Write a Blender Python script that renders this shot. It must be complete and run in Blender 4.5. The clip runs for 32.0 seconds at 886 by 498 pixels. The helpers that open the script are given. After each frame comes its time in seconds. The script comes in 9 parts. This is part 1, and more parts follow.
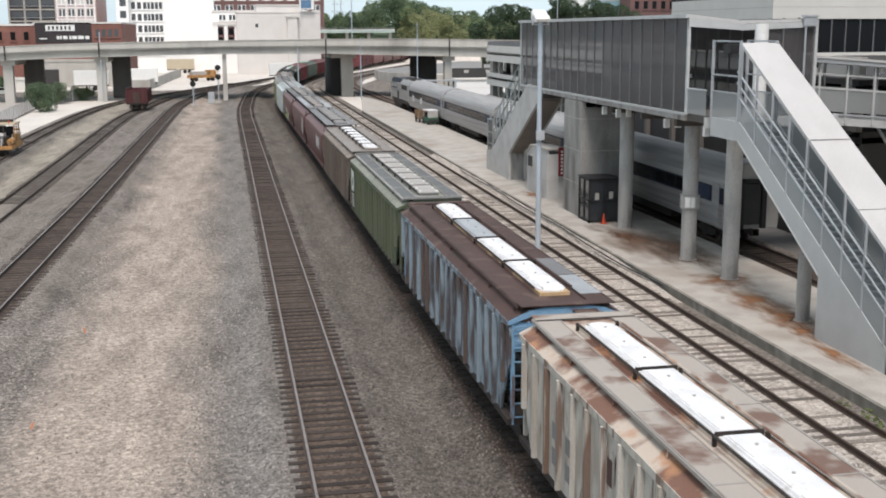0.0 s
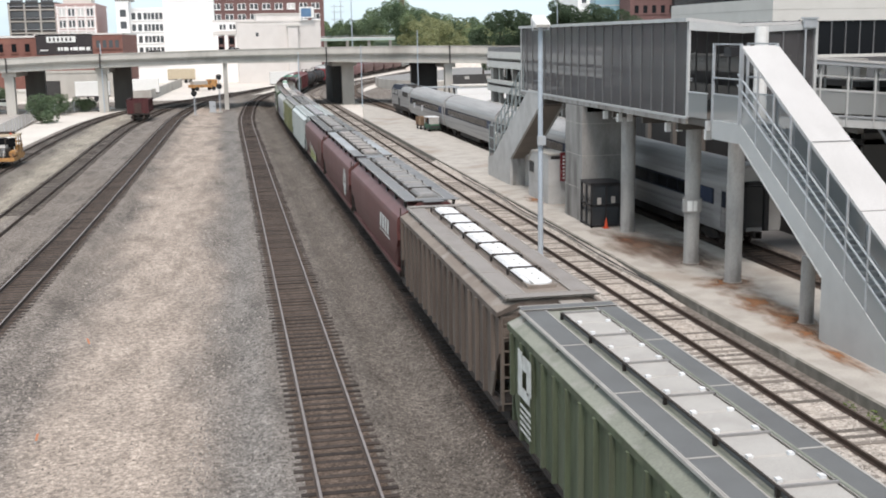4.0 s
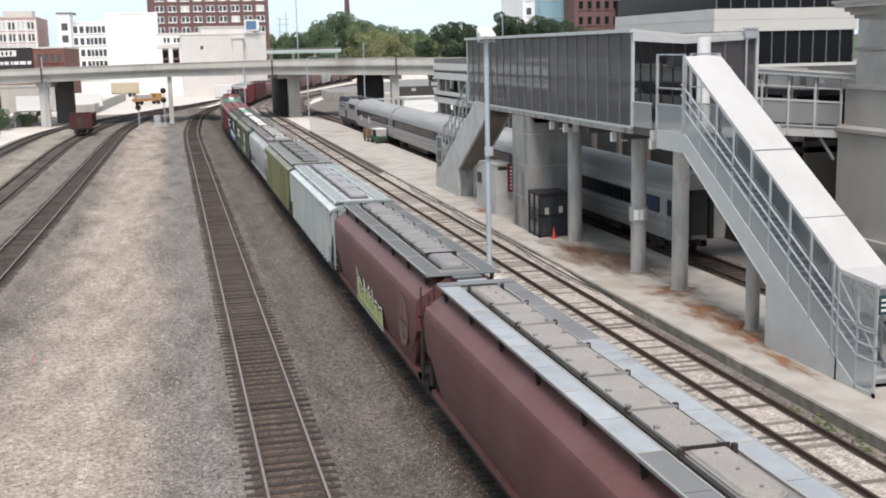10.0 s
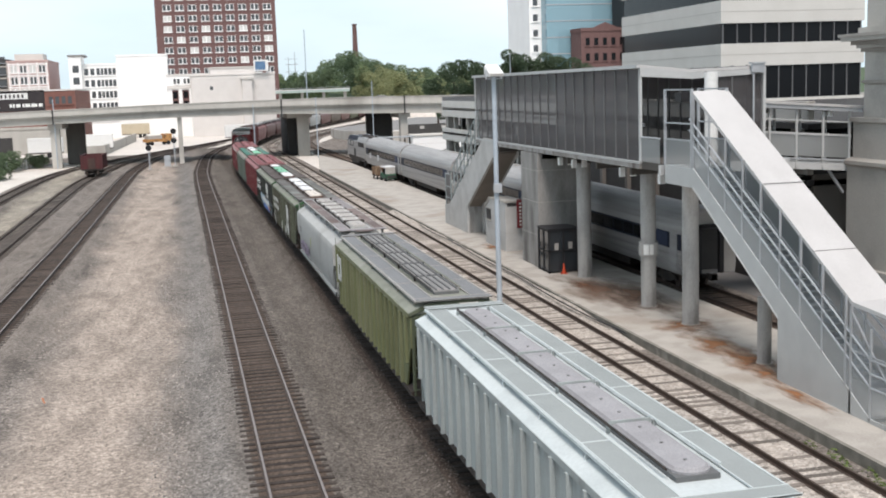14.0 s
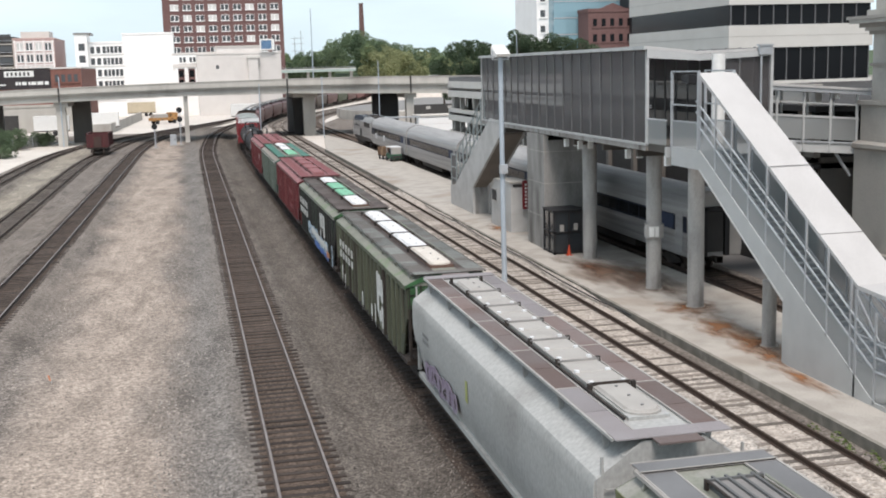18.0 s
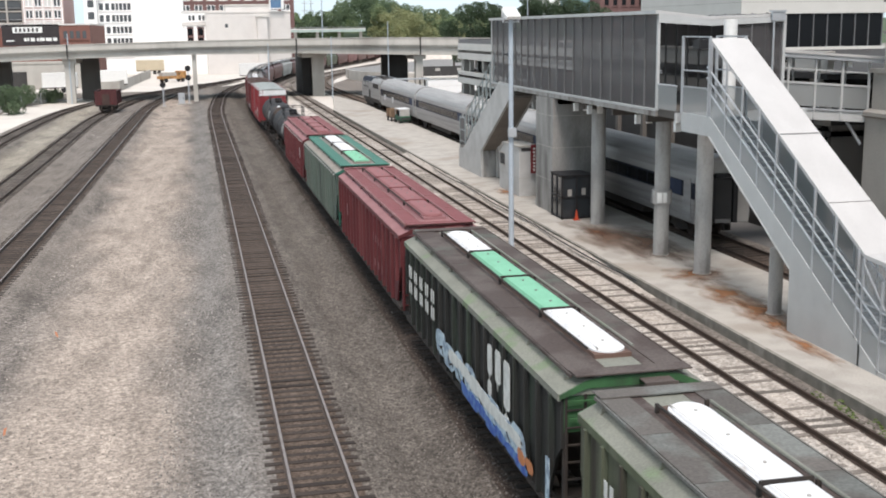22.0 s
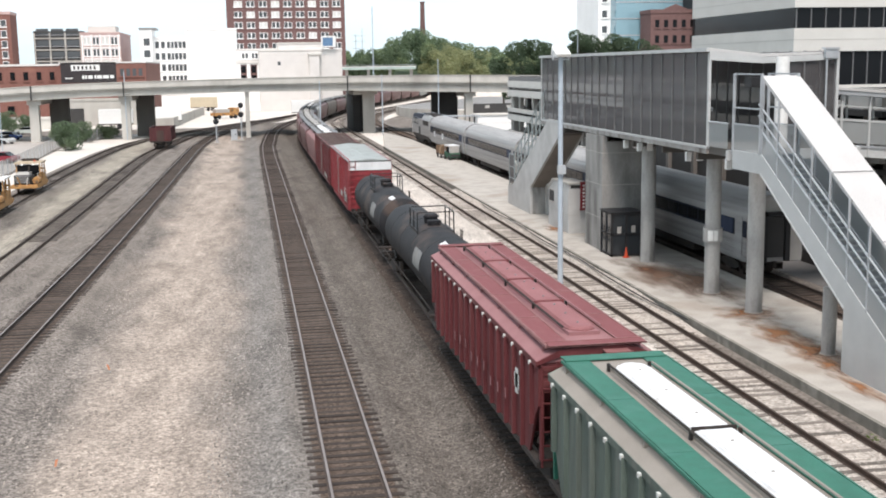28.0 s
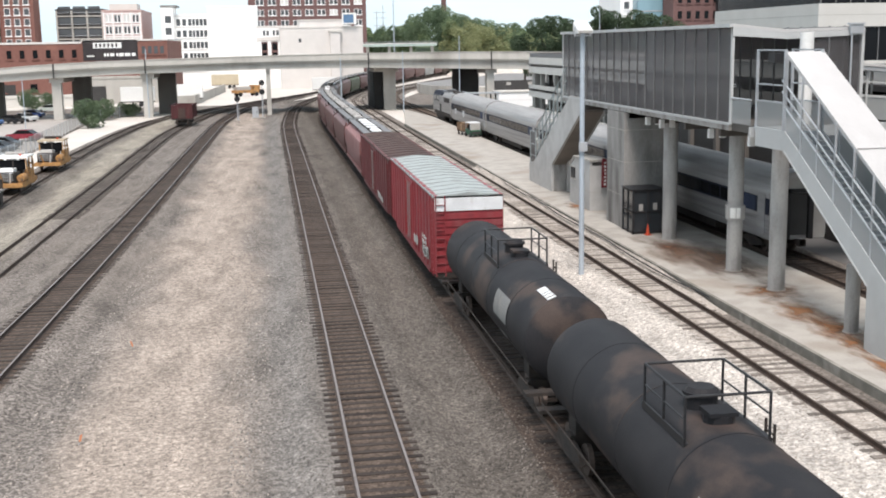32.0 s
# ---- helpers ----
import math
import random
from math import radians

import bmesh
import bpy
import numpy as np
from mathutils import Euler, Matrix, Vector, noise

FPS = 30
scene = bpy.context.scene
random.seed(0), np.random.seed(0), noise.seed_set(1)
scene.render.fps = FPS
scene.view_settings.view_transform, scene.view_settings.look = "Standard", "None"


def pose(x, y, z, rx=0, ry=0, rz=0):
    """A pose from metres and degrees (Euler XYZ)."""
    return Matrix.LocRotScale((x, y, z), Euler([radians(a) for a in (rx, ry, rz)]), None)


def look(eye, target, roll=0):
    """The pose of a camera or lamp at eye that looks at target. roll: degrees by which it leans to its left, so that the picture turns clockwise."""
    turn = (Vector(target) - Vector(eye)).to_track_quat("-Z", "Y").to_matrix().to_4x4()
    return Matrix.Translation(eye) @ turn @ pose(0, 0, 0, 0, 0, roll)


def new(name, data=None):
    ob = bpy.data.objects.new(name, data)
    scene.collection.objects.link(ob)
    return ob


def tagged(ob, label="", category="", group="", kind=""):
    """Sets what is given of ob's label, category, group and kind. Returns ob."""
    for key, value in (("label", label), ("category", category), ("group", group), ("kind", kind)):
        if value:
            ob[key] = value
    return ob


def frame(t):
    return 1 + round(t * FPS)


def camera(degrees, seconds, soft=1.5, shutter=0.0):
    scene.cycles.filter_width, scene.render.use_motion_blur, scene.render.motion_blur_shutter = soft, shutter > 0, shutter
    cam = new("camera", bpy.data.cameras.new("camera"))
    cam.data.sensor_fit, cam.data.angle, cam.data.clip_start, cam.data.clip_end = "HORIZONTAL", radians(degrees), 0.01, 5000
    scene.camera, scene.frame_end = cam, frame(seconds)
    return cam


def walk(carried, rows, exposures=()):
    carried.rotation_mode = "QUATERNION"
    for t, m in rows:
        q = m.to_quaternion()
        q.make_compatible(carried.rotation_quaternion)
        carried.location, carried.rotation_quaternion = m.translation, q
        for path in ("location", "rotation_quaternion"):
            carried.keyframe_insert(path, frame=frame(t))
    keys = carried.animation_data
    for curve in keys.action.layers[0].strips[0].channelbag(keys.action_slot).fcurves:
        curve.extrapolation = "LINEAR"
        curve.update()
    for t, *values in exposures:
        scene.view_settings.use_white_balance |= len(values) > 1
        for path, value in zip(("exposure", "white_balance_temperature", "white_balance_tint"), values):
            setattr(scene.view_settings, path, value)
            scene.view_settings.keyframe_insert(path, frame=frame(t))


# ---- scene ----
# A rail yard seen from a bridge: x right, y along the tracks, z up, rail heads at z = 0.
# ---- camera ----
EYE = (0.0, 0.0, 11.2)
TURNS = [
    (0.0, 79.07, 0.24, -10.79),
    (0.5, 78.79, 0.20, -10.62),
    (1.0, 78.70, 0.21, -10.62),
    (1.5, 78.54, 0.22, -10.82),
    (2.0, 78.49, 0.29, -11.01),
    (2.5, 78.59, 0.31, -10.97),
    (3.0, 79.41, 0.80, -10.91),
    (3.5, 79.49, 0.90, -10.70),
    (5.5, 78.86, 1.40, -12.08),
    (6.0, 79.01, 1.51, -12.77),
    (6.5, 79.37, 1.44, -13.18),
    (7.0, 79.57, 1.42, -13.53),
    (7.5, 79.93, 1.44, -13.57),
    (8.0, 80.12, 1.50, -13.49),
    (8.5, 80.09, 1.37, -13.41),
    (9.0, 80.02, 1.38, -13.42),
    (9.5, 80.01, 1.30, -13.43),
    (10.0, 79.93, 1.26, -13.47),
    (10.5, 79.81, 1.19, -13.54),
    (11.0, 79.93, 1.38, -13.60),
    (11.5, 79.99, 1.30, -13.68),
    (12.0, 80.05, 1.22, -13.65),
    (12.5, 80.15, 1.17, -13.61),
    (13.0, 81.21, 1.77, -13.66),
    (13.5, 82.01, 1.96, -13.19),
    (14.0, 81.81, 1.91, -13.07),
    (14.5, 81.51, 1.77, -12.96),
    (16.5, 81.27, 1.41, -12.85),
    (17.0, 81.13, 1.30, -12.79),
    (17.5, 80.85, 1.62, -12.91),
    (18.0, 80.84, 1.57, -12.75),
    (18.5, 80.86, 1.52, -12.67),
    (19.0, 80.95, 1.36, -12.78),
    (19.5, 80.94, 1.32, -12.75),
    (20.0, 80.88, 0.98, -12.52),
    (20.5, 80.78, 0.49, -12.17),
    (21.0, 80.08, 1.00, -12.24),
    (21.5, 79.50, 0.73, -12.24),
    (22.0, 78.97, 0.78, -12.25),
    (22.5, 78.40, 0.24, -11.93),
    (23.0, 77.75, 0.27, -12.04),
    (23.5, 76.75, 0.28, -12.14),
    (24.0, 76.71, 0.38, -12.50),
    (24.5, 76.75, 0.29, -12.80),
    (26.5, 75.96, 0.02, -11.02),
    (27.0, 77.08, 1.33, -10.50),
    (27.5, 79.16, 1.03, -10.32),
    (28.0, 80.85, 0.80, -9.75),
    (28.5, 80.88, 0.78, -8.56),
    (29.0, 80.22, 0.83, -7.92),
    (29.5, 79.40, 0.97, -8.36),
    (30.0, 79.21, 0.73, -8.56),
    (30.5, 79.16, 0.86, -8.68),
    (31.0, 79.32, 0.97, -8.63),
    (31.5, 79.55, 0.89, -8.62),
    (32.0, 79.72, 0.96, -8.70),
]
cam = camera(42.8, 32.0, soft=1.9)
walk(cam, [(t, pose(*EYE, rx, ry, rz)) for t, rx, ry, rz in TURNS],
     [(t, stops + 0.02, 6450, 13) for t, stops in ((0, 0.27), (1, 0.41), (3, 0.44), (6, 0.45), (9, 0.44), (13, 0.42), (14, 0.37), (19, 0.34), (21, 0.38), (22, 0.47), (24, 0.62), (27, 0.64), (28, 0.63), (29, 0.55), (32, 0.56))])

# ---- world and sun ----
SUN_EL, SUN_AZ = radians(60), radians(192)
world = bpy.data.worlds.new("world")
scene.world = world
world.use_nodes = True
wn, wl = world.node_tree.nodes, world.node_tree.links
bg = wn["Background"]
sky = wn.new("ShaderNodeTexSky")
sky.sky_type, sky.sun_disc = "NISHITA", False
sky.sun_elevation, sky.sun_rotation = SUN_EL, SUN_AZ
sky.air_density, sky.dust_density, sky.ozone_density = 1.2, 2.5, 1.0
wco = wn.new("ShaderNodeTexCoord")
wmap = wn.new("ShaderNodeMapping")
wmap.inputs["Scale"].default_value = (1.0, 1.0, 3.5)
cloud = wn.new("ShaderNodeTexNoise")
cloud.inputs["Scale"].default_value, cloud.inputs["Detail"].default_value = 2.2, 7.0
cramp = wn.new("ShaderNodeValToRGB")
cramp.color_ramp.elements[0].position, cramp.color_ramp.elements[1].position = 0.32, 0.62
cramp.color_ramp.elements[0].color, cramp.color_ramp.elements[1].color = (0.6, 0.6, 0.6, 1), (1, 1, 1, 1)
cmix = wn.new("ShaderNodeMix")
cmix.data_type = "RGBA"
wl.new(wco.outputs["Generated"], wmap.inputs["Vector"])
wl.new(wmap.outputs["Vector"], cloud.inputs["Vector"])
wl.new(cloud.outputs["Fac"], cramp.inputs["Fac"])
wl.new(cramp.outputs["Color"], cmix.inputs[0])
wl.new(sky.outputs["Color"], cmix.inputs[6])
wsep = wn.new("ShaderNodeSeparateXYZ")
wl.new(wco.outputs["Generated"], wsep.inputs[0])
haze = wn.new("ShaderNodeMapRange")
haze.interpolation_type = "SMOOTHSTEP"
haze.inputs["From Min"].default_value, haze.inputs["From Max"].default_value = 0.1, 0.75
wl.new(wsep.outputs["Z"], haze.inputs["Value"])
high = wn.new("ShaderNodeMix")
high.data_type = "RGBA"
high.inputs[6].default_value, high.inputs[7].default_value = (7.7, 9.4, 10.1, 1), (4.9, 5.6, 6.1, 1)
wl.new(haze.outputs["Result"], high.inputs[0])
wl.new(high.outputs[2], cmix.inputs[7])
wl.new(cmix.outputs[2], bg.inputs["Color"])
bg.inputs["Strength"].default_value = 0.1
sun_data = bpy.data.lights.new("sun", "SUN")
sun_data.energy, sun_data.angle, sun_data.color = 2.7, radians(22), (1.0, 0.92, 0.85)
sun = new("sun", sun_data)
sun.matrix_world = look((math.sin(SUN_AZ) * math.cos(SUN_EL) * 90, math.cos(SUN_AZ) * math.cos(SUN_EL) * 90, math.sin(SUN_EL) * 90), (0, 0, 0))


# ---- materials ----
def mat(name, c, c2=None, rough=0.75, metal=0.0, scale=6.0, mix=0.6, bump=0.15, fine=60.0, stretch=(1, 1, 1), spec=0.35,
        lo=0.4, hi=0.65, c3=None, scale3=1.2, lo3=0.55, hi3=0.7, per=0.0, grit=1.0, shift=False):
    """A surface of colour c with patches of c2 at one scale, patches of c3 at a larger one, and fine grain."""
    m = bpy.data.materials.new(name)
    m.use_nodes = True
    n, l = m.node_tree.nodes, m.node_tree.links
    p = n["Principled BSDF"]
    p.inputs["Roughness"].default_value, p.inputs["Metallic"].default_value = rough, metal
    p.inputs["Specular IOR Level"].default_value = spec
    co = n.new("ShaderNodeTexCoord")
    mp = n.new("ShaderNodeMapping")
    mp.inputs["Scale"].default_value = stretch
    l.new(co.outputs["Object"], mp.inputs["Vector"])
    if shift:
        who, far = n.new("ShaderNodeObjectInfo"), n.new("ShaderNodeMath")
        far.operation = "MULTIPLY"
        far.inputs[1].default_value = 57.0
        l.new(who.outputs["Random"], far.inputs[0])
        l.new(far.outputs[0], mp.inputs["Location"])

    def field(s, a, b, detail=5.0):
        t = n.new("ShaderNodeTexNoise")
        t.inputs["Scale"].default_value, t.inputs["Detail"].default_value = s, detail
        l.new(mp.outputs["Vector"], t.inputs["Vector"])
        r = n.new("ShaderNodeMapRange")
        r.inputs["From Min"].default_value, r.inputs["From Max"].default_value = a, b
        l.new(t.outputs["Fac"], r.inputs["Value"])
        return r.outputs["Result"]

    def blend(fac, a, b, amount=1.0, kind="MIX"):
        x = n.new("ShaderNodeMix")
        x.data_type, x.blend_type = "RGBA", kind
        if amount < 1:
            k = n.new("ShaderNodeMath")
            k.operation = "MULTIPLY"
            k.inputs[1].default_value = amount
            l.new(fac, k.inputs[0])
            fac = k.outputs[0]
        l.new(fac, x.inputs[0])
        for i, v in ((6, a), (7, b)):
            if isinstance(v, tuple):
                x.inputs[i].default_value = (*v, 1)
            else:
                l.new(v, x.inputs[i])
        return x.outputs[2]

    if c2 is None:
        c2 = tuple(v * 0.72 for v in c)
    col = blend(field(scale, lo, hi), c, c2, mix)
    if c3:
        col = blend(field(scale3, lo3, hi3), col, c3, 0.85)
    grain = field(fine, 0.25, 0.75, 3.0)
    g = n.new("ShaderNodeMapRange")
    g.inputs["To Min"].default_value, g.inputs["To Max"].default_value = 1 - 0.2 * grit, 1 + 0.13 * grit
    l.new(grain, g.inputs["Value"])
    x = n.new("ShaderNodeVectorMath")
    x.operation = "SCALE"
    l.new(col, x.inputs[0])
    l.new(g.outputs["Result"], x.inputs["Scale"])
    out = x.outputs["Vector"]
    if per:
        info = n.new("ShaderNodeObjectInfo")
        r = n.new("ShaderNodeMapRange")
        r.inputs["To Min"].default_value, r.inputs["To Max"].default_value = 1 - per, 1 + per
        l.new(info.outputs["Random"], r.inputs["Value"])
        y = n.new("ShaderNodeVectorMath")
        y.operation = "SCALE"
        l.new(out, y.inputs[0])
        l.new(r.outputs["Result"], y.inputs["Scale"])
        out = y.outputs["Vector"]
    l.new(out, p.inputs["Base Color"])
    if bump:
        b = n.new("ShaderNodeBump")
        b.inputs["Strength"].default_value, b.inputs["Distance"].default_value = bump, 0.02
        l.new(grain, b.inputs["Height"])
        l.new(b.outputs["Normal"], p.inputs["Normal"])
    return m


def gravel(name, pale, dark, tint, stone, patch):
    """Loose stone: single stones by cells, patches of dirt by noise."""
    m = bpy.data.materials.new(name)
    m.use_nodes = True
    n, l = m.node_tree.nodes, m.node_tree.links
    p = n["Principled BSDF"]
    p.inputs["Roughness"].default_value, p.inputs["Specular IOR Level"].default_value = 0.95, 0.1
    co = n.new("ShaderNodeTexCoord")
    cells = n.new("ShaderNodeTexVoronoi")
    cells.inputs["Scale"].default_value = stone
    sep = n.new("ShaderNodeSeparateColor")
    big = n.new("ShaderNodeTexNoise")
    big.inputs["Scale"].default_value, big.inputs["Detail"].default_value = patch, 6.0
    mid = n.new("ShaderNodeTexNoise")
    mid.inputs["Scale"].default_value, mid.inputs["Detail"].default_value = patch * 9, 4.0
    along = n.new("ShaderNodeMapping")
    along.inputs["Scale"].default_value = (1.0, 0.3, 1.0)
    l.new(co.outputs["Object"], along.inputs["Vector"])
    l.new(co.outputs["Object"], cells.inputs["Vector"])
    for t in (big, mid):
        l.new(along.outputs["Vector"], t.inputs["Vector"])
    l.new(cells.outputs["Color"], sep.inputs["Color"])
    ramp = n.new("ShaderNodeMix")
    ramp.data_type = "RGBA"
    ramp.inputs[6].default_value, ramp.inputs[7].default_value = (*dark, 1), (*pale, 1)
    l.new(sep.outputs[0], ramp.inputs[0])
    r1 = n.new("ShaderNodeMapRange")
    r1.inputs["From Min"].default_value, r1.inputs["From Max"].default_value = 0.42, 0.62
    r1.inputs["To Max"].default_value = 0.75
    l.new(big.outputs["Fac"], r1.inputs["Value"])
    x = n.new("ShaderNodeMix")
    x.data_type = "RGBA"
    x.inputs[7].default_value = (*tint, 1)
    l.new(r1.outputs["Result"], x.inputs[0])
    l.new(ramp.outputs[2], x.inputs[6])
    r2 = n.new("ShaderNodeMapRange")
    r2.inputs["From Min"].default_value, r2.inputs["From Max"].default_value = 0.3, 0.7
    r2.inputs["To Min"].default_value, r2.inputs["To Max"].default_value = 0.82, 1.17
    l.new(mid.outputs["Fac"], r2.inputs["Value"])
    lump = n.new("ShaderNodeTexNoise")
    lump.inputs["Scale"].default_value, lump.inputs["Detail"].default_value = stone * 0.5, 4.0
    lump.inputs["Distortion"].default_value = 1.2
    l.new(co.outputs["Object"], lump.inputs["Vector"])
    r3 = n.new("ShaderNodeMapRange")
    r3.inputs["From Min"].default_value, r3.inputs["From Max"].default_value = 0.3, 0.7
    r3.inputs["To Min"].default_value, r3.inputs["To Max"].default_value = 0.7, 1.32
    l.new(lump.outputs["Fac"], r3.inputs["Value"])
    both = n.new("ShaderNodeMath")
    both.operation = "MULTIPLY"
    l.new(r2.outputs["Result"], both.inputs[0])
    l.new(r3.outputs["Result"], both.inputs[1])
    y = n.new("ShaderNodeVectorMath")
    y.operation = "SCALE"
    l.new(x.outputs[2], y.inputs[0])
    l.new(both.outputs[0], y.inputs["Scale"])
    l.new(y.outputs["Vector"], p.inputs["Base Color"])
    b = n.new("ShaderNodeBump")
    b.inputs["Strength"].default_value, b.inputs["Distance"].default_value = 0.55, 0.04
    l.new(cells.outputs["Distance"], b.inputs["Height"])
    l.new(b.outputs["Normal"], p.inputs["Normal"])
    return m


def glass(name, tint=(0.05, 0.06, 0.07), rough=0.08, spec=0.6):
    m = bpy.data.materials.new(name)
    m.use_nodes = True
    p = m.node_tree.nodes["Principled BSDF"]
    p.inputs["Base Color"].default_value = (*tint, 1)
    p.inputs["Roughness"].default_value, p.inputs["Specular IOR Level"].default_value = rough, spec
    return m


def mesh_screen(name, c, solid):
    """Woven or perforated metal, seen from afar: part open, part metal."""
    m = bpy.data.materials.new(name)
    m.use_nodes = True
    n, l = m.node_tree.nodes, m.node_tree.links
    p = n["Principled BSDF"]
    p.inputs["Base Color"].default_value = (*c, 1)
    p.inputs["Roughness"].default_value, p.inputs["Metallic"].default_value = 0.5, 0.3
    tr, mx = n.new("ShaderNodeBsdfTransparent"), n.new("ShaderNodeMixShader")
    mx.inputs[0].default_value = solid
    l.new(tr.outputs[0], mx.inputs[1])
    l.new(p.outputs[0], mx.inputs[2])
    l.new(mx.outputs[0], n["Material Output"].inputs["Surface"])
    return m


def yard_ground():
    """Grey ballast with a trodden tan strip and a belt of pale stone along the platform track, their edges ragged."""
    m = gravel("yard_gravel", (0.285, 0.255, 0.228), (0.08, 0.07, 0.062), (0.175, 0.153, 0.133), 15.0, 0.13)
    n, l = m.node_tree.nodes, m.node_tree.links
    p = n["Principled BSDF"]
    col = p.inputs["Base Color"].links[0].from_socket
    co = n.new("ShaderNodeTexCoord")
    sep = n.new("ShaderNodeSeparateXYZ")
    l.new(co.outputs["Object"], sep.inputs[0])
    cells = n.new("ShaderNodeTexVoronoi")
    cells.inputs["Scale"].default_value = 17.0
    l.new(co.outputs["Object"], cells.inputs["Vector"])
    tone = n.new("ShaderNodeSeparateColor")
    l.new(cells.outputs["Color"], tone.inputs["Color"])

    def belt(centre, half, soft, pale, dark, amount, scale, wander):
        w = n.new("ShaderNodeTexNoise")
        w.inputs["Scale"].default_value, w.inputs["Detail"].default_value = scale, 6.0
        l.new(along.outputs["Vector"], w.inputs["Vector"])
        o = n.new("ShaderNodeMath")
        o.operation = "MULTIPLY_ADD"
        o.inputs[1].default_value, o.inputs[2].default_value = wander, -centre - wander / 2
        l.new(w.outputs["Fac"], o.inputs[0])
        s = n.new("ShaderNodeMath")
        s.operation = "ADD"
        l.new(sep.outputs["X"], s.inputs[0])
        l.new(o.outputs[0], s.inputs[1])
        d = n.new("ShaderNodeMath")
        d.operation = "ABSOLUTE"
        l.new(s.outputs[0], d.inputs[0])
        r = n.new("ShaderNodeMapRange")
        r.interpolation_type = "SMOOTHSTEP"
        r.inputs["From Min"].default_value, r.inputs["From Max"].default_value = half - soft, half + soft
        r.inputs["To Min"].default_value, r.inputs["To Max"].default_value = amount, 0.0
        l.new(d.outputs[0], r.inputs["Value"])
        c = n.new("ShaderNodeMix")
        c.data_type = "RGBA"
        c.inputs[6].default_value, c.inputs[7].default_value = (*dark, 1), (*pale, 1)
        l.new(tone.outputs[1], c.inputs[0])
        g = n.new("ShaderNodeVectorMath")
        g.operation = "SCALE"
        l.new(c.outputs[2], g.inputs[0])
        l.new(lump, g.inputs["Scale"])
        x = n.new("ShaderNodeMix")
        x.data_type = "RGBA"
        l.new(r.outputs["Result"], x.inputs[0])
        l.new(prev[0], x.inputs[6])
        l.new(g.outputs["Vector"], x.inputs[7])
        prev[0] = x.outputs[2]

    lump = [k for k in n if k.type == "MATH" and k.operation == "MULTIPLY"][0].outputs[0]
    along = [k for k in n if k.type == "MAPPING"][0]
    prev = [col]
    belt(-3.9, 2.3, 1.3, (0.415, 0.352, 0.298), (0.25, 0.21, 0.177), 0.9, 0.33, 5.5)
    belt(0.35, 1.0, 0.9, (0.255, 0.24, 0.223), (0.094, 0.087, 0.08), 0.85, 0.5, 1.6)
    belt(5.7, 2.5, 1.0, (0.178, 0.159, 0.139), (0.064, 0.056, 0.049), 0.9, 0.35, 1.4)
    # dark belt beside the train: oily stone plus the train's shadow painted in
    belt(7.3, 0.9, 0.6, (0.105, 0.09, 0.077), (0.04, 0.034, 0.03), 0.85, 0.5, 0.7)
    belt(-19.3, 1.2, 0.7, (0.2, 0.18, 0.16), (0.085, 0.075, 0.066), 0.85, 0.4, 1.2)
    belt(-16.9, 1.4, 1.4, (0.45, 0.415, 0.345), (0.25, 0.225, 0.175), 0.6, 0.3, 5.0)
    belt(13.5, 2.9, 0.8, (0.62, 0.58, 0.53), (0.4, 0.365, 0.325), 0.93, 0.5, 1.8)
    # churned darker patches, each a metre or so across
    churn = n.new("ShaderNodeTexNoise")
    churn.inputs["Scale"].default_value, churn.inputs["Detail"].default_value, churn.inputs["Roughness"].default_value = 0.55, 9.0, 0.62
    l.new(along.outputs["Vector"], churn.inputs["Vector"])
    dim = n.new("ShaderNodeMapRange")
    dim.inputs["From Min"].default_value, dim.inputs["From Max"].default_value = 0.5, 0.68
    dim.inputs["To Min"].default_value, dim.inputs["To Max"].default_value = 1.05, 0.72
    l.new(churn.outputs["Fac"], dim.inputs["Value"])
    speck = n.new("ShaderNodeTexNoise")
    speck.inputs["Scale"].default_value, speck.inputs["Detail"].default_value = 5.5, 5.0
    l.new(co.outputs["Object"], speck.inputs["Vector"])
    spot = n.new("ShaderNodeMapRange")
    spot.inputs["From Min"].default_value, spot.inputs["From Max"].default_value = 0.34, 0.66
    spot.inputs["To Min"].default_value, spot.inputs["To Max"].default_value = 0.72, 1.26
    l.new(speck.outputs["Fac"], spot.inputs["Value"])
    last = prev[0]
    for f in (dim, spot):
        v = n.new("ShaderNodeVectorMath")
        v.operation = "SCALE"
        l.new(last, v.inputs[0])
        l.new(f.outputs["Result"], v.inputs["Scale"])
        last = v.outputs["Vector"]
    prev[0] = last
    l.new(prev[0], p.inputs["Base Color"])
    return m


YARD = yard_ground()
DARK_BALLAST = gravel("oily_ballast", (0.148, 0.115, 0.092), (0.058, 0.044, 0.036), (0.1, 0.076, 0.061), 15.0, 0.3)
# bed below the train: oily stone, darkened further to paint its shadow
OILY_SHADOW_BALLAST = gravel("oily_shadowed_ballast", (0.095, 0.074, 0.062), (0.034, 0.027, 0.023), (0.058, 0.045, 0.037), 15.0, 0.3)
PALE_BALLAST = gravel("pale_crushed_stone", (0.51, 0.465, 0.415), (0.27, 0.242, 0.212), (0.42, 0.372, 0.325), 11.0, 0.35)
TIE = mat("creosoted_tie", (0.036, 0.028, 0.024), (0.066, 0.051, 0.043), scale=3, stretch=(1, 6, 6), rough=0.9, per=0.35, fine=30)
PALE_TIE = mat("bleached_tie", (0.16, 0.139, 0.12), (0.255, 0.225, 0.197), scale=3, stretch=(1, 6, 6), rough=0.9, per=0.35, fine=30)
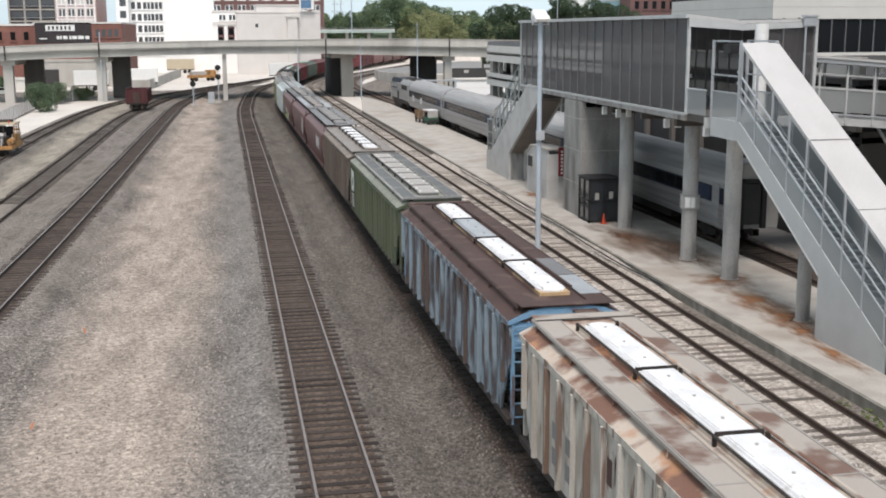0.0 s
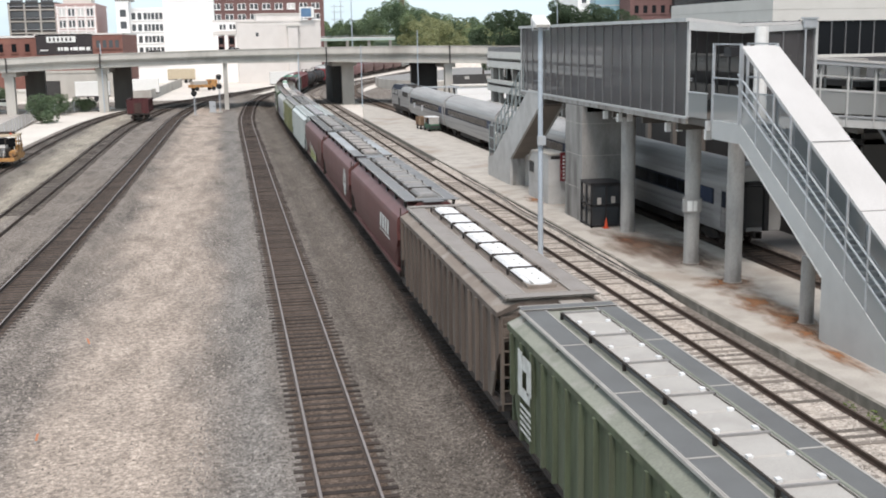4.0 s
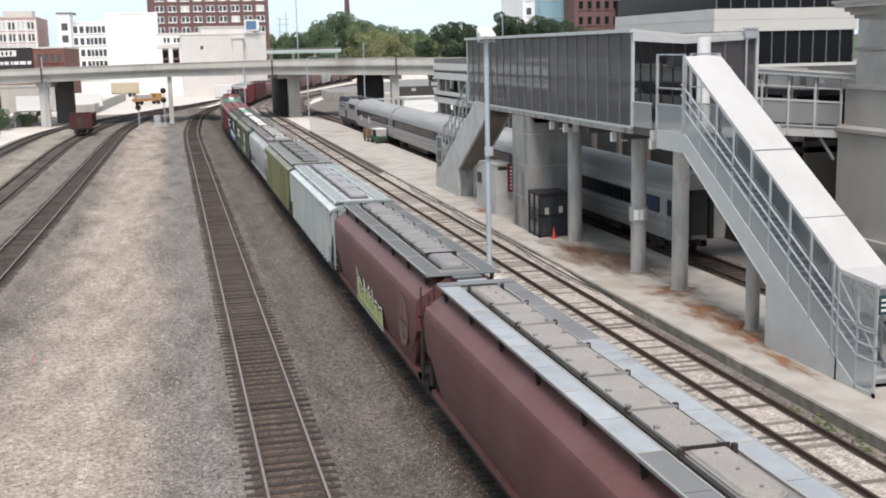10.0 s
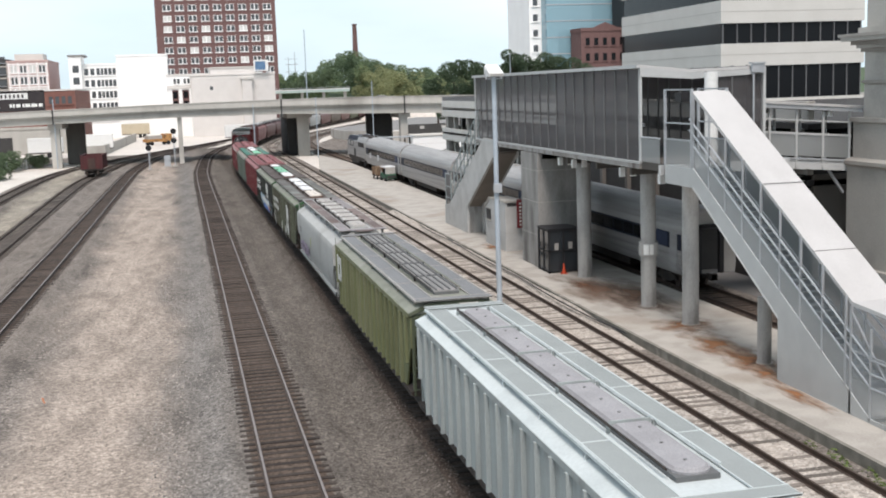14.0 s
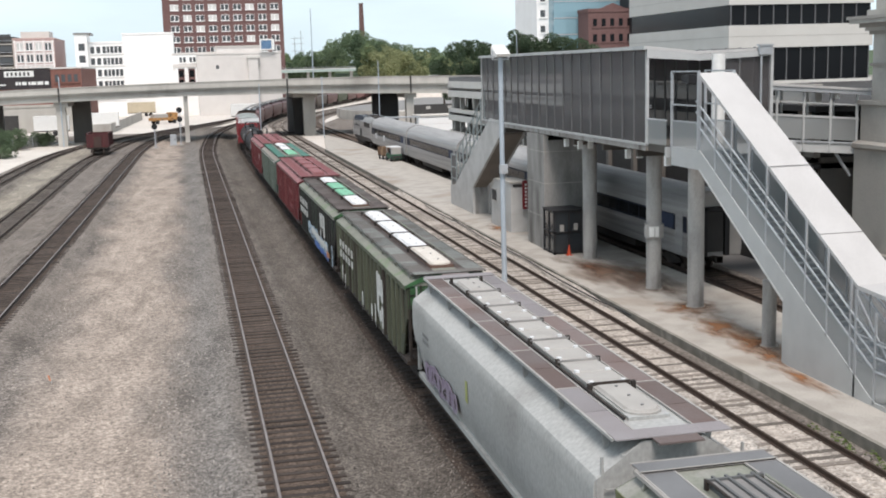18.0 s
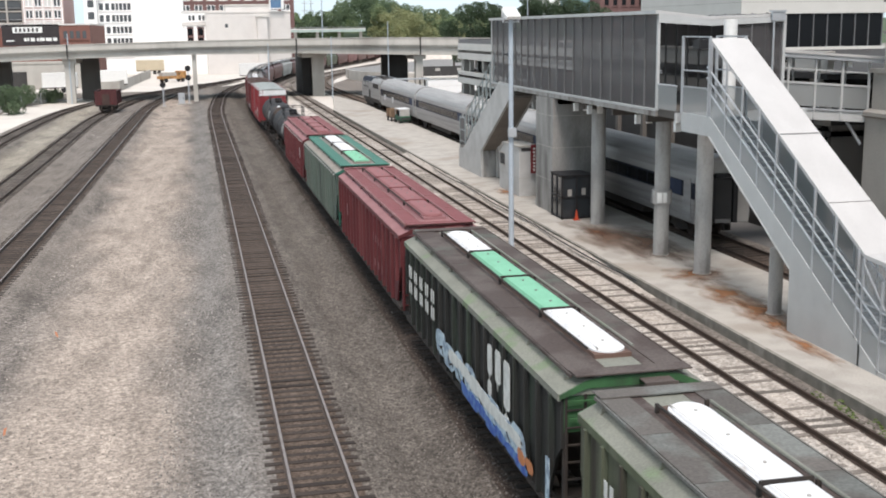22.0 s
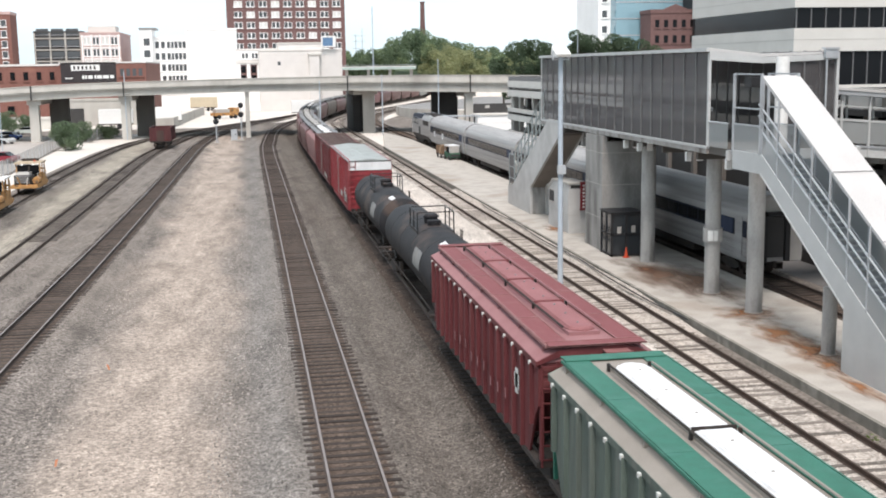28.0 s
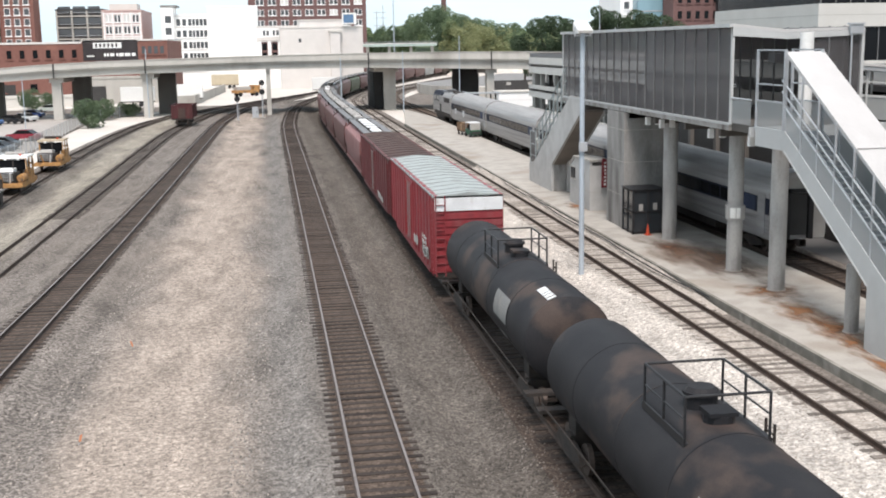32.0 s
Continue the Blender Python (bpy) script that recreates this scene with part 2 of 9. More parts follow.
RAIL = mat("worn_rail_steel", (0.27, 0.243, 0.232), (0.2, 0.175, 0.165), rough=0.6, metal=0.3, scale=2, bump=0)
RUST_RAIL = mat("rusty_rail_steel", (0.06, 0.043, 0.034), (0.095, 0.065, 0.05), rough=0.7, metal=0.2, scale=4)
CONCRETE = mat("platform_concrete", (0.43, 0.403, 0.362), (0.3, 0.276, 0.245), rough=0.9, scale=0.8, lo=0.42, hi=0.62, c3=(0.285, 0.24, 0.195), scale3=0.13, fine=14, grit=0.7)
COLUMN = mat("cast_concrete", (0.42, 0.412, 0.395), (0.27, 0.262, 0.25), rough=0.9, scale=1.3, stretch=(1.5, 1.5, 0.5), fine=14, grit=0.6, c3=(0.2, 0.192, 0.182), scale3=0.7, lo3=0.52, hi3=0.68, spec=0.15)
OLD_CONCRETE = mat("weathered_concrete", (0.44, 0.42, 0.385), (0.34, 0.32, 0.29), rough=0.9, scale=0.4, stretch=(1, 1, 0.4), fine=12, c3=(0.27, 0.25, 0.225), scale3=0.15, grit=0.4)
GALV = mat("galvanised_steel", (0.47, 0.49, 0.51), (0.40, 0.42, 0.44), rough=0.5, metal=0.35, scale=2.0, bump=0.02)
GREY_STEEL = mat("grey_painted_steel", (0.50, 0.51, 0.505), (0.43, 0.44, 0.436), rough=0.55, scale=1.2, bump=0.03)
WHITE_ROOF = mat("white_roof_sheet", (0.53, 0.522, 0.512), (0.46, 0.452, 0.442), rough=0.6, scale=0.8, bump=0.03, stretch=(1, 0.3, 1))
SCREEN = mesh_screen("dark_wire_mesh", (0.1, 0.094, 0.096), 0.72)
MULLION = mat("dark_grey_mullion", (0.19, 0.188, 0.19), (0.15, 0.15, 0.152), rough=0.6, metal=0.3, bump=0)
PALE_SCREEN = mesh_screen("pale_perforated_sheet", (0.47, 0.49, 0.49), 0.56)
BLACK_STEEL = mat("black_painted_steel", (0.022, 0.022, 0.024), rough=0.55, bump=0.03)
IRON = mat("grimy_iron", (0.03, 0.026, 0.024), (0.06, 0.045, 0.036), rough=0.85, scale=3)
MAST_STEEL = mat("pale_blue_grey_mast", (0.42, 0.475, 0.53), (0.36, 0.41, 0.46), rough=0.55, scale=1.2, bump=0.02)
WHEEL = mat("wheel_steel", (0.10, 0.08, 0.07), (0.16, 0.12, 0.10), rough=0.6, metal=0.5)
WHITE = mat("white_paint", (0.8, 0.8, 0.78), (0.7, 0.7, 0.67), rough=0.55, bump=0.03)
DARK_GLASS = glass("dark_window_glass", (0.008, 0.0085, 0.01), 0.15, 0.14)


# ---- building helpers ----
class Solid:
    """Collects faces for one mesh."""

    def __init__(self):
        self.v, self.f = [], []

    def add(self, verts, faces):
        k = len(self.v)
        self.v += [tuple(p) for p in verts]
        self.f += [tuple(k + i for i in f) for f in faces]
        return self

    def box(self, x0, y0, z0, x1, y1, z1):
        return self.add([(x, y, z) for z in (z0, z1) for y in (y0, y1) for x in (x0, x1)],
                        [(0, 2, 3, 1), (4, 5, 7, 6), (0, 1, 5, 4), (2, 6, 7, 3), (0, 4, 6, 2), (1, 3, 7, 5)])

    def prism(self, outline, a, b, axis="y"):
        """A flat outline pushed from a to b: (x, z) along y, (y, z) along x, (x, y) along z."""
        n = len(outline)
        put = {"y": lambda p, d: (p[0], d, p[1]), "x": lambda p, d: (d, p[0], p[1]), "z": lambda p, d: (p[0], p[1], d)}[axis]
        faces = [tuple(range(n - 1, -1, -1)), tuple(range(n, 2 * n))] + [(i, (i + 1) % n, n + (i + 1) % n, n + i) for i in range(n)]
        return self.add([put(p, d) for d in (a, b) for p in outline], faces)

    def cyl(self, p, q, r, n=10, r2=None):
        p, q = Vector(p), Vector(q)
        turn = (q - p).to_track_quat("Z", "Y")
        r2 = r if r2 is None else r2
        ring = [turn @ Vector((math.cos(2 * math.pi * i / n), math.sin(2 * math.pi * i / n), 0)) for i in range(n)]
        return self.add([p + c * r for c in ring] + [q + c * r2 for c in ring],
                        [tuple(range(n - 1, -1, -1)), tuple(range(n, 2 * n))] + [(i, (i + 1) % n, n + (i + 1) % n, n + i) for i in range(n)])

    def bar(self, p, q, w, h):
        """A squared bar from p to q, w wide and h high."""
        p, q = Vector(p), Vector(q)
        d = (q - p).normalized()
        side = d.cross(Vector((0, 0, 1)))
        side = (side if side.length > 1e-4 else Vector((1, 0, 0))).normalized() * w / 2
        up = side.cross(d).normalized() * h / 2
        return self.add([e + s * side + u * up for e in (p, q) for u in (-1, 1) for s in (-1, 1)],
                        [(0, 1, 3, 2), (4, 6, 7, 5), (0, 4, 5, 1), (2, 3, 7, 6), (0, 2, 6, 4), (1, 5, 7, 3)])

    def loft(self, rings, close=True):
        """A skin over rings of equal length."""
        n, k = len(rings[0]), len(rings)
        faces = [(r * n + i, r * n + (i + 1) % n, (r + 1) * n + (i + 1) % n, (r + 1) * n + i) for r in range(k - 1) for i in range(n)]
        if close:
            faces += [tuple(range(n - 1, -1, -1)), tuple((k - 1) * n + i for i in range(n))]
        return self.add([p for ring in rings for p in ring], faces)

    def mesh(self, name, material, smooth=False):
        me = bpy.data.meshes.new(name)
        me.from_pydata(self.v, [], self.f)
        me.materials.append(material)
        if smooth:
            me.shade_smooth()
            me.set_sharp_from_angle(angle=radians(35))
        bm = bmesh.new()
        bm.from_mesh(me)
        bmesh.ops.recalc_face_normals(bm, faces=bm.faces)
        bm.to_mesh(me)
        bm.free()
        return me


def part(name, solid, material, parent=None, label="", smooth=False, at=None, kind=""):
    """Links a solid, or a mesh that several pieces share, as one mesh object under a thing or a part."""
    me = solid if isinstance(solid, bpy.types.Mesh) else solid.mesh(name, material, smooth)
    ob = new(name, me)
    if parent:
        ob.parent = parent
    if at is not None:
        ob.matrix_basis = at
    return tagged(ob, label, kind=kind)


def thing(name, label, category, at=None, group="", kind=""):
    ob = new(name)
    ob.empty_display_size = 0.3
    if at is not None:
        ob.matrix_basis = at
    return tagged(ob, label, category, group, kind)


def smoothline(points, step=4.0):
    """Points along a soft curve through the given plan points, and the heading at each."""
    pts = [Vector((*p, 0)) for p in points]
    pts = [pts[0] * 2 - pts[1]] + pts + [pts[-1] * 2 - pts[-2]]
    out = []
    for a, b, c, d in zip(pts, pts[1:], pts[2:], pts[3:]):
        n = max(2, int((c - b).length / step))
        for i in range(n):
            t = i / n
            out.append(0.5 * (2 * b + (c - a) * t + (2 * a - 5 * b + 4 * c - d) * t * t + (3 * b - a - 3 * c + d) * t ** 3))
    out.append(pts[-2])
    return out


class Track:
    """A line in plan, by length along it."""

    def __init__(self, points):
        self.p = smoothline(points)
        self.s = [0.0]
        for a, b in zip(self.p, self.p[1:]):
            self.s.append(self.s[-1] + (b - a).length)

    def at(self, s):
        x = float(np.interp(s, self.s, [p.x for p in self.p]))
        y = float(np.interp(s, self.s, [p.y for p in self.p]))
        if s < 0:
            y += s
        elif s > self.s[-1]:
            d = (self.p[-1] - self.p[-2]).normalized() * (s - self.s[-1])
            x, y = x + d.x, y + d.y
        return Vector((x, y, 0))

    def heading(self, s):
        d = self.at(s + 1) - self.at(s - 1)
        return math.degrees(math.atan2(-d.x, d.y))

    def ribbon(self, w0, w1, z, s0=0.0, s1=None, step=4.0, drop=0.0):
        """A strip along the line from offset w0 to w1; its edges fall by drop over 0.9 m."""
        s1 = s1 or self.s[-1]
        n = max(2, int((s1 - s0) / step))
        lanes = [(w0 - 0.9, z - drop), (w0, z), (w1, z), (w1 + 0.9, z - drop)] if drop else [(w0, z), (w1, z)]
        v, f = [], []
        for i in range(n + 1):
            s = s0 + (s1 - s0) * i / n
            p, h = self.at(s), radians(self.heading(s))
            side = Vector((math.cos(h), math.sin(h), 0))
            v += [tuple(p + side * w + Vector((0, 0, zz))) for w, zz in lanes]
        k = len(lanes)
        for i in range(n):
            f += [(i * k + j, i * k + j + 1, (i + 1) * k + j + 1, (i + 1) * k + j) for j in range(k - 1)]
        return Solid().add(v, f)

    def rail(self, off, s0=0.0, s1=None, step=3.0):
        s1 = s1 or self.s[-1]
        n = max(2, int((s1 - s0) / step))
        rings = []
        for i in range(n + 1):
            s = s0 + (s1 - s0) * i / n
            p, h = self.at(s), radians(self.heading(s))
            side = Vector((math.cos(h), math.sin(h), 0))
            rings.append([tuple(p + side * (off + w) + Vector((0, 0, z))) for w, z in
                          ((-0.075, -0.17), (-0.02, -0.14), (-0.02, -0.045), (-0.037, -0.03), (-0.037, 0), (0.037, 0), (0.037, -0.03), (0.02, -0.045), (0.02, -0.14), (0.075, -0.17))])
        return Solid().loft(rings)


# ---- ground ----
def ground_sheet():
    s = Solid()
    s.add([(-2500, -400, -0.42), (2500, -400, -0.42), (2500, 3000, -0.42), (-2500, 3000, -0.42)], [(0, 1, 2, 3)])
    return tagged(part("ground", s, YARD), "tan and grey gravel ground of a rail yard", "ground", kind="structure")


ground_sheet()

# ---- tracks ----
MAIN = Track([(2.55, -60), (2.55, 0), (2.55, 100), (2.55, 160), (3.2, 185), (4.6, 213), (7.4, 237), (10.9, 256), (18.5, 292), (26.5, 324), (38, 361), (55, 414)])
TRAIN = Track([(8.6, -420), (8.6, -100), (8.6, 0), (8.6, 100), (8.6, 150), (9.0, 178), (10.4, 205), (12.9, 232), (16.2, 256), (23.6, 293), (31.6, 323), (43, 361), (60, 414), (105, 550), (170, 740)])
EAST = Track([(17.2, -60), (17.2, 0), (17.2, 80), (17.2, 130), (17.3, 178), (17.4, 215), (18.2, 238), (21, 260), (27, 283), (36, 310), (48, 345), (80, 430)])
WEST_A = Track([(-13, -60), (-11.7, 0), (-9.95, 60), (-9.1, 97), (-8.2, 150), (-7.5, 178), (-5.6, 205), (-2.6, 226), (4.0, 256), (14, 292), (36, 350)])
WEST_B = Track([(-16.5, -60), (-15.6, 0), (-14.4, 90), (-13.9, 150), (-12.6, 175), (-9.6, 205), (-4.6, 230), (2.5, 256), (13, 290)])
WEST_C = Track([(-21, -60), (-21, 0), (-21, 110), (-20.8, 140), (-19.6, 172), (-16.8, 195), (-11.4, 216), (-5.0, 236), (2, 258)])
STATION = Track([(26.7, -30), (26.7, 20), (26.7, 120), (26.5, 170), (26.2, 205), (26.4, 235), (28.6, 262), (33.2, 285), (41, 312)])


def laid(name, track, label, bed, tie_stuff, s0, s1, rails, spacing=0.58, crown=1.7, dark=1.05):
    """A track: bed, two rails; sleepers follow at the end of the file."""
    root = thing(name, label, "railway track", kind="structure")
    part("ballast_bed", track.ribbon(-crown, crown, -0.2, s0, s1, 5, 0.215), YARD, root)
    part("stained_ballast", track.ribbon(-dark, dark, -0.193, s0, s1, 5), bed, root)
    for off in (-0.752, 0.752):
        part("rail", track.rail(off, s0, s1), RUST_RAIL, root)
        if rails is RAIL:
            part("rail_head", track.ribbon(off - 0.036, off + 0.036, 0.004, s0, s1, 3), RAIL, root, "rail top worn bright by wheels")
    root["spacing"] = spacing
    return root


main_track = laid("main_track", MAIN, "empty main track with worn bright rails on brown ties", DARK_BALLAST, TIE, 0, None, RAIL)
train_track = laid("train_track", TRAIN, "track under the passing freight train", OILY_SHADOW_BALLAST, TIE, 330, None, RUST_RAIL, dark=1.69)
east_track = laid("platform_track", EAST, "rusty rails on bleached ties in pale stone along a platform", PALE_BALLAST, PALE_TIE, 0, None, RUST_RAIL)
west_track_a = laid("yard_track", WEST_A, "curving yard track with dark ties and dull rails", DARK_BALLAST, TIE, 0, None, RAIL)
west_track_b = laid("yard_track", WEST_B, "rusty yard siding with sparse dry grass", YARD, TIE, 0, None, RUST_RAIL)
west_track_c = laid("yard_track", WEST_C, "outer yard siding that carries maintenance machines", YARD, TIE, 0, None, RUST_RAIL)
station_track = laid("station_track", STATION, "station track under the standing passenger train", DARK_BALLAST, TIE, 0, None, RUST_RAIL)

# ---- platform ----
STAINED_KERB = mat("stained_kerb", (0.25, 0.235, 0.205), (0.14, 0.135, 0.11), scale=1.6, rough=0.9, c3=(0.36, 0.34, 0.3), scale3=1.1)
plat = thing("platform", "long low concrete platform with rust stains and a worn edge", "platform", kind="structure")
part("slab", Solid().prism([(18.9, -40), (24.9, -40), (24.9, 175), (23.0, 196), (18.9, 160)], -0.45, 0.15, "z"), CONCRETE, plat)
part("kerb", Solid().box(18.74, -40, -0.45, 18.9, 160, 0.16), STAINED_KERB, plat)


# ---- freight train ----
def paint(name, c, c2, c3=None, **kw):
    base = dict(shift=True, rough=0.6, scale=0.9, stretch=(3.0, 3.0, 0.5), mix=0.8, fine=40, bump=0.06, c3=c3, scale3=0.5, lo3=0.5, hi3=0.66)
    base.update(kw)
    return mat(name, c, c2, **base)


TAN_P = paint("faded_tan_paint", (0.5, 0.475, 0.425), (0.33, 0.285, 0.235), (0.15, 0.082, 0.055), lo=0.45, hi=0.6, scale=1.1, stretch=(2.2, 2.2, 0.6), scale3=1.3, lo3=0.56, hi3=0.63)
BROWN_P = paint("dusty_brown_paint", (0.135, 0.108, 0.09), (0.085, 0.068, 0.058), (0.18, 0.15, 0.125))
BLUE_P = paint("rust_eaten_blue_paint", (0.235, 0.29, 0.33), (0.066, 0.056, 0.058), (0.115, 0.082, 0.068), lo=0.45, hi=0.56, mix=0.95, scale=0.9, stretch=(2.6, 2.6, 1.0), scale3=0.9, lo3=0.56, hi3=0.63, fine=12)
BLUE_END = paint("chipped_sky_blue_paint", (0.20, 0.36, 0.52), (0.15, 0.27, 0.40), (0.14, 0.085, 0.065), stretch=(1.2, 1.2, 1.2), lo3=0.54, hi3=0.6)
GREEN_P = paint("dark_green_paint", (0.098, 0.118, 0.072), (0.06, 0.07, 0.045), (0.12, 0.132, 0.092))
SOOTY_GREEN_P = paint("sooty_green_paint", (0.1, 0.112, 0.075), (0.055, 0.055, 0.042), (0.035, 0.026, 0.023), scale=0.8, stretch=(3.0, 3.0, 0.25), lo3=0.5, hi3=0.6, scale3=0.5)
OLIVE_P = paint("faded_olive_paint", (0.155, 0.17, 0.085), (0.11, 0.115, 0.06), (0.20, 0.20, 0.13))
PALE_P = paint("pale_blue_grey_paint", (0.36, 0.395, 0.39), (0.3, 0.33, 0.325), (0.27, 0.285, 0.275), mix=0.55)
GREY_P = paint("pale_grey_paint", (0.40, 0.405, 0.393), (0.35, 0.352, 0.34), (0.30, 0.298, 0.285), mix=0.5, stretch=(0.7, 0.7, 0.5), fine=15)
MAROON_P = paint("faded_red_oxide_paint", (0.122, 0.047, 0.044), (0.095, 0.038, 0.035), (0.135, 0.062, 0.059), mix=0.6, rough=0.48, stretch=(0.8, 0.8, 0.35), fine=15)
RED_P = paint("brick_red_paint", (0.122, 0.027, 0.03), (0.088, 0.021, 0.023), (0.15, 0.045, 0.046))
RED_TOP = mat("sun_faded_red_deck", (0.195, 0.062, 0.066), (0.165, 0.052, 0.054), scale=0.6, c3=(0.225, 0.09, 0.092), fine=80)
BRIGHT_RED_P = paint("bright_red_paint", (0.26, 0.033, 0.04), (0.19, 0.028, 0.034), (0.22, 0.06, 0.063))
ROSE_P = paint("sun_bleached_red_paint", (0.25, 0.115, 0.11), (0.19, 0.08, 0.077), (0.3, 0.17, 0.165))
TEAL_P = paint("bright_green_paint", (0.034, 0.15, 0.105), (0.03, 0.12, 0.085), (0.05, 0.165, 0.125))
END_GREEN = paint("leaf_green_end_paint", (0.05, 0.135, 0.055), (0.035, 0.095, 0.04), (0.04, 0.05, 0.035))
TEAL_SIDE = paint("dusty_green_paint", (0.105, 0.135, 0.115), (0.058, 0.072, 0.062), (0.15, 0.165, 0.145))
BLACKGREEN_P = paint("soot_black_paint", (0.017, 0.018, 0.017), (0.03, 0.03, 0.028), (0.035, 0.052, 0.037))
TANK_P = paint("matt_black_tank_paint", (0.022, 0.022, 0.0245), (0.033, 0.032, 0.034), (0.075, 0.056, 0.048), stretch=(1, 0.75, 1), scale=0.8, scale3=0.5, lo3=0.52, hi3=0.62, rough=0.62, spec=0.12)
DUST_BROWN = mat("rusty_brown_roof", (0.078, 0.046, 0.039), (0.05, 0.032, 0.028), scale=0.7, c3=(0.14, 0.095, 0.078))
RUSTY_ROOF = mat("rust_blotched_roof", (0.5, 0.43, 0.36), (0.17, 0.082, 0.055), scale=0.7, lo=0.45, hi=0.54, mix=0.95, c3=(0.42, 0.22, 0.12), scale3=1.1, lo3=0.56, hi3=0.66)
MOSS_ROOF = mat("grey_green_roof", (0.24, 0.25, 0.21), (0.14, 0.15, 0.12), scale=0.9, c3=(0.3, 0.295, 0.27), fine=18, grit=0.8)
DUSTY_ROOF = mat("dusty_pale_roof", (0.33, 0.31, 0.285), (0.27, 0.245, 0.22), scale=0.8, c3=(0.21, 0.15, 0.115), scale3=0.9, lo3=0.6, hi3=0.7)
DARK_ROOF = mat("sooty_roof", (0.068, 0.05, 0.044), (0.125, 0.105, 0.095), scale=0.8, lo=0.47, hi=0.58, c3=(0.105, 0.12, 0.1), scale3=0.6, fine=16, grit=1.6)
SOOT_PLATE = mat("patched_roof_plate", (0.165, 0.172, 0.16), (0.085, 0.062, 0.053), scale=0.55, lo=0.45, hi=0.56, per=0.25, shift=True, fine=16, grit=1.4)
RUST_PLATE = mat("rusty_walkway_grating", (0.15, 0.108, 0.097), (0.19, 0.17, 0.167), scale=0.5, fine=90, per=0.2)
GREY_ROOF = mat("dusty_grey_roof", (0.21, 0.21, 0.205), (0.16, 0.158, 0.15), scale=0.8, c3=(0.25, 0.24, 0.22))
BOARD = mat("walkway_grating", (0.22, 0.22, 0.222), (0.16, 0.16, 0.162), scale=0.6, metal=0.3, rough=0.6, fine=90)
DARK_BOARD = mat("dark_walkway_grating", (0.135, 0.14, 0.14), (0.1, 0.1, 0.1), scale=0.6, rough=0.7, fine=90)
TAN_BOARD = mat("rust_streaked_walkway", (0.38, 0.345, 0.305), (0.15, 0.085, 0.062), scale=0.8, lo=0.5, hi=0.6, mix=0.9, c3=(0.36, 0.33, 0.3), scale3=0.9, fine=60)
TAUPE_BOARD = mat("dusty_taupe_grating", (0.265, 0.245, 0.228), (0.2, 0.18, 0.166), scale=0.7, fine=90)
DUSTY_BROWN_ROOF = mat("dusty_brown_roof", (0.235, 0.2, 0.17), (0.16, 0.128, 0.106), scale=0.9, c3=(0.31, 0.285, 0.26), scale3=0.8)
HATCH_GREY = mat("dusty_hatch_covers", (0.40, 0.385, 0.36), (0.32, 0.305, 0.285), scale=1.2)
HATCH_PEWTER = mat("bare_pewter_hatch", (0.43, 0.44, 0.45), (0.34, 0.35, 0.36), scale=1.2, rough=0.4, metal=0.3)
HATCH_DULL = mat("dull_grey_hatch_covers", (0.25, 0.245, 0.24), (0.19, 0.185, 0.18), scale=0.9, c3=(0.31, 0.30, 0.285))
HATCH_WHITE = mat("white_fibreglass_hatch", (0.74, 0.75, 0.755), (0.56, 0.57, 0.575), scale=1.6, bump=0.02, c3=(0.5, 0.47, 0.44), scale3=2.3, lo3=0.6, hi3=0.72)
HATCH_GREEN = mat("mint_green_hatch", (0.2, 0.47, 0.315), (0.165, 0.4, 0.265), scale=1.5, bump=0.02)
HATCH_ROSE = mat("rose_hatch", (0.27, 0.115, 0.118), (0.215, 0.086, 0.088), scale=1.2)
ROSE_EAVE = mat("dusty_rose_eave", (0.29, 0.145, 0.148), (0.225, 0.1, 0.104), scale=0.8)
GREY_EAVE = mat("dusty_grey_eave", (0.27, 0.245, 0.215), (0.2, 0.18, 0.155), scale=0.7)
STRIPE = mat("pale_blue_walkway", (0.36, 0.385, 0.405), (0.28, 0.3, 0.318), scale=1.5, c3=(0.24, 0.25, 0.255), scale3=0.6, per=0.08)
HATCH_TAN = mat("dusty_tan_hatch_covers", (0.305, 0.283, 0.262), (0.24, 0.22, 0.203), scale=1.2, c3=(0.33, 0.3, 0.27), fine=20)
BN_WHITE = mat("chalky_white_lettering", (0.62, 0.63, 0.60), (0.42, 0.42, 0.4), scale=3)
SPRAY_YELLOW = mat("yellow_green_spray_paint", (0.42, 0.44, 0.17), (0.24, 0.27, 0.12), scale=3)
SPRAY_BLUE = mat("blue_spray_paint", (0.035, 0.08, 0.32), (0.16, 0.3, 0.5), scale=4)
SPRAY_SKY = mat("sky_blue_spray_paint", (0.42, 0.52, 0.58), (0.08, 0.12, 0.2), scale=4.5, lo=0.45, hi=0.58)
SPRAY_PURPLE = mat("purple_spray_paint", (0.22, 0.17, 0.24), (0.33, 0.3, 0.34), scale=4)
SPRAY_ORANGE = mat("orange_spray_paint", (0.5, 0.2, 0.08), (0.35, 0.14, 0.08), scale=4)

HATCH_LILAC = mat("dull_lilac_grey_covers", (0.33, 0.325, 0.335), (0.26, 0.255, 0.262), scale=1.1, fine=25)
SAGE_BOARD = mat("grey_green_grating", (0.3, 0.325, 0.318), (0.24, 0.262, 0.256), scale=0.6, fine=90)
PALE_EAVE = mat("pale_blue_white_roof", (0.52, 0.565, 0.565), (0.42, 0.46, 0.46), scale=0.7, fine=12, lo=0.45, hi=0.65, grit=0.4)
RUST_ROD = mat("rusty_edge_steel", (0.14, 0.085, 0.066), (0.085, 0.056, 0.046), scale=1.5)
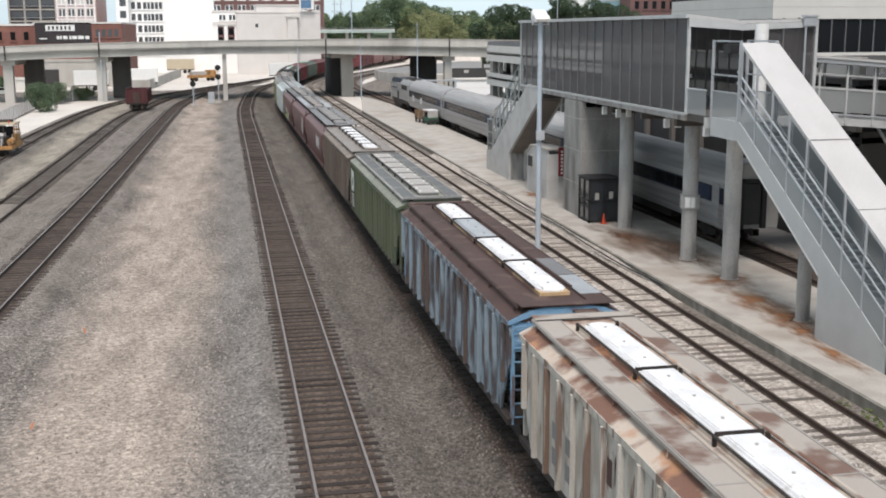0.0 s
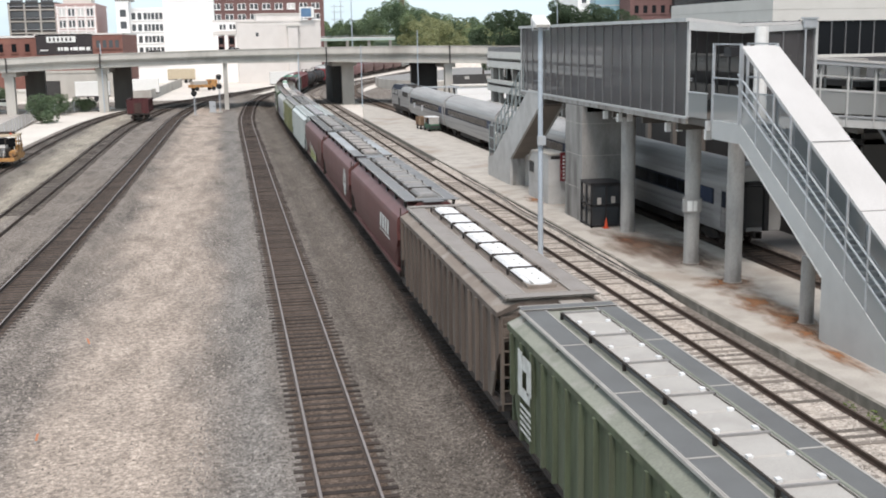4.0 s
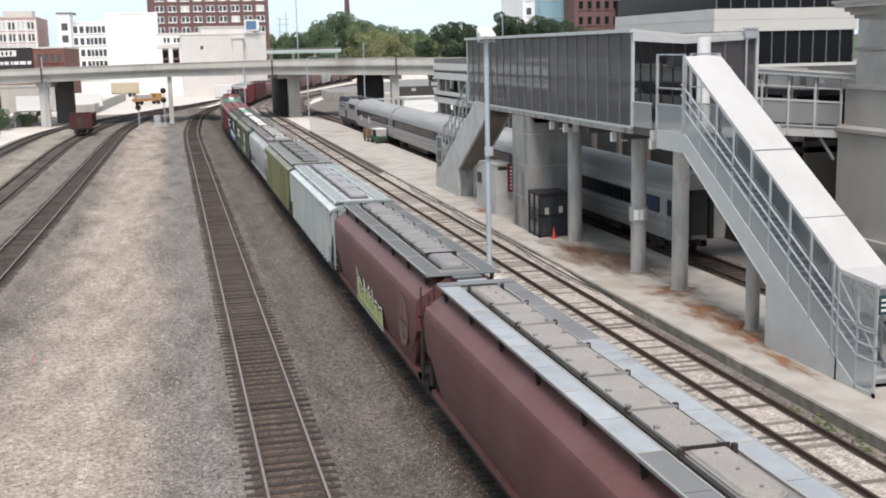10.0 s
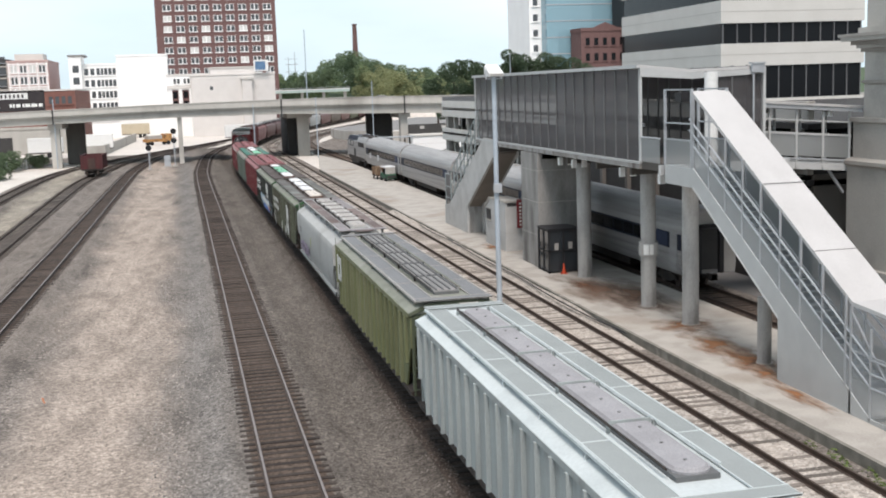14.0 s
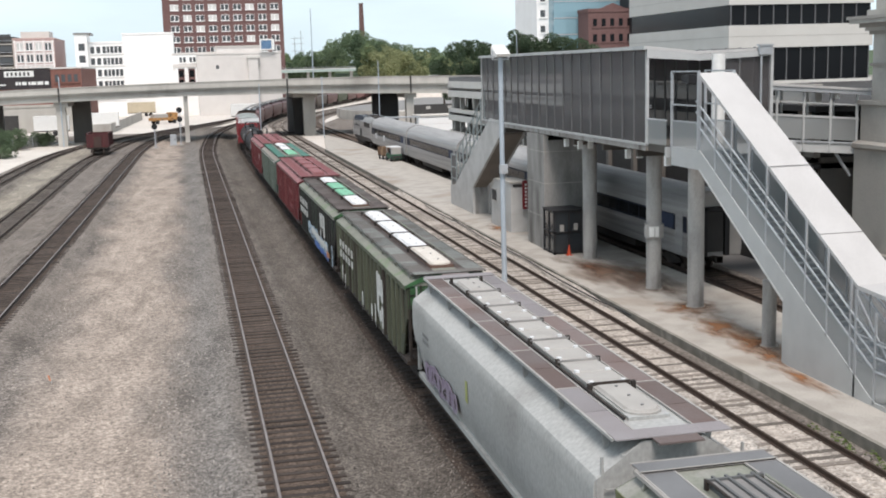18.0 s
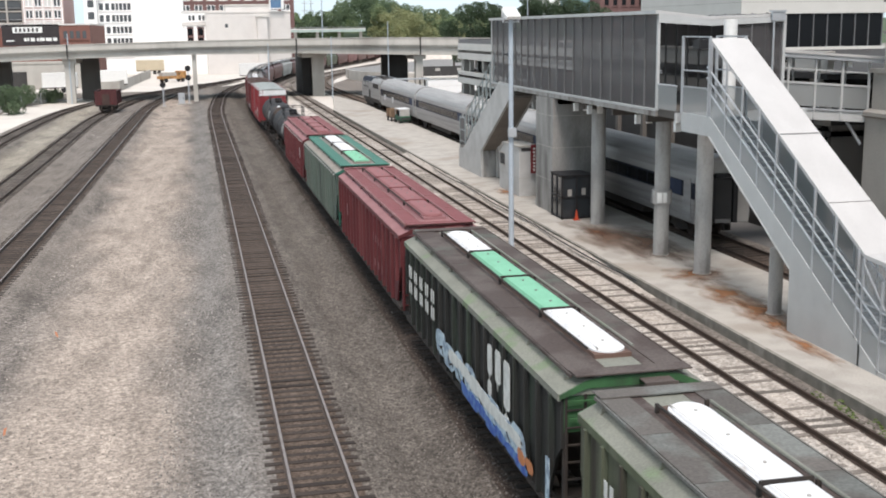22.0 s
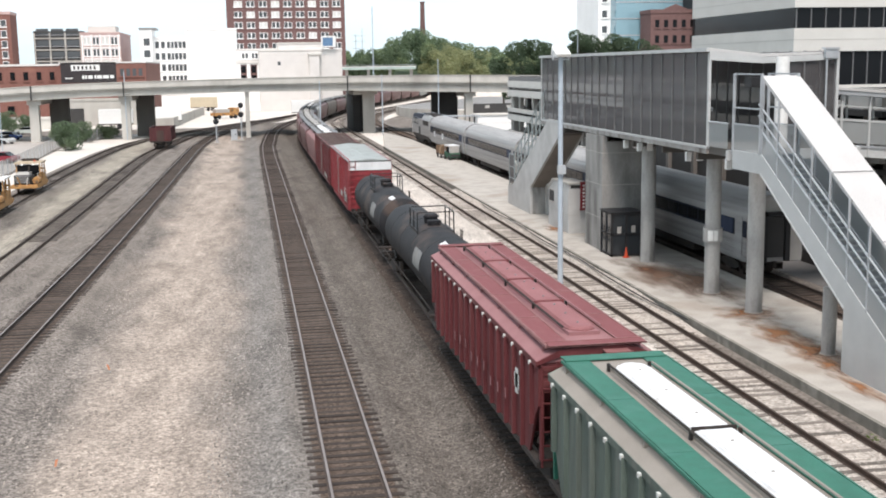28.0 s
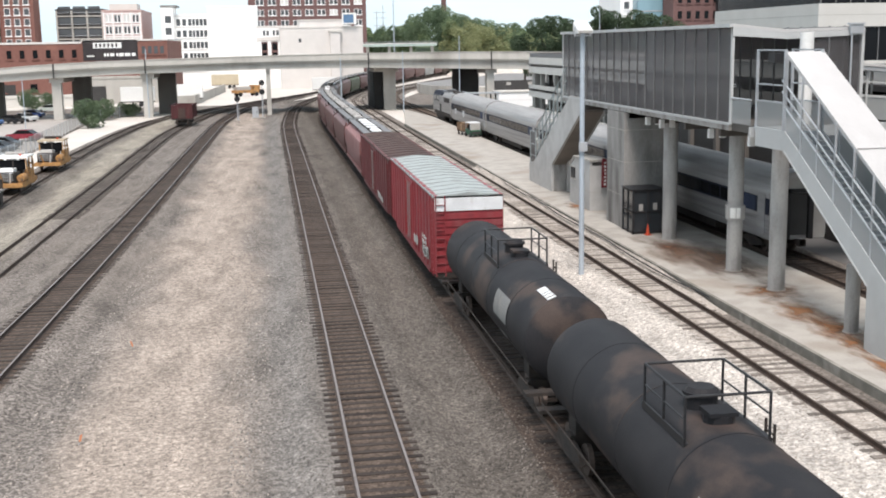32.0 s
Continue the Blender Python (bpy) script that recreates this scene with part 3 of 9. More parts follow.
GREEN_EAVE = mat("dusty_green_grey_eave", (0.22, 0.225, 0.19), (0.14, 0.145, 0.12), scale=0.6, c3=(0.16, 0.215, 0.125), scale3=0.9, lo3=0.56, hi3=0.66, fine=20)
HATCH_CREAM = mat("yellowed_hatch_cover", (0.64, 0.6, 0.54), (0.54, 0.49, 0.43), scale=1.4)
YELLOW_RUST = mat("yellow_rust_coaming", (0.5, 0.35, 0.2), (0.16, 0.085, 0.06), scale=0.9, lo=0.44, hi=0.58, mix=0.95)
TAN_RING = mat("faded_tan_emblem", (0.19, 0.115, 0.09), (0.14, 0.075, 0.06), scale=4, bump=0)
NAVY_BAR = mat("navy_stencil", (0.03, 0.035, 0.05), scale=3, bump=0)
BOARD_WORN = mat("worn_purple_grey_grating", (0.25, 0.235, 0.24), (0.19, 0.165, 0.165), scale=0.45, fine=90, per=0.15)

SHARED = {}


def shared(key, make):
    if key not in SHARED:
        SHARED[key] = make()
    return SHARED[key]


def bogie_meshes():
    side = Solid()
    side.prism([(-1.25, 0.38), (-1.05, 0.62), (-0.45, 0.72), (0.45, 0.72), (1.05, 0.62), (1.25, 0.38), (0.95, 0.38), (0.5, 0.22), (-0.5, 0.22), (-0.95, 0.38)], -0.07, 0.07, "x")
    wheel = Solid().cyl((-0.065, 0, 0), (0.065, 0, 0), 0.42, 18).cyl((-0.1, 0, 0), (-0.065, 0, 0), 0.16, 10)
    bolster = Solid().box(-1.05, -0.2, 0.35, 1.05, 0.2, 0.85).box(-0.75, -0.92, 0.38, 0.75, -0.82, 0.48).box(-0.75, 0.82, 0.38, 0.75, 0.92, 0.48)
    return side.mesh("side_frame", IRON), wheel.mesh("wheel", WHEEL), bolster.mesh("bolster", IRON)


def bogies(car, at_y):
    side, wheel, bolster = shared("bogie", bogie_meshes)
    for y in (-at_y, at_y):
        b = part("bogie", bolster, IRON, car, at=pose(0, y, 0))
        for x in (-1.0, 1.0):
            part("side_frame", side, IRON, b, at=pose(x, 0, 0))
        for x in (-0.752, 0.752):
            for dy in (-0.88, 0.88):
                part("wheel", wheel, WHEEL, b, at=pose(x, dy, 0.42))


def couplers(car, half):
    for k in (-1, 1):
        part("coupler", Solid().box(-0.12, k * (half - 0.4), 0.72, 0.12, k * (half + 0.62), 0.98).box(-0.2, k * (half + 0.36), 0.68, 0.2, k * (half + 0.62), 1.02), IRON, car)


def ladder(car, x, y, z0, z1, material, across=True, wide=0.42):
    s = Solid()
    d = (wide / 2, 0) if across else (0, wide / 2)
    for k in (-1, 1):
        s.bar((x + k * d[0], y + k * d[1], z0), (x + k * d[0], y + k * d[1], z1), 0.05, 0.05)
    n = int((z1 - z0) / 0.38)
    for i in range(n):
        z = z0 + 0.2 + i * 0.38
        s.bar((x - d[0], y - d[1], z), (x + d[0], y + d[1], z), 0.035, 0.035)
    part("ladder", s, material, car)


def hopper_outlets(car, half, material, bays):
    """The sloping bins between the bogies."""
    span = 2 * (half - 3.4)
    w = span / bays
    for i in range(bays):
        y = -span / 2 + w * (i + 0.5)
        s = Solid().loft([[(-1.25, y - w / 2 + 0.1, 1.15), (1.25, y - w / 2 + 0.1, 1.15), (1.25, y + w / 2 - 0.1, 1.15), (-1.25, y + w / 2 - 0.1, 1.15)],
                          [(-0.35, y - 0.45, 0.42), (0.35, y - 0.45, 0.42), (0.35, y + 0.45, 0.42), (-0.35, y + 0.45, 0.42)]])
        part("discharge_bin", s, material, car)


def marks(car, x, items):
    """Flat shapes painted on a side: (y, z, width, height, material), from the car's middle."""
    for y, z, w, h, m in items:
        part("painted_mark", Solid().box(x - 0.006, y - w / 2, z - h / 2, x, y + w / 2, z + h / 2), m, car)


def scrawl(car, x, y0, y1, z0, z1, m, seed, n=9, lean=0.25):
    """A run of sprayed bubble shapes without meaning, each with a dark stroke inside."""
    rng = random.Random(seed)
    w = (y1 - y0) / n
    stroke = IRON if m is not IRON else BLACKGREEN_P
    for i in range(n):
        y = y0 + w * (i + 0.5)
        top, bot = z1 - rng.uniform(0, 0.25) * (z1 - z0), z0 + rng.uniform(0, 0.2) * (z1 - z0)
        k, hgt, mid = rng.uniform(0.5, 0.68) * w, (top - bot) / 2, (top + bot) / 2
        lobes = [rng.uniform(0.72, 1.12) for _ in range(6)]
        pts = []
        for j in range(18):
            a = 2 * math.pi * j / 18
            q = lobes[j // 3] * 0.5 + lobes[(j // 3 + 1) % 6] * 0.5 if j % 3 else lobes[j // 3]
            c_, s_ = math.cos(a), math.sin(a)
            pts.append((y + k * q * math.copysign(abs(c_) ** 0.7, c_), mid + hgt * q * math.copysign(abs(s_) ** 0.6, s_)))
        pts = [(a + lean * (b - z0), b) for a, b in pts]
        d = 0.002 * (i % 2)
        part("sprayed_letter", Solid().prism(pts, x - 0.008 - d, x - 0.001, "x"), m, car)
        if z1 - z0 > 0.6 and m is not IRON:
            s = Solid()
            yy, zz = y + lean * (mid - z0), mid
            p = Vector((x - 0.012 - d, yy - k * rng.uniform(0.3, 0.6), zz - hgt * rng.uniform(0.2, 0.8)))
            for _ in range(3):
                q = Vector((p.x, yy + k * rng.uniform(-0.6, 0.6), zz + hgt * rng.uniform(-0.7, 0.7)))
                s.bar(p, q, 0.006, 0.07)
                p = q
            part("spray_stroke", s, stroke, car)


def spiky_tag(car, x, y0, y1, z0, z1, seed):
    """A sprayed shape with a jagged top edge: pale rim, dark line, yellow-green fill and slanting strokes; no letters."""
    r = random.Random(seed)
    n = 6
    ys = [y1 - (y1 - y0) * (i + (r.uniform(-0.32, 0.32) if 0 < i < n else 0)) / n for i in range(n + 1)]
    tips = [(z1 - z0) * (1.05 if i == 0 else r.uniform(0.55, 0.95)) for i in range(n)]
    dips = [r.uniform(0.6, 0.88) for i in range(n)]

    def edge(grow):
        pts = [(y1 + grow * 1.6, z0 - grow), (y1 + 0.1 + grow, z0 + tips[0] + grow * 2)]
        for i in range(n):
            mid = (ys[i] + ys[i + 1]) / 2
            pts.append((mid + 0.1 + grow, z0 + tips[i] * dips[i] + grow))
            pts.append((mid - 0.12, z0 + tips[i] * (dips[i] + 0.06) + grow))
            pts.append((ys[i + 1] + 0.12, z0 + tips[min(i + 1, n - 1)] * 0.98 + grow * 1.5))
        return pts + [(y0 - grow, z0 - grow)]

    part("tag_rim", Solid().prism(edge(0.1), x - 0.012, x - 0.002, "x"), BN_WHITE, car)
    part("tag_line", Solid().prism(edge(0.035), x - 0.016, x - 0.004, "x"), IRON, car)
    part("tag_fill", Solid().prism(edge(-0.03), x - 0.02, x - 0.006, "x"), SPRAY_YELLOW, car, "yellow-green sprayed fill")
    s = Solid()
    for i in range(14):
        y, z = r.uniform(y0 + 0.3, y1 - 0.3), z0 + r.uniform(0.1, 0.35) * (z1 - z0)
        s.bar((x - 0.023, y, z), (x - 0.023, y + r.uniform(-0.15, 0.25), z + r.uniform(0.25, 0.5) * (z1 - z0)), 0.006, r.uniform(0.04, 0.09))
    part("tag_strokes", s, GREEN_P, car)


def rib_hopper(length, body, roof, hatches, board, label, ribs=14, end=None, top=None, cover="long", caps=None, frame_m=None, plates=5, deck=None):
    """A straight-sided covered hopper: side sheets, posts, sloped roof, walkways and one long row of hatch covers."""
    car = thing("covered_hopper", label, "hopper car", group="freight train cars")
    end = end or body
    steps = IRON if end is END_GREEN else end
    half = length / 2 - 0.62
    xs, eave = 1.56, 3.72
    # tub: straight sides, end walls that slope away above the bogies
    tub = Solid()
    side = [(-half, 2.55), (-half + 0.3, 2.25), (-half + 0.95, 1.02), (half - 0.95, 1.02), (half - 0.3, 2.25), (half, 2.55), (half, eave), (-half, eave)]
    tub.prism(side, -xs, -xs + 0.06, "x")
    tub.prism(side, xs - 0.06, xs, "x")
    part("tub", tub, body, car)
    for k in (-1, 1):
        a = sorted((k * (half - 0.06), k * half))
        part("end_sheet", Solid().box(-xs + 0.06, a[0], 2.9, xs - 0.06, a[1], eave + 0.02), end, car)
        # on green-ended cars the sheet is dark: the end recess's shade is painted in
        part("slope_sheet", Solid().prism([(k * (half - 0.05), 2.9), (k * (half - 2.3), 1.1), (k * (half - 2.4), 1.1), (k * (half - 0.15), 2.92)], -xs + 0.07, xs - 0.07, "x"), IRON if end is END_GREEN else body, car)
        for x in (-1.45, 1.45):
            part("corner_post", Solid().bar((x, k * (half - 0.06), 1.05), (x, k * (half - 0.06), 2.9), 0.1, 0.1), steps, car)
        part("end_sill", Solid().box(-1.5, min(k * half, k * (half - 0.35)), 0.88, 1.5, max(k * half, k * (half - 0.35)), 1.08), IRON, car)
        ladder(car, -1.25, k * (half + 0.02), 0.9, eave, steps)
        ladder(car, 0.9, k * (half + 0.02), 0.9, eave, steps)
        part("end_platform", Solid().box(0.12, min(k * (half + 0.08), k * (half + 0.5)), eave + 0.24, 0.78, max(k * (half + 0.08), k * (half + 0.5)), eave + 0.27).box(0.09, min(k * (half + 0.48), k * (half + 0.51)), eave + 0.18, 0.81, max(k * (half + 0.48), k * (half + 0.51)), eave + 0.29), frame_m or (board[0] if isinstance(board, tuple) else board), car)
        part("brake_platform", Solid().box(-1.3, min(k * (half - 1.2), k * half), 1.1, 1.3, max(k * (half - 1.2), k * half), 1.14), IRON, car)
    part("centre_sill", Solid().box(-0.3, -half, 0.72, 0.3, half, 1.02), IRON, car)
    for x in (-xs + 0.06, xs - 0.06):
        part("side_sill", Solid().box(x - 0.1, -half, 0.9, x + 0.1, half, 1.05), IRON, car)
    # posts
    post = Solid().prism([(-0.07, 0), (-0.055, -0.12), (0.055, -0.12), (0.07, 0)], 0, 1, "z")
    pm = post.mesh("side_post", body)
    inner = half - 0.5
    for i in range(ribs + 1):
        y = -inner + 2 * inner * i / ribs
        low = 1.04 if abs(y) < half - 0.95 else 1.1 + (abs(y) - half + 0.95) * 1.9
        for k in (-1, 1):
            part("side_post", pm, body, car, at=Matrix.Translation((k * xs, y, low)) @ Matrix.Rotation(radians(90 if k > 0 else -90), 4, "Z") @ Matrix.Diagonal((1, 1, eave - 0.12 - low, 1)))
    if caps:
        cm = Solid().box(-0.06, -0.05, -0.05, 0.06, 0.05, 0.05).mesh("post_cap", caps)
        for i in range(ribs + 1):
            part("post_cap", cm, caps, car, at=pose(-xs - 0.07, -inner + 2 * inner * i / ribs, eave - 0.12))
    for k in (-1, 1):
        part("top_chord", Solid().box(min(k * (xs - 0.02), k * (xs + 0.07)), -half, eave - 0.13, max(k * (xs - 0.02), k * (xs + 0.07)), half, eave + 0.03), top or body, car)
    # roof
    rf = Solid().prism([(-xs - 0.05, eave + 0.03), (-1.02, eave + 0.30), (-0.62, eave + 0.36), (0.62, eave + 0.36), (1.02, eave + 0.30), (xs + 0.05, eave + 0.03), (xs, eave - 0.02), (-xs, eave - 0.02)], -half - 0.03, half + 0.03)
    part("roof", rf, roof, car)
    # coaming and hatches
    hl = half - 1.15
    top_z = eave + 0.46
    # dark coaming on PALE_EAVE and MOSS_ROOF paints the shadow line beside the covers
    part("hatch_coaming", Solid().box(-0.43, -hl, eave + 0.35, 0.43, hl, top_z), RUST_ROD if deck else (YELLOW_RUST if body is BLUE_P else DARK_BOARD if roof in (PALE_EAVE, MOSS_ROOF) else roof), car)
    n = len(hatches)
    for i, hm in enumerate(hatches):
        a, b = -hl + 2 * hl * i / n, -hl + 2 * hl * (i + 1) / n
        if cover == "long":
            lid(car, a + 0.03, b - 0.03, top_z, hm, i == 0, i == n - 1, hm is HATCH_GREEN and caps is not None)
        else:
            pan_lid(car, a + 0.02, b - 0.02, top_z, hm, cover == "rods")
        for x in (-0.5, 0.5):
            part("hatch_clamp", Solid().box(x - 0.035, b - 0.13, eave + 0.36, x + 0.035, b - 0.06, top_z + 0.09), SAGE_BOARD if hm is HATCH_LILAC else IRON, car)
    if deck:
        part("roof_deck", Solid().box(-0.7, -half - 0.02, eave + 0.362, -0.43, half + 0.02, eave + 0.372).box(0.43, -half - 0.02, eave + 0.362, 0.7, half + 0.02, eave + 0.372), deck, car)
    # walkways on brackets
    first = board[0] if isinstance(board, tuple) else board
    for k in (-1, 1):
        m = board[0 if k < 0 else 1] if isinstance(board, tuple) else board
        for i in range(plates):
            a, b = -half + 0.1 + (2 * half - 0.2) * i / plates, -half + 0.1 + (2 * half - 0.2) * (i + 1) / plates
            part("walkway_plate", Solid().box(min(k * 0.68, k * 1.28), a + 0.01, eave + 0.36, max(k * 0.68, k * 1.28), b - 0.01, eave + 0.395), m, car)
        if frame_m:
            walkway_frame(car, k, 0.66, 1.27, -half + 0.1, half - 0.1, plates, eave + 0.395, frame_m)
        part("walkway_edge", Solid().bar((k * 1.32, -half + 0.1, eave + 0.36), (k * 1.32, half - 0.1, eave + 0.36), 0.035, 0.07), frame_m or m, car)
        for i in range(7):
            y = -half + 0.5 + (2 * half - 1.0) * i / 6
            part("walkway_bracket", Solid().prism([(k * 1.0, eave + 0.28), (k * 1.36, eave + 0.08), (k * 1.3, eave + 0.36), (k * 1.0, eave + 0.36)], y - 0.03, y + 0.03), roof, car)
        part("hatch_lock_rod", Solid().cyl((k * 0.53, -hl + 0.2, eave + 0.56), (k * 0.53, hl - 0.2, eave + 0.56), 0.028, 6), IRON if k < 0 else roof, car)
        part("end_grab_rail", Solid().bar((-1.45, k * (half + 0.1), eave - 0.12), (1.45, k * (half + 0.1), eave - 0.12), 0.03, 0.03).bar((-0.4, k * (half + 0.1), eave - 0.5), (-1.4, k * (half + 0.1), eave - 0.5), 0.03, 0.03), end, car)
    for k in (-1, 1):
        y = k * (half - 0.1)
        part("roof_end_walkway", Solid().box(-1.28, y - 0.24, eave + 0.40, 1.28, y + 0.24, eave + 0.425), first, car)
        s_ = Solid()
        for yy in (y - 0.24, y + 0.22):
            s_.box(-1.3, yy, eave + 0.39, 1.3, yy + 0.025, eave + 0.438)
        if frame_m:
            part("walkway_frame", s_, frame_m, car)
        part("roof_end_arch", Solid().prism([(-xs - 0.05, eave + 0.02), (-1.02, eave + 0.29), (-0.62, eave + 0.35), (0.62, eave + 0.35), (1.02, eave + 0.29), (xs + 0.05, eave + 0.02), (xs + 0.05, eave - 0.08), (1.0, eave + 0.12), (-1.0, eave + 0.12), (-xs - 0.05, eave - 0.08)], min(k * (half + 0.03), k * (half + 0.07)), max(k * (half + 0.03), k * (half + 0.07))), end, car)
    hopper_outlets(car, half, body, 3)
    bogies(car, half - 1.75)
    couplers(car, half)
    return car


def lid(car, a, b, z, m, first, last, ridged=False):
    """One long hatch cover with a raised middle, a rolled edge and bolts; the first and last have round ends."""
    w = 0.40
    outline = []
    if last:
        outline += [(w * math.cos(t), b - w + w * math.sin(t)) for t in np.linspace(0, math.pi, 11)]
    else:
        outline += [(w, b), (-w, b)]
    if first:
        outline += [(w * math.cos(t), a + w + w * math.sin(t)) for t in np.linspace(math.pi, 2 * math.pi, 11)]
    else:
        outline += [(-w, a), (w, a)]
    cy = (a + b) / 2
    if not last:
        part("hatch_strap", Solid().box(-w - 0.06, b + 0.0, z, w + 0.06, b + 0.035, z + 0.125), RED_TOP if m is HATCH_ROSE else (PALE_P if m is HATCH_LILAC else IRON), car)
    ring = lambda k, dz: [(x * k, cy + (y - cy) * (1 - (1 - k) * w * 2 / (b - a)), z + dz) for x, y in outline]
    s = Solid().loft([ring(1, 0), ring(1, 0.045), ring(0.95, 0.055), ring(0.9, 0.04), ring(0.82, 0.09), ring(0.55, 0.11)])
    if ridged:
        prof = lambda d: [(-w, 0.0), (-w, 0.05), (-0.34, 0.055 + d), (-0.2, 0.08 + d), (0.2, 0.08 + d), (0.34, 0.055 + d), (w, 0.05), (w, 0.0)]
        n = int((b - a) / 0.09)
        s = Solid().loft([[(px, a + (b - a) * i / n, z + pz) for px, pz in prof(0.028 if i % 4 in (1, 2) and 1 < i < n - 1 else 0.0)] for i in range(n + 1)])
    part("hatch_cover", s, m, car)
    bolts = Solid()
    for i in range(3):
        y = a + (b - a) * (i + 0.5) / 3
        bolts.cyl((0.0, y, z + 0.1), (0.0, y, z + 0.135), 0.035, 8)
        if m is HATCH_WHITE:
            bolts.box(-0.3, y - 0.5, z + 0.05, -0.28, y + 0.5, z + 0.098)
    part("cover_bolts", bolts, HATCH_GREY if m is HATCH_WHITE else (HATCH_GREY if m is HATCH_DULL else BOARD), car, kind="stuff")


def pan_lid(car, a, b, z, m, rods=False, knobs=True):
    """A square-ended pressed hatch cover with a rim, a pressed seam, hinge knobs and a cross bar; or with rods lengthwise."""
    w = 0.45
    mid = (a + b) / 2
    s = Solid()
    prof = [(a, 0.0), (a, 0.035), (a + 0.05, 0.04), (a + 0.09, 0.065), (mid - 0.05, 0.065), (mid - 0.02, 0.035), (mid + 0.02, 0.035), (mid + 0.05, 0.065), (b - 0.09, 0.065), (b - 0.05, 0.04), (b, 0.035), (b, 0.0)]
    s.prism([(y, z + dz) for y, dz in prof], -w, w, "x")
    part("hatch_cover", s, m, car)
    part("hatch_strap", Solid().box(-w - 0.06, b - 0.15, z + 0.06, w + 0.06, b - 0.1, z + 0.11), DARK_BOARD if rods else (HATCH_GREY if m is HATCH_DULL else HATCH_DULL), car)
    if rods:
        for x in (-0.36, -0.12, 0.12, 0.36):
            part("hatch_rod", Solid().box(x - 0.025, a, z + 0.067, x + 0.025, b, z + 0.112), DARK_BOARD, car)
    elif knobs:
        c = Solid()
        for y in (a + 0.12, mid):
            for x in (-w + 0.08, w - 0.08):
                c.box(x - 0.05, y - 0.06, z + 0.03, x + 0.05, y + 0.06, z + 0.11)
        part("hinge_knobs", c, HATCH_WHITE if m is HATCH_GREY else HATCH_DULL, car, kind="stuff")


def walkway_frame(car, k, x0, x1, y0, y1, n, z, m):
    """Pale angle irons round the gratings of one walkway."""
    s = Solid()
    for x in (x0, x1):
        s.box(min(k * x, k * (x + 0.03)), y0, z - 0.02, max(k * x, k * (x + 0.03)), y1, z + 0.014)
    for i in range(n + 1):
        y = y0 + (y1 - y0) * i / n
        s.box(min(k * x0, k * (x1 + 0.03)), y - 0.022, z - 0.02, max(k * x0, k * (x1 + 0.03)), y + 0.022, z + 0.012)
    part("walkway_frame", s, m, car)


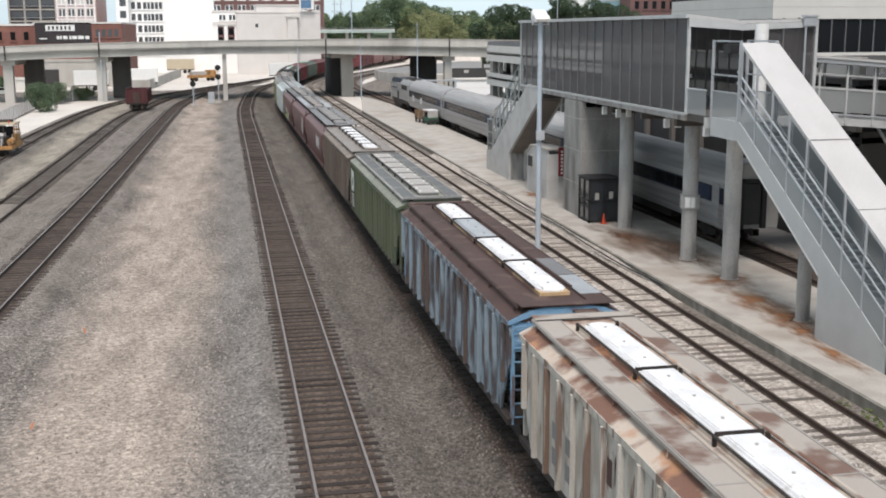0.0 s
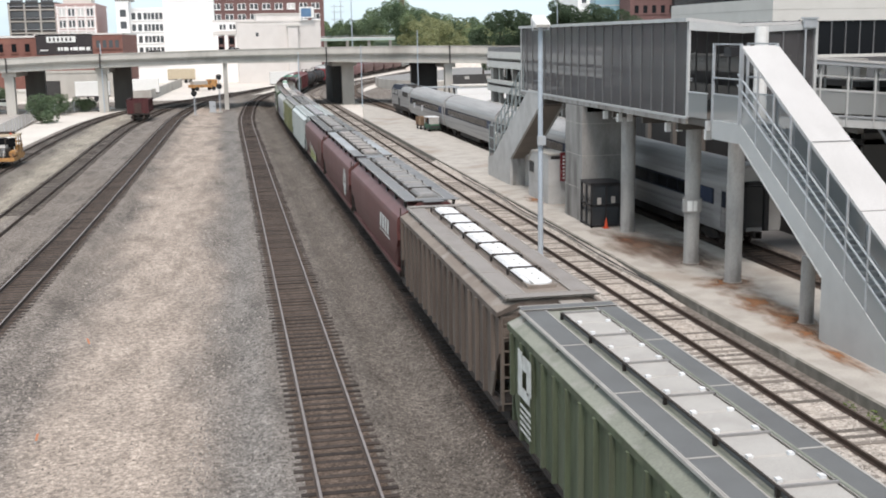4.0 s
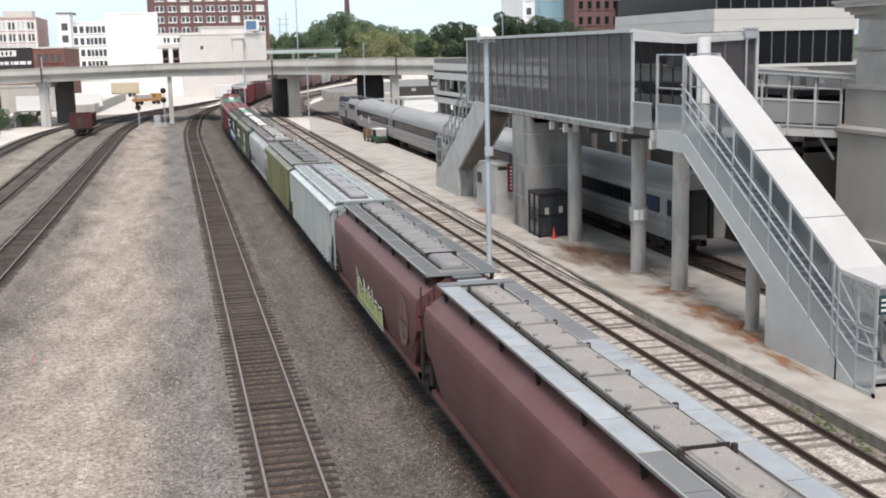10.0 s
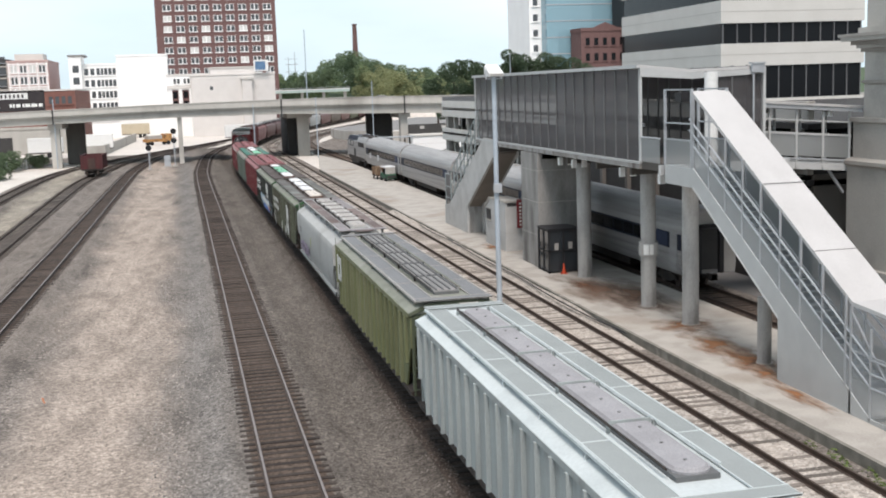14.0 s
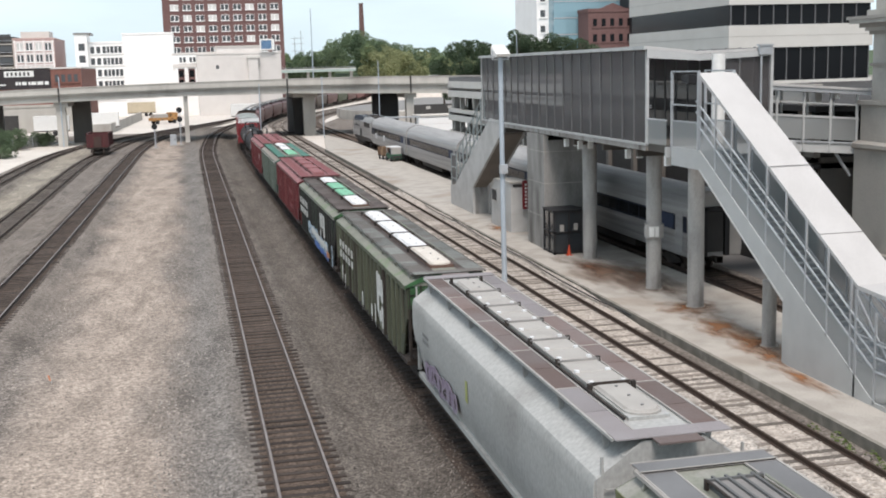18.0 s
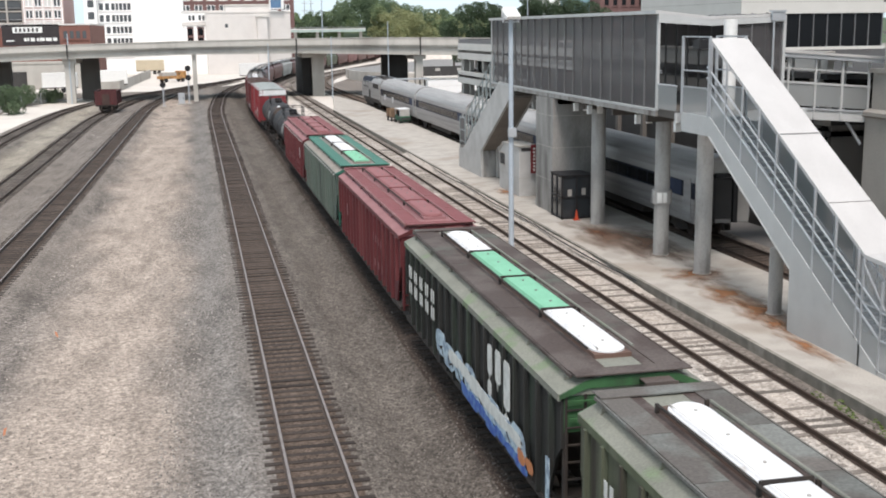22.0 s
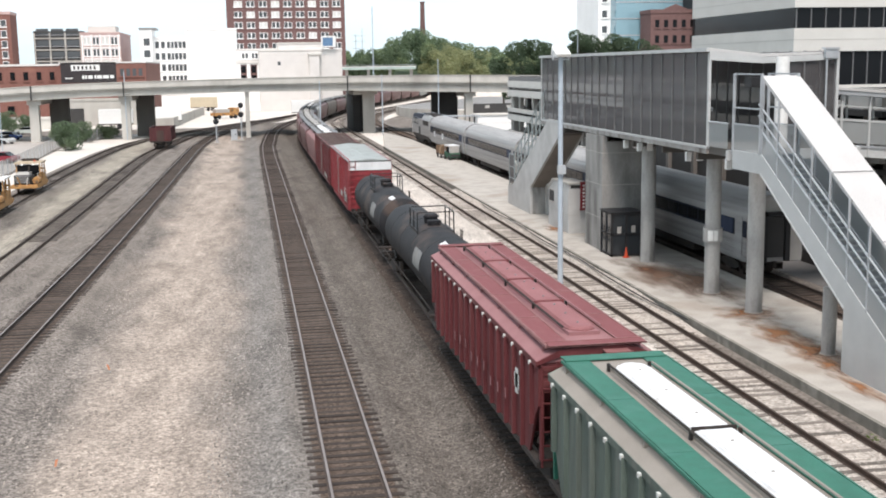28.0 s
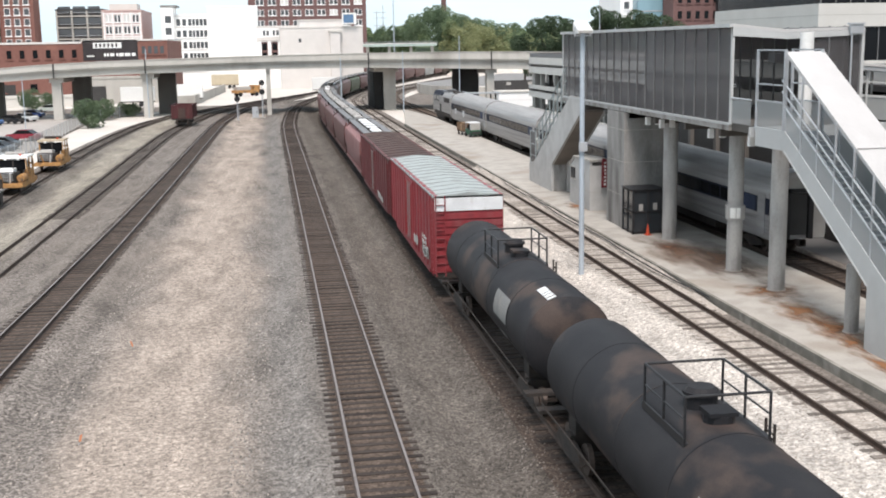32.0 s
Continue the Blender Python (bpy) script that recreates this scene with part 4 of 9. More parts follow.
def round_hopper(length, body, roof, hatch, board, label, hatches=7, end=None, high=0.0, plates=10):
    """A curved-side covered hopper with walkways that stand clear of the round shoulders."""
    car = thing("covered_hopper", label, "hopper car", group="freight train cars")
    end = end or body
    steps = IRON if body is MAROON_P else end
    half = length / 2 - 0.62
    top = 4.12 + high
    prof = [(1.40, 1.05), (1.52, 1.5), (1.585, 2.1), (1.60, 2.7), (1.597, 3.2), (1.585, 3.4), (1.54, 3.52), (0.62, top), (0.45, top + 0.04)]
    ring = [(x, z) for x, z in prof] + [(-x, z) for x, z in reversed(prof)]
    cut = lambda y, low: [(x, y, max(z, low) if z < low else z) for x, z in ring]
    shell = Solid().loft([cut(-half, 2.5), cut(-half + 0.3, 2.15), cut(-half + 1.3, 1.05), cut(half - 1.3, 1.05), cut(half - 0.3, 2.15), cut(half, 2.5)])
    part("shell", shell, body, car, smooth=True)
    for k in (-1, 1):
        for x in (-1.4, 1.4):
            part("corner_post", Solid().bar((x, k * (half - 0.06), 1.05), (x, k * (half - 0.06), 2.7), 0.1, 0.1), steps, car)
        part("end_sill", Solid().box(-1.5, min(k * half, k * (half - 0.35)), 0.88, 1.5, max(k * half, k * (half - 0.35)), 1.08), IRON, car)
        ladder(car, -1.22, k * (half + 0.03), 0.9, top - 0.2, steps)
        ladder(car, 1.22, k * (half + 0.03), 0.9, top - 0.2, steps)
        part("brake_platform", Solid().box(-1.3, min(k * (half - 1.2), k * half), 1.1, 1.3, max(k * (half - 1.2), k * half), 1.14), IRON, car)
        part("end_platform", Solid().box(-0.45, min(k * half, k * (half + 0.45)), top + 0.06, 0.45, max(k * half, k * (half + 0.45)), top + 0.1), board if not isinstance(board, tuple) else board[0], car)
        part("end_hood", Solid().prism([(-1.55, 3.0), (-1.55, 3.5), (-0.62, top + 0.03), (0.62, top + 0.03), (1.55, 3.5), (1.55, 3.0)], min(k * half, k * (half + 0.05)), max(k * half, k * (half + 0.05))), end, car)
    part("centre_sill", Solid().box(-0.3, -half, 0.72, 0.3, half, 1.02), IRON, car)
    for k in (-1, 1):
        part("side_sill", Solid().box(min(k * 1.34, k * 1.50), -half, 0.92, max(k * 1.34, k * 1.50), half, 1.08), body, car)
    hl = half - 1.1
    part("roof_strip", Solid().box(-0.6, -half + 0.1, top + 0.02, 0.6, half - 0.1, top + 0.05), roof, car)
    part("lock_rail", Solid().bar((-0.53, -hl, top + 0.11), (-0.53, hl, top + 0.11), 0.05, 0.05), IRON, car)
    part("hatch_coaming", Solid().box(-0.44, -hl, top + 0.03, 0.44, hl, top + 0.12), roof, car)
    for i in range(hatches):
        a, b = -hl + 2 * hl * i / hatches, -hl + 2 * hl * (i + 1) / hatches
        if i in (0, hatches - 1):
            lid(car, a + 0.03, b - 0.03, top + 0.12, hatch, i == 0, i == hatches - 1)
        else:
            pan_lid(car, a + 0.03, b - 0.03, top + 0.12, hatch, False, plates > 3)
        for x in (-0.5, 0.5):
            part("hatch_clamp", Solid().box(x - 0.045, b - 0.16, top + 0.05, x + 0.045, b - 0.06, top + 0.25), IRON, car)
    for k in (-1, 1):
        for i in range(plates):
            m = board if not isinstance(board, tuple) else board[0 if (k < 0 and i >= 2) or (k > 0 and i < 6) else 1]
            a, b = -half + 0.05 + (2 * half - 0.1) * i / plates, -half + 0.05 + (2 * half - 0.1) * (i + 1) / plates
            part("walkway_plate", Solid().box(min(k * 0.62, k * 1.17), a + 0.015, top + 0.06, max(k * 0.62, k * 1.17), b - 0.015, top + 0.09), m, car)
        for i in range(7 if plates > 3 else 3):
            y = -half + 0.7 + (2 * half - 1.4) * i / (6 if plates > 3 else 2)
            part("walkway_bracket", Solid().prism([(k * 1.02, top - 0.26), (k * 1.11, top - 0.32), (k * 1.18, top + 0.06), (k * 1.02, top + 0.06)], y - 0.025, y + 0.025), IRON if body is MAROON_P else body, car)
        part("walkway_edge", Solid().bar((k * 1.185, -half + 0.05, top + 0.07), (k * 1.185, half - 0.05, top + 0.07), 0.03, 0.06), body if body is GREY_P else (board if not isinstance(board, tuple) else board[1]), car)
    if plates > 3:
        for k in (-1, 1):
            walkway_frame(car, k, 0.6, 1.15, -half + 0.05, half - 0.05, plates // 2, top + 0.09, HATCH_GREY)
            part("end_grab_rail", Solid().bar((-1.4, k * (half + 0.12), 3.3), (1.4, k * (half + 0.12), 3.3), 0.03, 0.03), end, car)
    for y in (-half + 0.15, half - 0.15):
        part("roof_end_walkway", Solid().box(-1.17, y - 0.25, top + 0.095, 1.17, y + 0.25, top + 0.12), board if not isinstance(board, tuple) else board[1], car)
    hopper_outlets(car, half, body, 4)
    bogies(car, half - 1.75)
    couplers(car, half)
    return car


def tank_car(length, label):
    car = thing("tank_car", label, "tank car", group="freight train cars")
    half = length / 2 - 0.62
    rad, zc = 1.38, 2.34
    ring = lambda y, r: [(r * math.cos(t), y, zc + r * math.sin(t)) for t in np.linspace(0, 2 * math.pi, 33)[:-1]]
    t = half - 0.35
    heads = [(t, 0.30), (t - 0.06, 0.75), (t - 0.2, 1.15), (t - 0.42, 1.36), (t - 0.65, rad)]
    rings = [ring(-y, r) for y, r in heads] + [ring(y, r) for y, r in reversed(heads)]
    part("tank_shell", Solid().loft(rings), TANK_P, car, smooth=True)
    for y in (-t * 0.62, -t * 0.2, t * 0.2, t * 0.62):
        part("weld_band", Solid().loft([ring(y - 0.03, rad + 0.008), ring(y + 0.03, rad + 0.008)]), TANK_P, car, smooth=True)
    for k in (-1, 1):
        part("saddle", Solid().box(-1.0, k * (half - 2.1) - 0.35, 0.95, 1.0, k * (half - 2.1) + 0.35, 1.5), IRON, car)
        part("stub_sill", Solid().box(-0.35, min(k * (half - 4.2), k * half), 0.75, 0.35, max(k * (half - 4.2), k * half), 1.0), IRON, car)
        part("end_step", Solid().box(-1.5, min(k * (half - 0.4), k * half), 0.9, 1.5, max(k * (half - 0.4), k * half), 1.0), IRON, car)
        for x in (-1.45, 1.45):
            part("handrail", Solid().bar((x * 0.97, -half + 0.3, 1.2), (x * 0.97, half - 0.3, 1.2), 0.035, 0.035), IRON, car) if k > 0 else None
        if k > 0:
            ladder(car, 1.5, 0, 0.95, 3.3, IRON, False)
        part("pale_patch", patch_on_tank(rad, zc, -3.9, 2.0, k), GREY_ROOF, car)
    zt = zc + rad
    part("dome", Solid().cyl((0, 0.1, zt - 0.1), (0, 0.1, zt + 0.26), 0.34, 16).cyl((0, 0.1, zt + 0.26), (0, 0.1, zt + 0.33), 0.4, 16), TANK_P, car)
    part("manway", Solid().cyl((0, -0.85, zt - 0.1), (0, -0.85, zt + 0.14), 0.32, 14), TANK_P, car)
    part("dome_bonnet", Solid().cyl((0, 0.1, zt + 0.33), (0, 0.1, zt + 0.42), 0.36, 16, 0.28), TANK_P, car)
    part("valve_box", Solid().box(-0.3, -1.15, zt + 0.14, 0.3, -0.55, zt + 0.22).cyl((0.2, 0.7, zt - 0.05), (0.2, 0.7, zt + 0.2), 0.09, 8), TANK_P, car)
    for k in (-0.68, 0.68):
        part("dome_deck", Solid().box(k - 0.24, -1.35, zt - 0.34, k + 0.24, 1.15, zt - 0.27).box(k - 0.24, -1.35, zt - 0.27, k - 0.2, 1.15, zt - 0.17), BLACK_STEEL, car)
        side = 1.0 if k > 0 else -1.0
        for y in (-1.3, -0.1, 1.1):
            part("railing_post", Solid().cyl((k + side * 0.2, y, zt - 0.32), (k + side * 0.2, y, zt + (0.66 if y != -0.1 else 0.64)), 0.032, 6), BLACK_STEEL, car)
        part("railing_bar", Solid().cyl((k + side * 0.2, -1.3, zt + 0.66), (k + side * 0.2, 1.1, zt + 0.66), 0.03, 6).cyl((k + side * 0.2, -1.3, zt + 0.2), (k + side * 0.2, 1.1, zt + 0.2), 0.022, 6), BLACK_STEEL, car)
    for y in (-1.3, 1.1):
        part("railing_bar", Solid().cyl((-0.88, y, zt + 0.66), (0.88, y, zt + 0.66), 0.03, 6), BLACK_STEEL, car)
    bogies(car, half - 1.9)
    couplers(car, half)
    # white stencil bars on top of the shell
    for i, (y, w) in enumerate(((-6.35, 0.55), (-6.8, 0.18), (-7.1, 0.22), (-7.4, 0.16))):
        part("stencil_bar", Solid().prism([(-0.62, zt - 0.13), (-0.36, zt - 0.03), (-0.36, zt - 0.015), (-0.62, zt - 0.115)], y - w / 2, y + w / 2), HATCH_WHITE, car)
    return car


def patch_on_tank(rad, zc, y, w, k):
    angles = np.linspace(radians(150), radians(185), 7) if k > 0 else np.linspace(radians(205), radians(222), 5)
    y0 = y if k > 0 else y + 0.2
    out = [[((rad + 0.006) * math.cos(a), y0 - w / 2 * (0.7 if k < 0 else 1), zc + (rad + 0.006) * math.sin(a)) for a in angles], [((rad + 0.006) * math.cos(a), y0 + w / 2 * (0.4 if k < 0 else 1), zc + (rad + 0.006) * math.sin(a)) for a in angles]]
    n = len(angles)
    return Solid().add(out[0] + out[1], [(i, i + 1, n + i + 1, n + i) for i in range(n - 1)])


def box_car(length, body, roof, label, end_panel=None, tall=4.55):
    car = thing("box_car", label, "box car", group="freight train cars")
    half = length / 2 - 0.62
    xs = 1.55
    part("body", Solid().box(-xs, -half + 0.06, 1.0, xs, half - 0.06, tall), body, car)
    rf = Solid().prism([(-xs - 0.04, tall - 0.02), (0, tall + 0.13), (xs + 0.04, tall - 0.02), (xs + 0.04, tall - 0.1), (-xs - 0.04, tall - 0.1)], -half, half)
    part("roof", rf, roof, car)
    nr = 14
    for i in range(nr):
        y = -half + 0.5 + (2 * half - 1.0) * i / (nr - 1)
        for k in (-1, 1):
            part("roof_seam", Solid().bar((0, y, tall + 0.14), (k * (xs + 0.02), y, tall - 0.01), 0.07, 0.05), roof, car)
    for k in (-1, 1):
        y = sorted((k * (half - 0.06), k * half))
        for i in range(9):
            z = 1.12 + i * (tall - 1.5) / 9
            if end_panel and i == 8:
                part("end_panel", Solid().box(-xs, y[0], z + 0.03, xs, y[1], tall - 0.02), end_panel, car)
            else:
                part("end_rib", Solid().prism([(-xs, z), (-xs, z + 0.26), (xs, z + 0.26), (xs, z)], y[0], y[1] + (0.0)), body, car)
        part("end_sill", Solid().box(-1.5, min(k * (half - 0.4), k * half), 0.8, 1.5, max(k * (half - 0.4), k * half), 1.05), IRON, car)
        ladder(car, -1.3, k * (half + 0.04), 0.9, tall, body)
        ladder(car, k * (xs + 0.05), -half + 0.5, 0.9, tall - 0.3, body, False)
    for k in (-1, 1):
        for i in range(17):
            y = -half + 0.25 + (2 * half - 0.5) * i / 16
            if abs(y) > 1.7:
                part("side_post", Solid().box(min(k * xs, k * (xs + 0.05)), y - 0.06, 1.0, max(k * xs, k * (xs + 0.05)), y + 0.06, tall - 0.1), body, car)
        for j in (-1, 1):
            d = part("door", Solid().box(min(k * xs, k * (xs + 0.07)), min(0.02 * j, 1.5 * j), 1.05, max(k * xs, k * (xs + 0.07)), max(0.02 * j, 1.5 * j), tall - 0.25), body, car)
            for i in range(3):
                y = j * (0.4 + 0.38 * i)
                part("door_bar", Solid().bar((k * (xs + 0.09), y, 1.2), (k * (xs + 0.09), y, tall - 0.4), 0.04, 0.04), body if i else GREY_ROOF, d)
        part("side_sill", Solid().box(min(k * 1.35, k * 1.54), -half + 2, 0.72, max(k * 1.35, k * 1.54), half - 2, 1.0), body, car)
    part("centre_sill", Solid().box(-0.3, -half, 0.72, 0.3, half, 1.0), IRON, car)
    bogies(car, half - 2.1)
    couplers(car, half)
    return car


W4, G7 = [HATCH_WHITE] * 4, [HATCH_DULL] * 7
X = -1.69     # just proud of the side posts
XR = -1.612   # on a round side
JOINTS = [7.9, 27.2, 46.8, 66.6, 85.4, 105.2, 125.2, 144.4, 164.0, 183.4, 202.1, 221.5, 240.5, 259.7, 278.4, 296.5, 315.1, 333.1, 352.3, 375.0]
JOINTS += [375.0 + 18.9 * (i + 1) for i in range(19)]
PITCH = [b - a for a, b in zip(JOINTS, JOINTS[1:])]
consist = []


def half_of(car):
    """Half the body length of a hopper, from its side sheets."""
    tub = [o for o in car.children if o.name.startswith("tub")][0]
    return max(v.co.y for v in tub.data.vertices)


def train():
    P = iter(PITCH)
    add = consist.append
    c = rib_hopper(next(P), TAN_P, RUSTY_ROOF, W4, TAN_BOARD, "faded tan covered hopper blotched with rust, white hatch covers", 17, frame_m=DUSTY_ROOF)
    marks(c, X, [(y, z, 0.34, 0.4, GREY_ROOF) for y in (5.6, 4.6) for z in (2.4, 1.8)] + [(1.9, 2.9, 0.3, 0.55, DUST_BROWN)])
    add(c)
    c = rib_hopper(next(P), BLUE_P, DUST_BROWN, [HATCH_WHITE, HATCH_WHITE, HATCH_PEWTER, HATCH_WHITE], (DUST_BROWN, DUST_BROWN), "rust-eaten blue covered hopper with brown roof and white hatches", 18, end=BLUE_END)
    for y, m in ((-6.9, STRIPE), (-4.4, BOARD)):
        part("pale_walkway_plate", Solid().box(0.7, y - 1.2, 4.117, 1.3, y + 1.2, 4.13), m, c)
    bars_end(c)
    add(c)
    c = rib_hopper(next(P), GREEN_P, MOSS_ROOF, [HATCH_GREY] * 7, DARK_BOARD, "dark green covered hopper with grey hatch covers and white mark", 18, cover="pan", frame_m=HATCH_GREY)
    marks(c, X, [(7.7, 2.85, 0.42, 1.2, BN_WHITE), (7.05, 3.2, 0.8, 0.38, BN_WHITE), (6.85, 2.75, 0.42, 0.5, BN_WHITE), (7.15, 2.4, 0.75, 0.3, BN_WHITE)] + [(7.2, 2.05 - 0.16 * i, 1.0, 0.07, BN_WHITE) for i in range(5)])
    add(c)
    add(rib_hopper(next(P), BROWN_P, DUSTY_BROWN_ROOF, [HATCH_WHITE] * 7, (TAUPE_BOARD, TAUPE_BOARD), "dusty brown covered hopper with white hatch covers", 16, frame_m=DUSTY_ROOF))
    c = round_hopper(next(P), MAROON_P, GREY_ROOF, HATCH_DULL, BOARD, "faded maroon round-sided hopper with grey walkways and white lettering bars")
    slanted_blocks(c)
    add(c)
    c = round_hopper(next(P), MAROON_P, GREY_ROOF, HATCH_TAN, (STRIPE, BOARD), "faded maroon round-sided hopper with white circle emblem and pale walkway")
    emblem(c)
    add(c)
    c = round_hopper(next(P), MAROON_P, GREY_ROOF, HATCH_DULL, DARK_BOARD, "faded maroon round-sided hopper with yellow-green graffiti")
    spiky_tag(c, XR, -3.1, 2.4, 1.2, 2.2, 4)
    emblem(c, TAN_RING)
    add(c)
    add(rib_hopper(next(P), PALE_P, PALE_EAVE, [HATCH_LILAC] * 5, SAGE_BOARD, "pale blue-grey covered hopper, clean ribbed sides", 17, frame_m=PALE_EAVE))
    c = rib_hopper(next(P), OLIVE_P, MOSS_ROOF, [HATCH_DULL] * 5, BOARD, "faded olive green covered hopper with white mark", 18, end=GREEN_P, cover="rods", frame_m=HATCH_GREY)
    marks(c, X, [(7.7, 2.85, 0.42, 1.2, BN_WHITE), (7.05, 3.2, 0.8, 0.38, BN_WHITE), (6.85, 2.75, 0.42, 0.5, BN_WHITE), (7.15, 2.4, 0.75, 0.3, BN_WHITE)])
    add(c)
    c = round_hopper(next(P), GREY_P, GREY_P, HATCH_GREY, (RUST_PLATE, BOARD_WORN), "pale grey round-sided hopper with purple graffiti and rusty walkways")
    scrawl(c, XR - 0.01, 2.2, 6.6, 1.25, 2.1, SPRAY_PURPLE, 9, 7)
    marks(c, XR, [(6.6, 2.7, 0.9, 0.1, GREY_ROOF), (6.6, 2.5, 0.9, 0.1, GREY_ROOF), (1.2, 2.4, 0.25, 0.6, SPRAY_YELLOW)])
    add(c)
    c = rib_hopper(next(P), SOOTY_GREEN_P, GREEN_EAVE, [HATCH_CREAM] + [HATCH_WHITE] * 3, SOOT_PLATE, "sooty green covered hopper with white hatches and a large white emblem", 18, end=END_GREEN, top=GREEN_P, plates=8, deck=DARK_ROOF)
    painted_columns(c, [(-3.5, 0.42, 1.7, 3.35), (-3.95, 0.44, 2.45, 3.3), (-3.95, 0.44, 1.45, 1.85), (-4.42, 0.46, 2.25, 3.15), (-4.42, 0.4, 1.25, 2.1)])
    painted_columns(c, [(6.9, 0.22, 1.2, 1.9), (6.0, 0.2, 1.1, 1.6), (0.6, 0.3, 1.15, 1.75), (-1.9, 0.3, 1.2, 1.7), (-2.8, 0.25, 1.1, 1.9)])
    bars_on(c, [(7.3 - 0.94 * i - 0.3 * k, 2.9 - 0.5 * j, 0.17, 0.34) for i in range(5) for j in range(2) for k in (0, 1)], BN_WHITE)
    add(c)
    c = rib_hopper(next(P), BLACKGREEN_P, GREEN_EAVE, [HATCH_WHITE, HATCH_GREEN, HATCH_GREEN, HATCH_WHITE], DARK_ROOF, "soot-black covered hopper with mint and white hatches, graffiti", 18, end=END_GREEN, top=GREEN_EAVE, plates=3, deck=DARK_ROOF)
    bars_on(c, [(7.55 - 0.94 * i - 0.3 * k, 2.95 - 0.55 * j, 0.17, 0.4) for i in range(5) for j in range(2) for k in (0, 1)], BN_WHITE)
    painted_columns(c, [(-3.3, 0.42, 2.55, 3.35), (-3.3, 0.36, 2.0, 2.4), (-4.05, 0.5, 2.55, 3.4), (-4.05, 0.4, 1.65, 1.95), (-4.85, 0.55, 2.15, 3.35), (-4.85, 0.5, 1.45, 2.0)])
    scrawl(c, X - 0.01, -6.9, 3.0, 1.15, 2.2, SPRAY_SKY, 3, 8, 0.1)
    part("painted_strip", Solid().box(X - 0.014, -half_of(c) + 0.35, 1.1, X - 0.004, -half_of(c) + 0.62, 2.2), SPRAY_SKY, c, "pale blue sprayed strip")
    scrawl(c, X - 0.02, -6.4, 1.2, 1.5, 2.05, BN_WHITE, 6, 6, 0.2)
    scrawl(c, X - 0.03, -7.0, -0.4, 1.05, 1.5, SPRAY_BLUE, 5, 7, 0.1)
    scrawl(c, X - 0.03, -7.4, -6.2, 1.2, 1.7, SPRAY_ORANGE, 8, 2, 0.1)
    add(c)
    c = rib_hopper(next(P), RED_P, ROSE_EAVE, [HATCH_ROSE] * 4, RED_TOP, "brick red covered hopper with rose hatch covers", 16, frame_m=ROSE_P)
    marks(c, X, [(-3.3 - 0.62 * i, 2.75 - 0.02 * i, 0.16, 0.3, HATCH_ROSE) for i in range(4)] + [(-3.6 - 0.9 * i, 1.7, 0.22, 0.32, HATCH_ROSE) for i in range(3)] + [(5.0, 2.6, 0.3, 0.6, HATCH_ROSE)])
    add(c)
    add(rib_hopper(next(P), TEAL_SIDE, GREY_EAVE, [HATCH_GREEN] + [HATCH_WHITE] * 2, (TEAL_P, TEAL_P), "green covered hopper with bright green roof and white hatches", 16, end=TEAL_P, caps=BN_WHITE))
    c = rib_hopper(next(P), RED_P, ROSE_EAVE, [HATCH_ROSE] * 4, RED_TOP, "brick red covered hopper with worn rose hatch covers", 16, frame_m=ROSE_P, caps=BN_WHITE)
    marks(c, X, [(-6.6, 2.75, 0.3, 0.7, BN_WHITE), (-6.6, 2.75, 0.5, 0.4, BN_WHITE)] + [(-5.2 + 1.0 * i, 2.0 - 0.1 * (i % 3), 0.14, 0.3, ROSE_EAVE) for i in range(9)])
    add(c)
    add(tank_car(next(P), "matt black tank car with dome railing and brown stains"))
    add(tank_car(next(P), "matt black tank car coupled behind a red box car"))
    c = box_car(next(P), BRIGHT_RED_P, PALE_P, "bright red box car with pale metal roof and white end panel", HATCH_WHITE)
    scrawl(c, -1.63, -7.3, -5.2, 1.2, 2.0, HATCH_GREY, 14, 4, 0.15)
    scrawl(c, -1.63, -3.6, -2.0, 1.3, 1.9, HATCH_GREY, 16, 4, 0.15)
    marks(c, -1.61, [(-6.3 + 0.4 * i, 2.2 - 0.25 * j, 0.25, 0.15, BN_WHITE) for i in range(4) for j in range(3)])
    add(c)
    c = box_car(next(P), RED_P, DUST_BROWN, "dull red box car with brown roof", None, 4.3)
    scrawl(c, -1.63, -7.0, -3.5, 1.1, 1.6, HATCH_GREY, 15, 6, 0.1)
    add(c)
    kinds = [ROSE_P, MAROON_P, MAROON_P, MAROON_P, MAROON_P, GREY_P, MAROON_P, BROWN_P, MAROON_P, GREEN_P, MAROON_P]
    for i, p in enumerate(P):
        body = kinds[i % len(kinds)]
        add(round_hopper(p, body, GREY_ROOF, HATCH_WHITE if i in (0, 5) else HATCH_GREY, BOARD, "weathered round-sided covered hopper with grey roof walkways", hatches=5, plates=3))


def painted_columns(car, columns):
    """Chalk-white painted blocks between the side posts: (y, width, bottom, top) each, with cut corners and paint runs."""
    s = Solid()
    for y, w, z0, z1 in columns:
        c = min(0.09, (z1 - z0) / 4)
        s.prism([(y, z0 + c), (y - c, z0), (y - w + c, z0), (y - w, z0 + c), (y - w, z1 - c), (y - w + c, z1), (y - c, z1), (y, z1 - c)], X - 0.012, X - 0.002, "x")
        s.prism([(y - w * 0.3, z0 + 0.1), (y - w * 0.42, z0 - 0.22), (y - w * 0.5, z0 + 0.1)], X - 0.01, X - 0.002, "x")
    part("painted_emblem", s, BN_WHITE, car, "large chalk-white painted emblem")


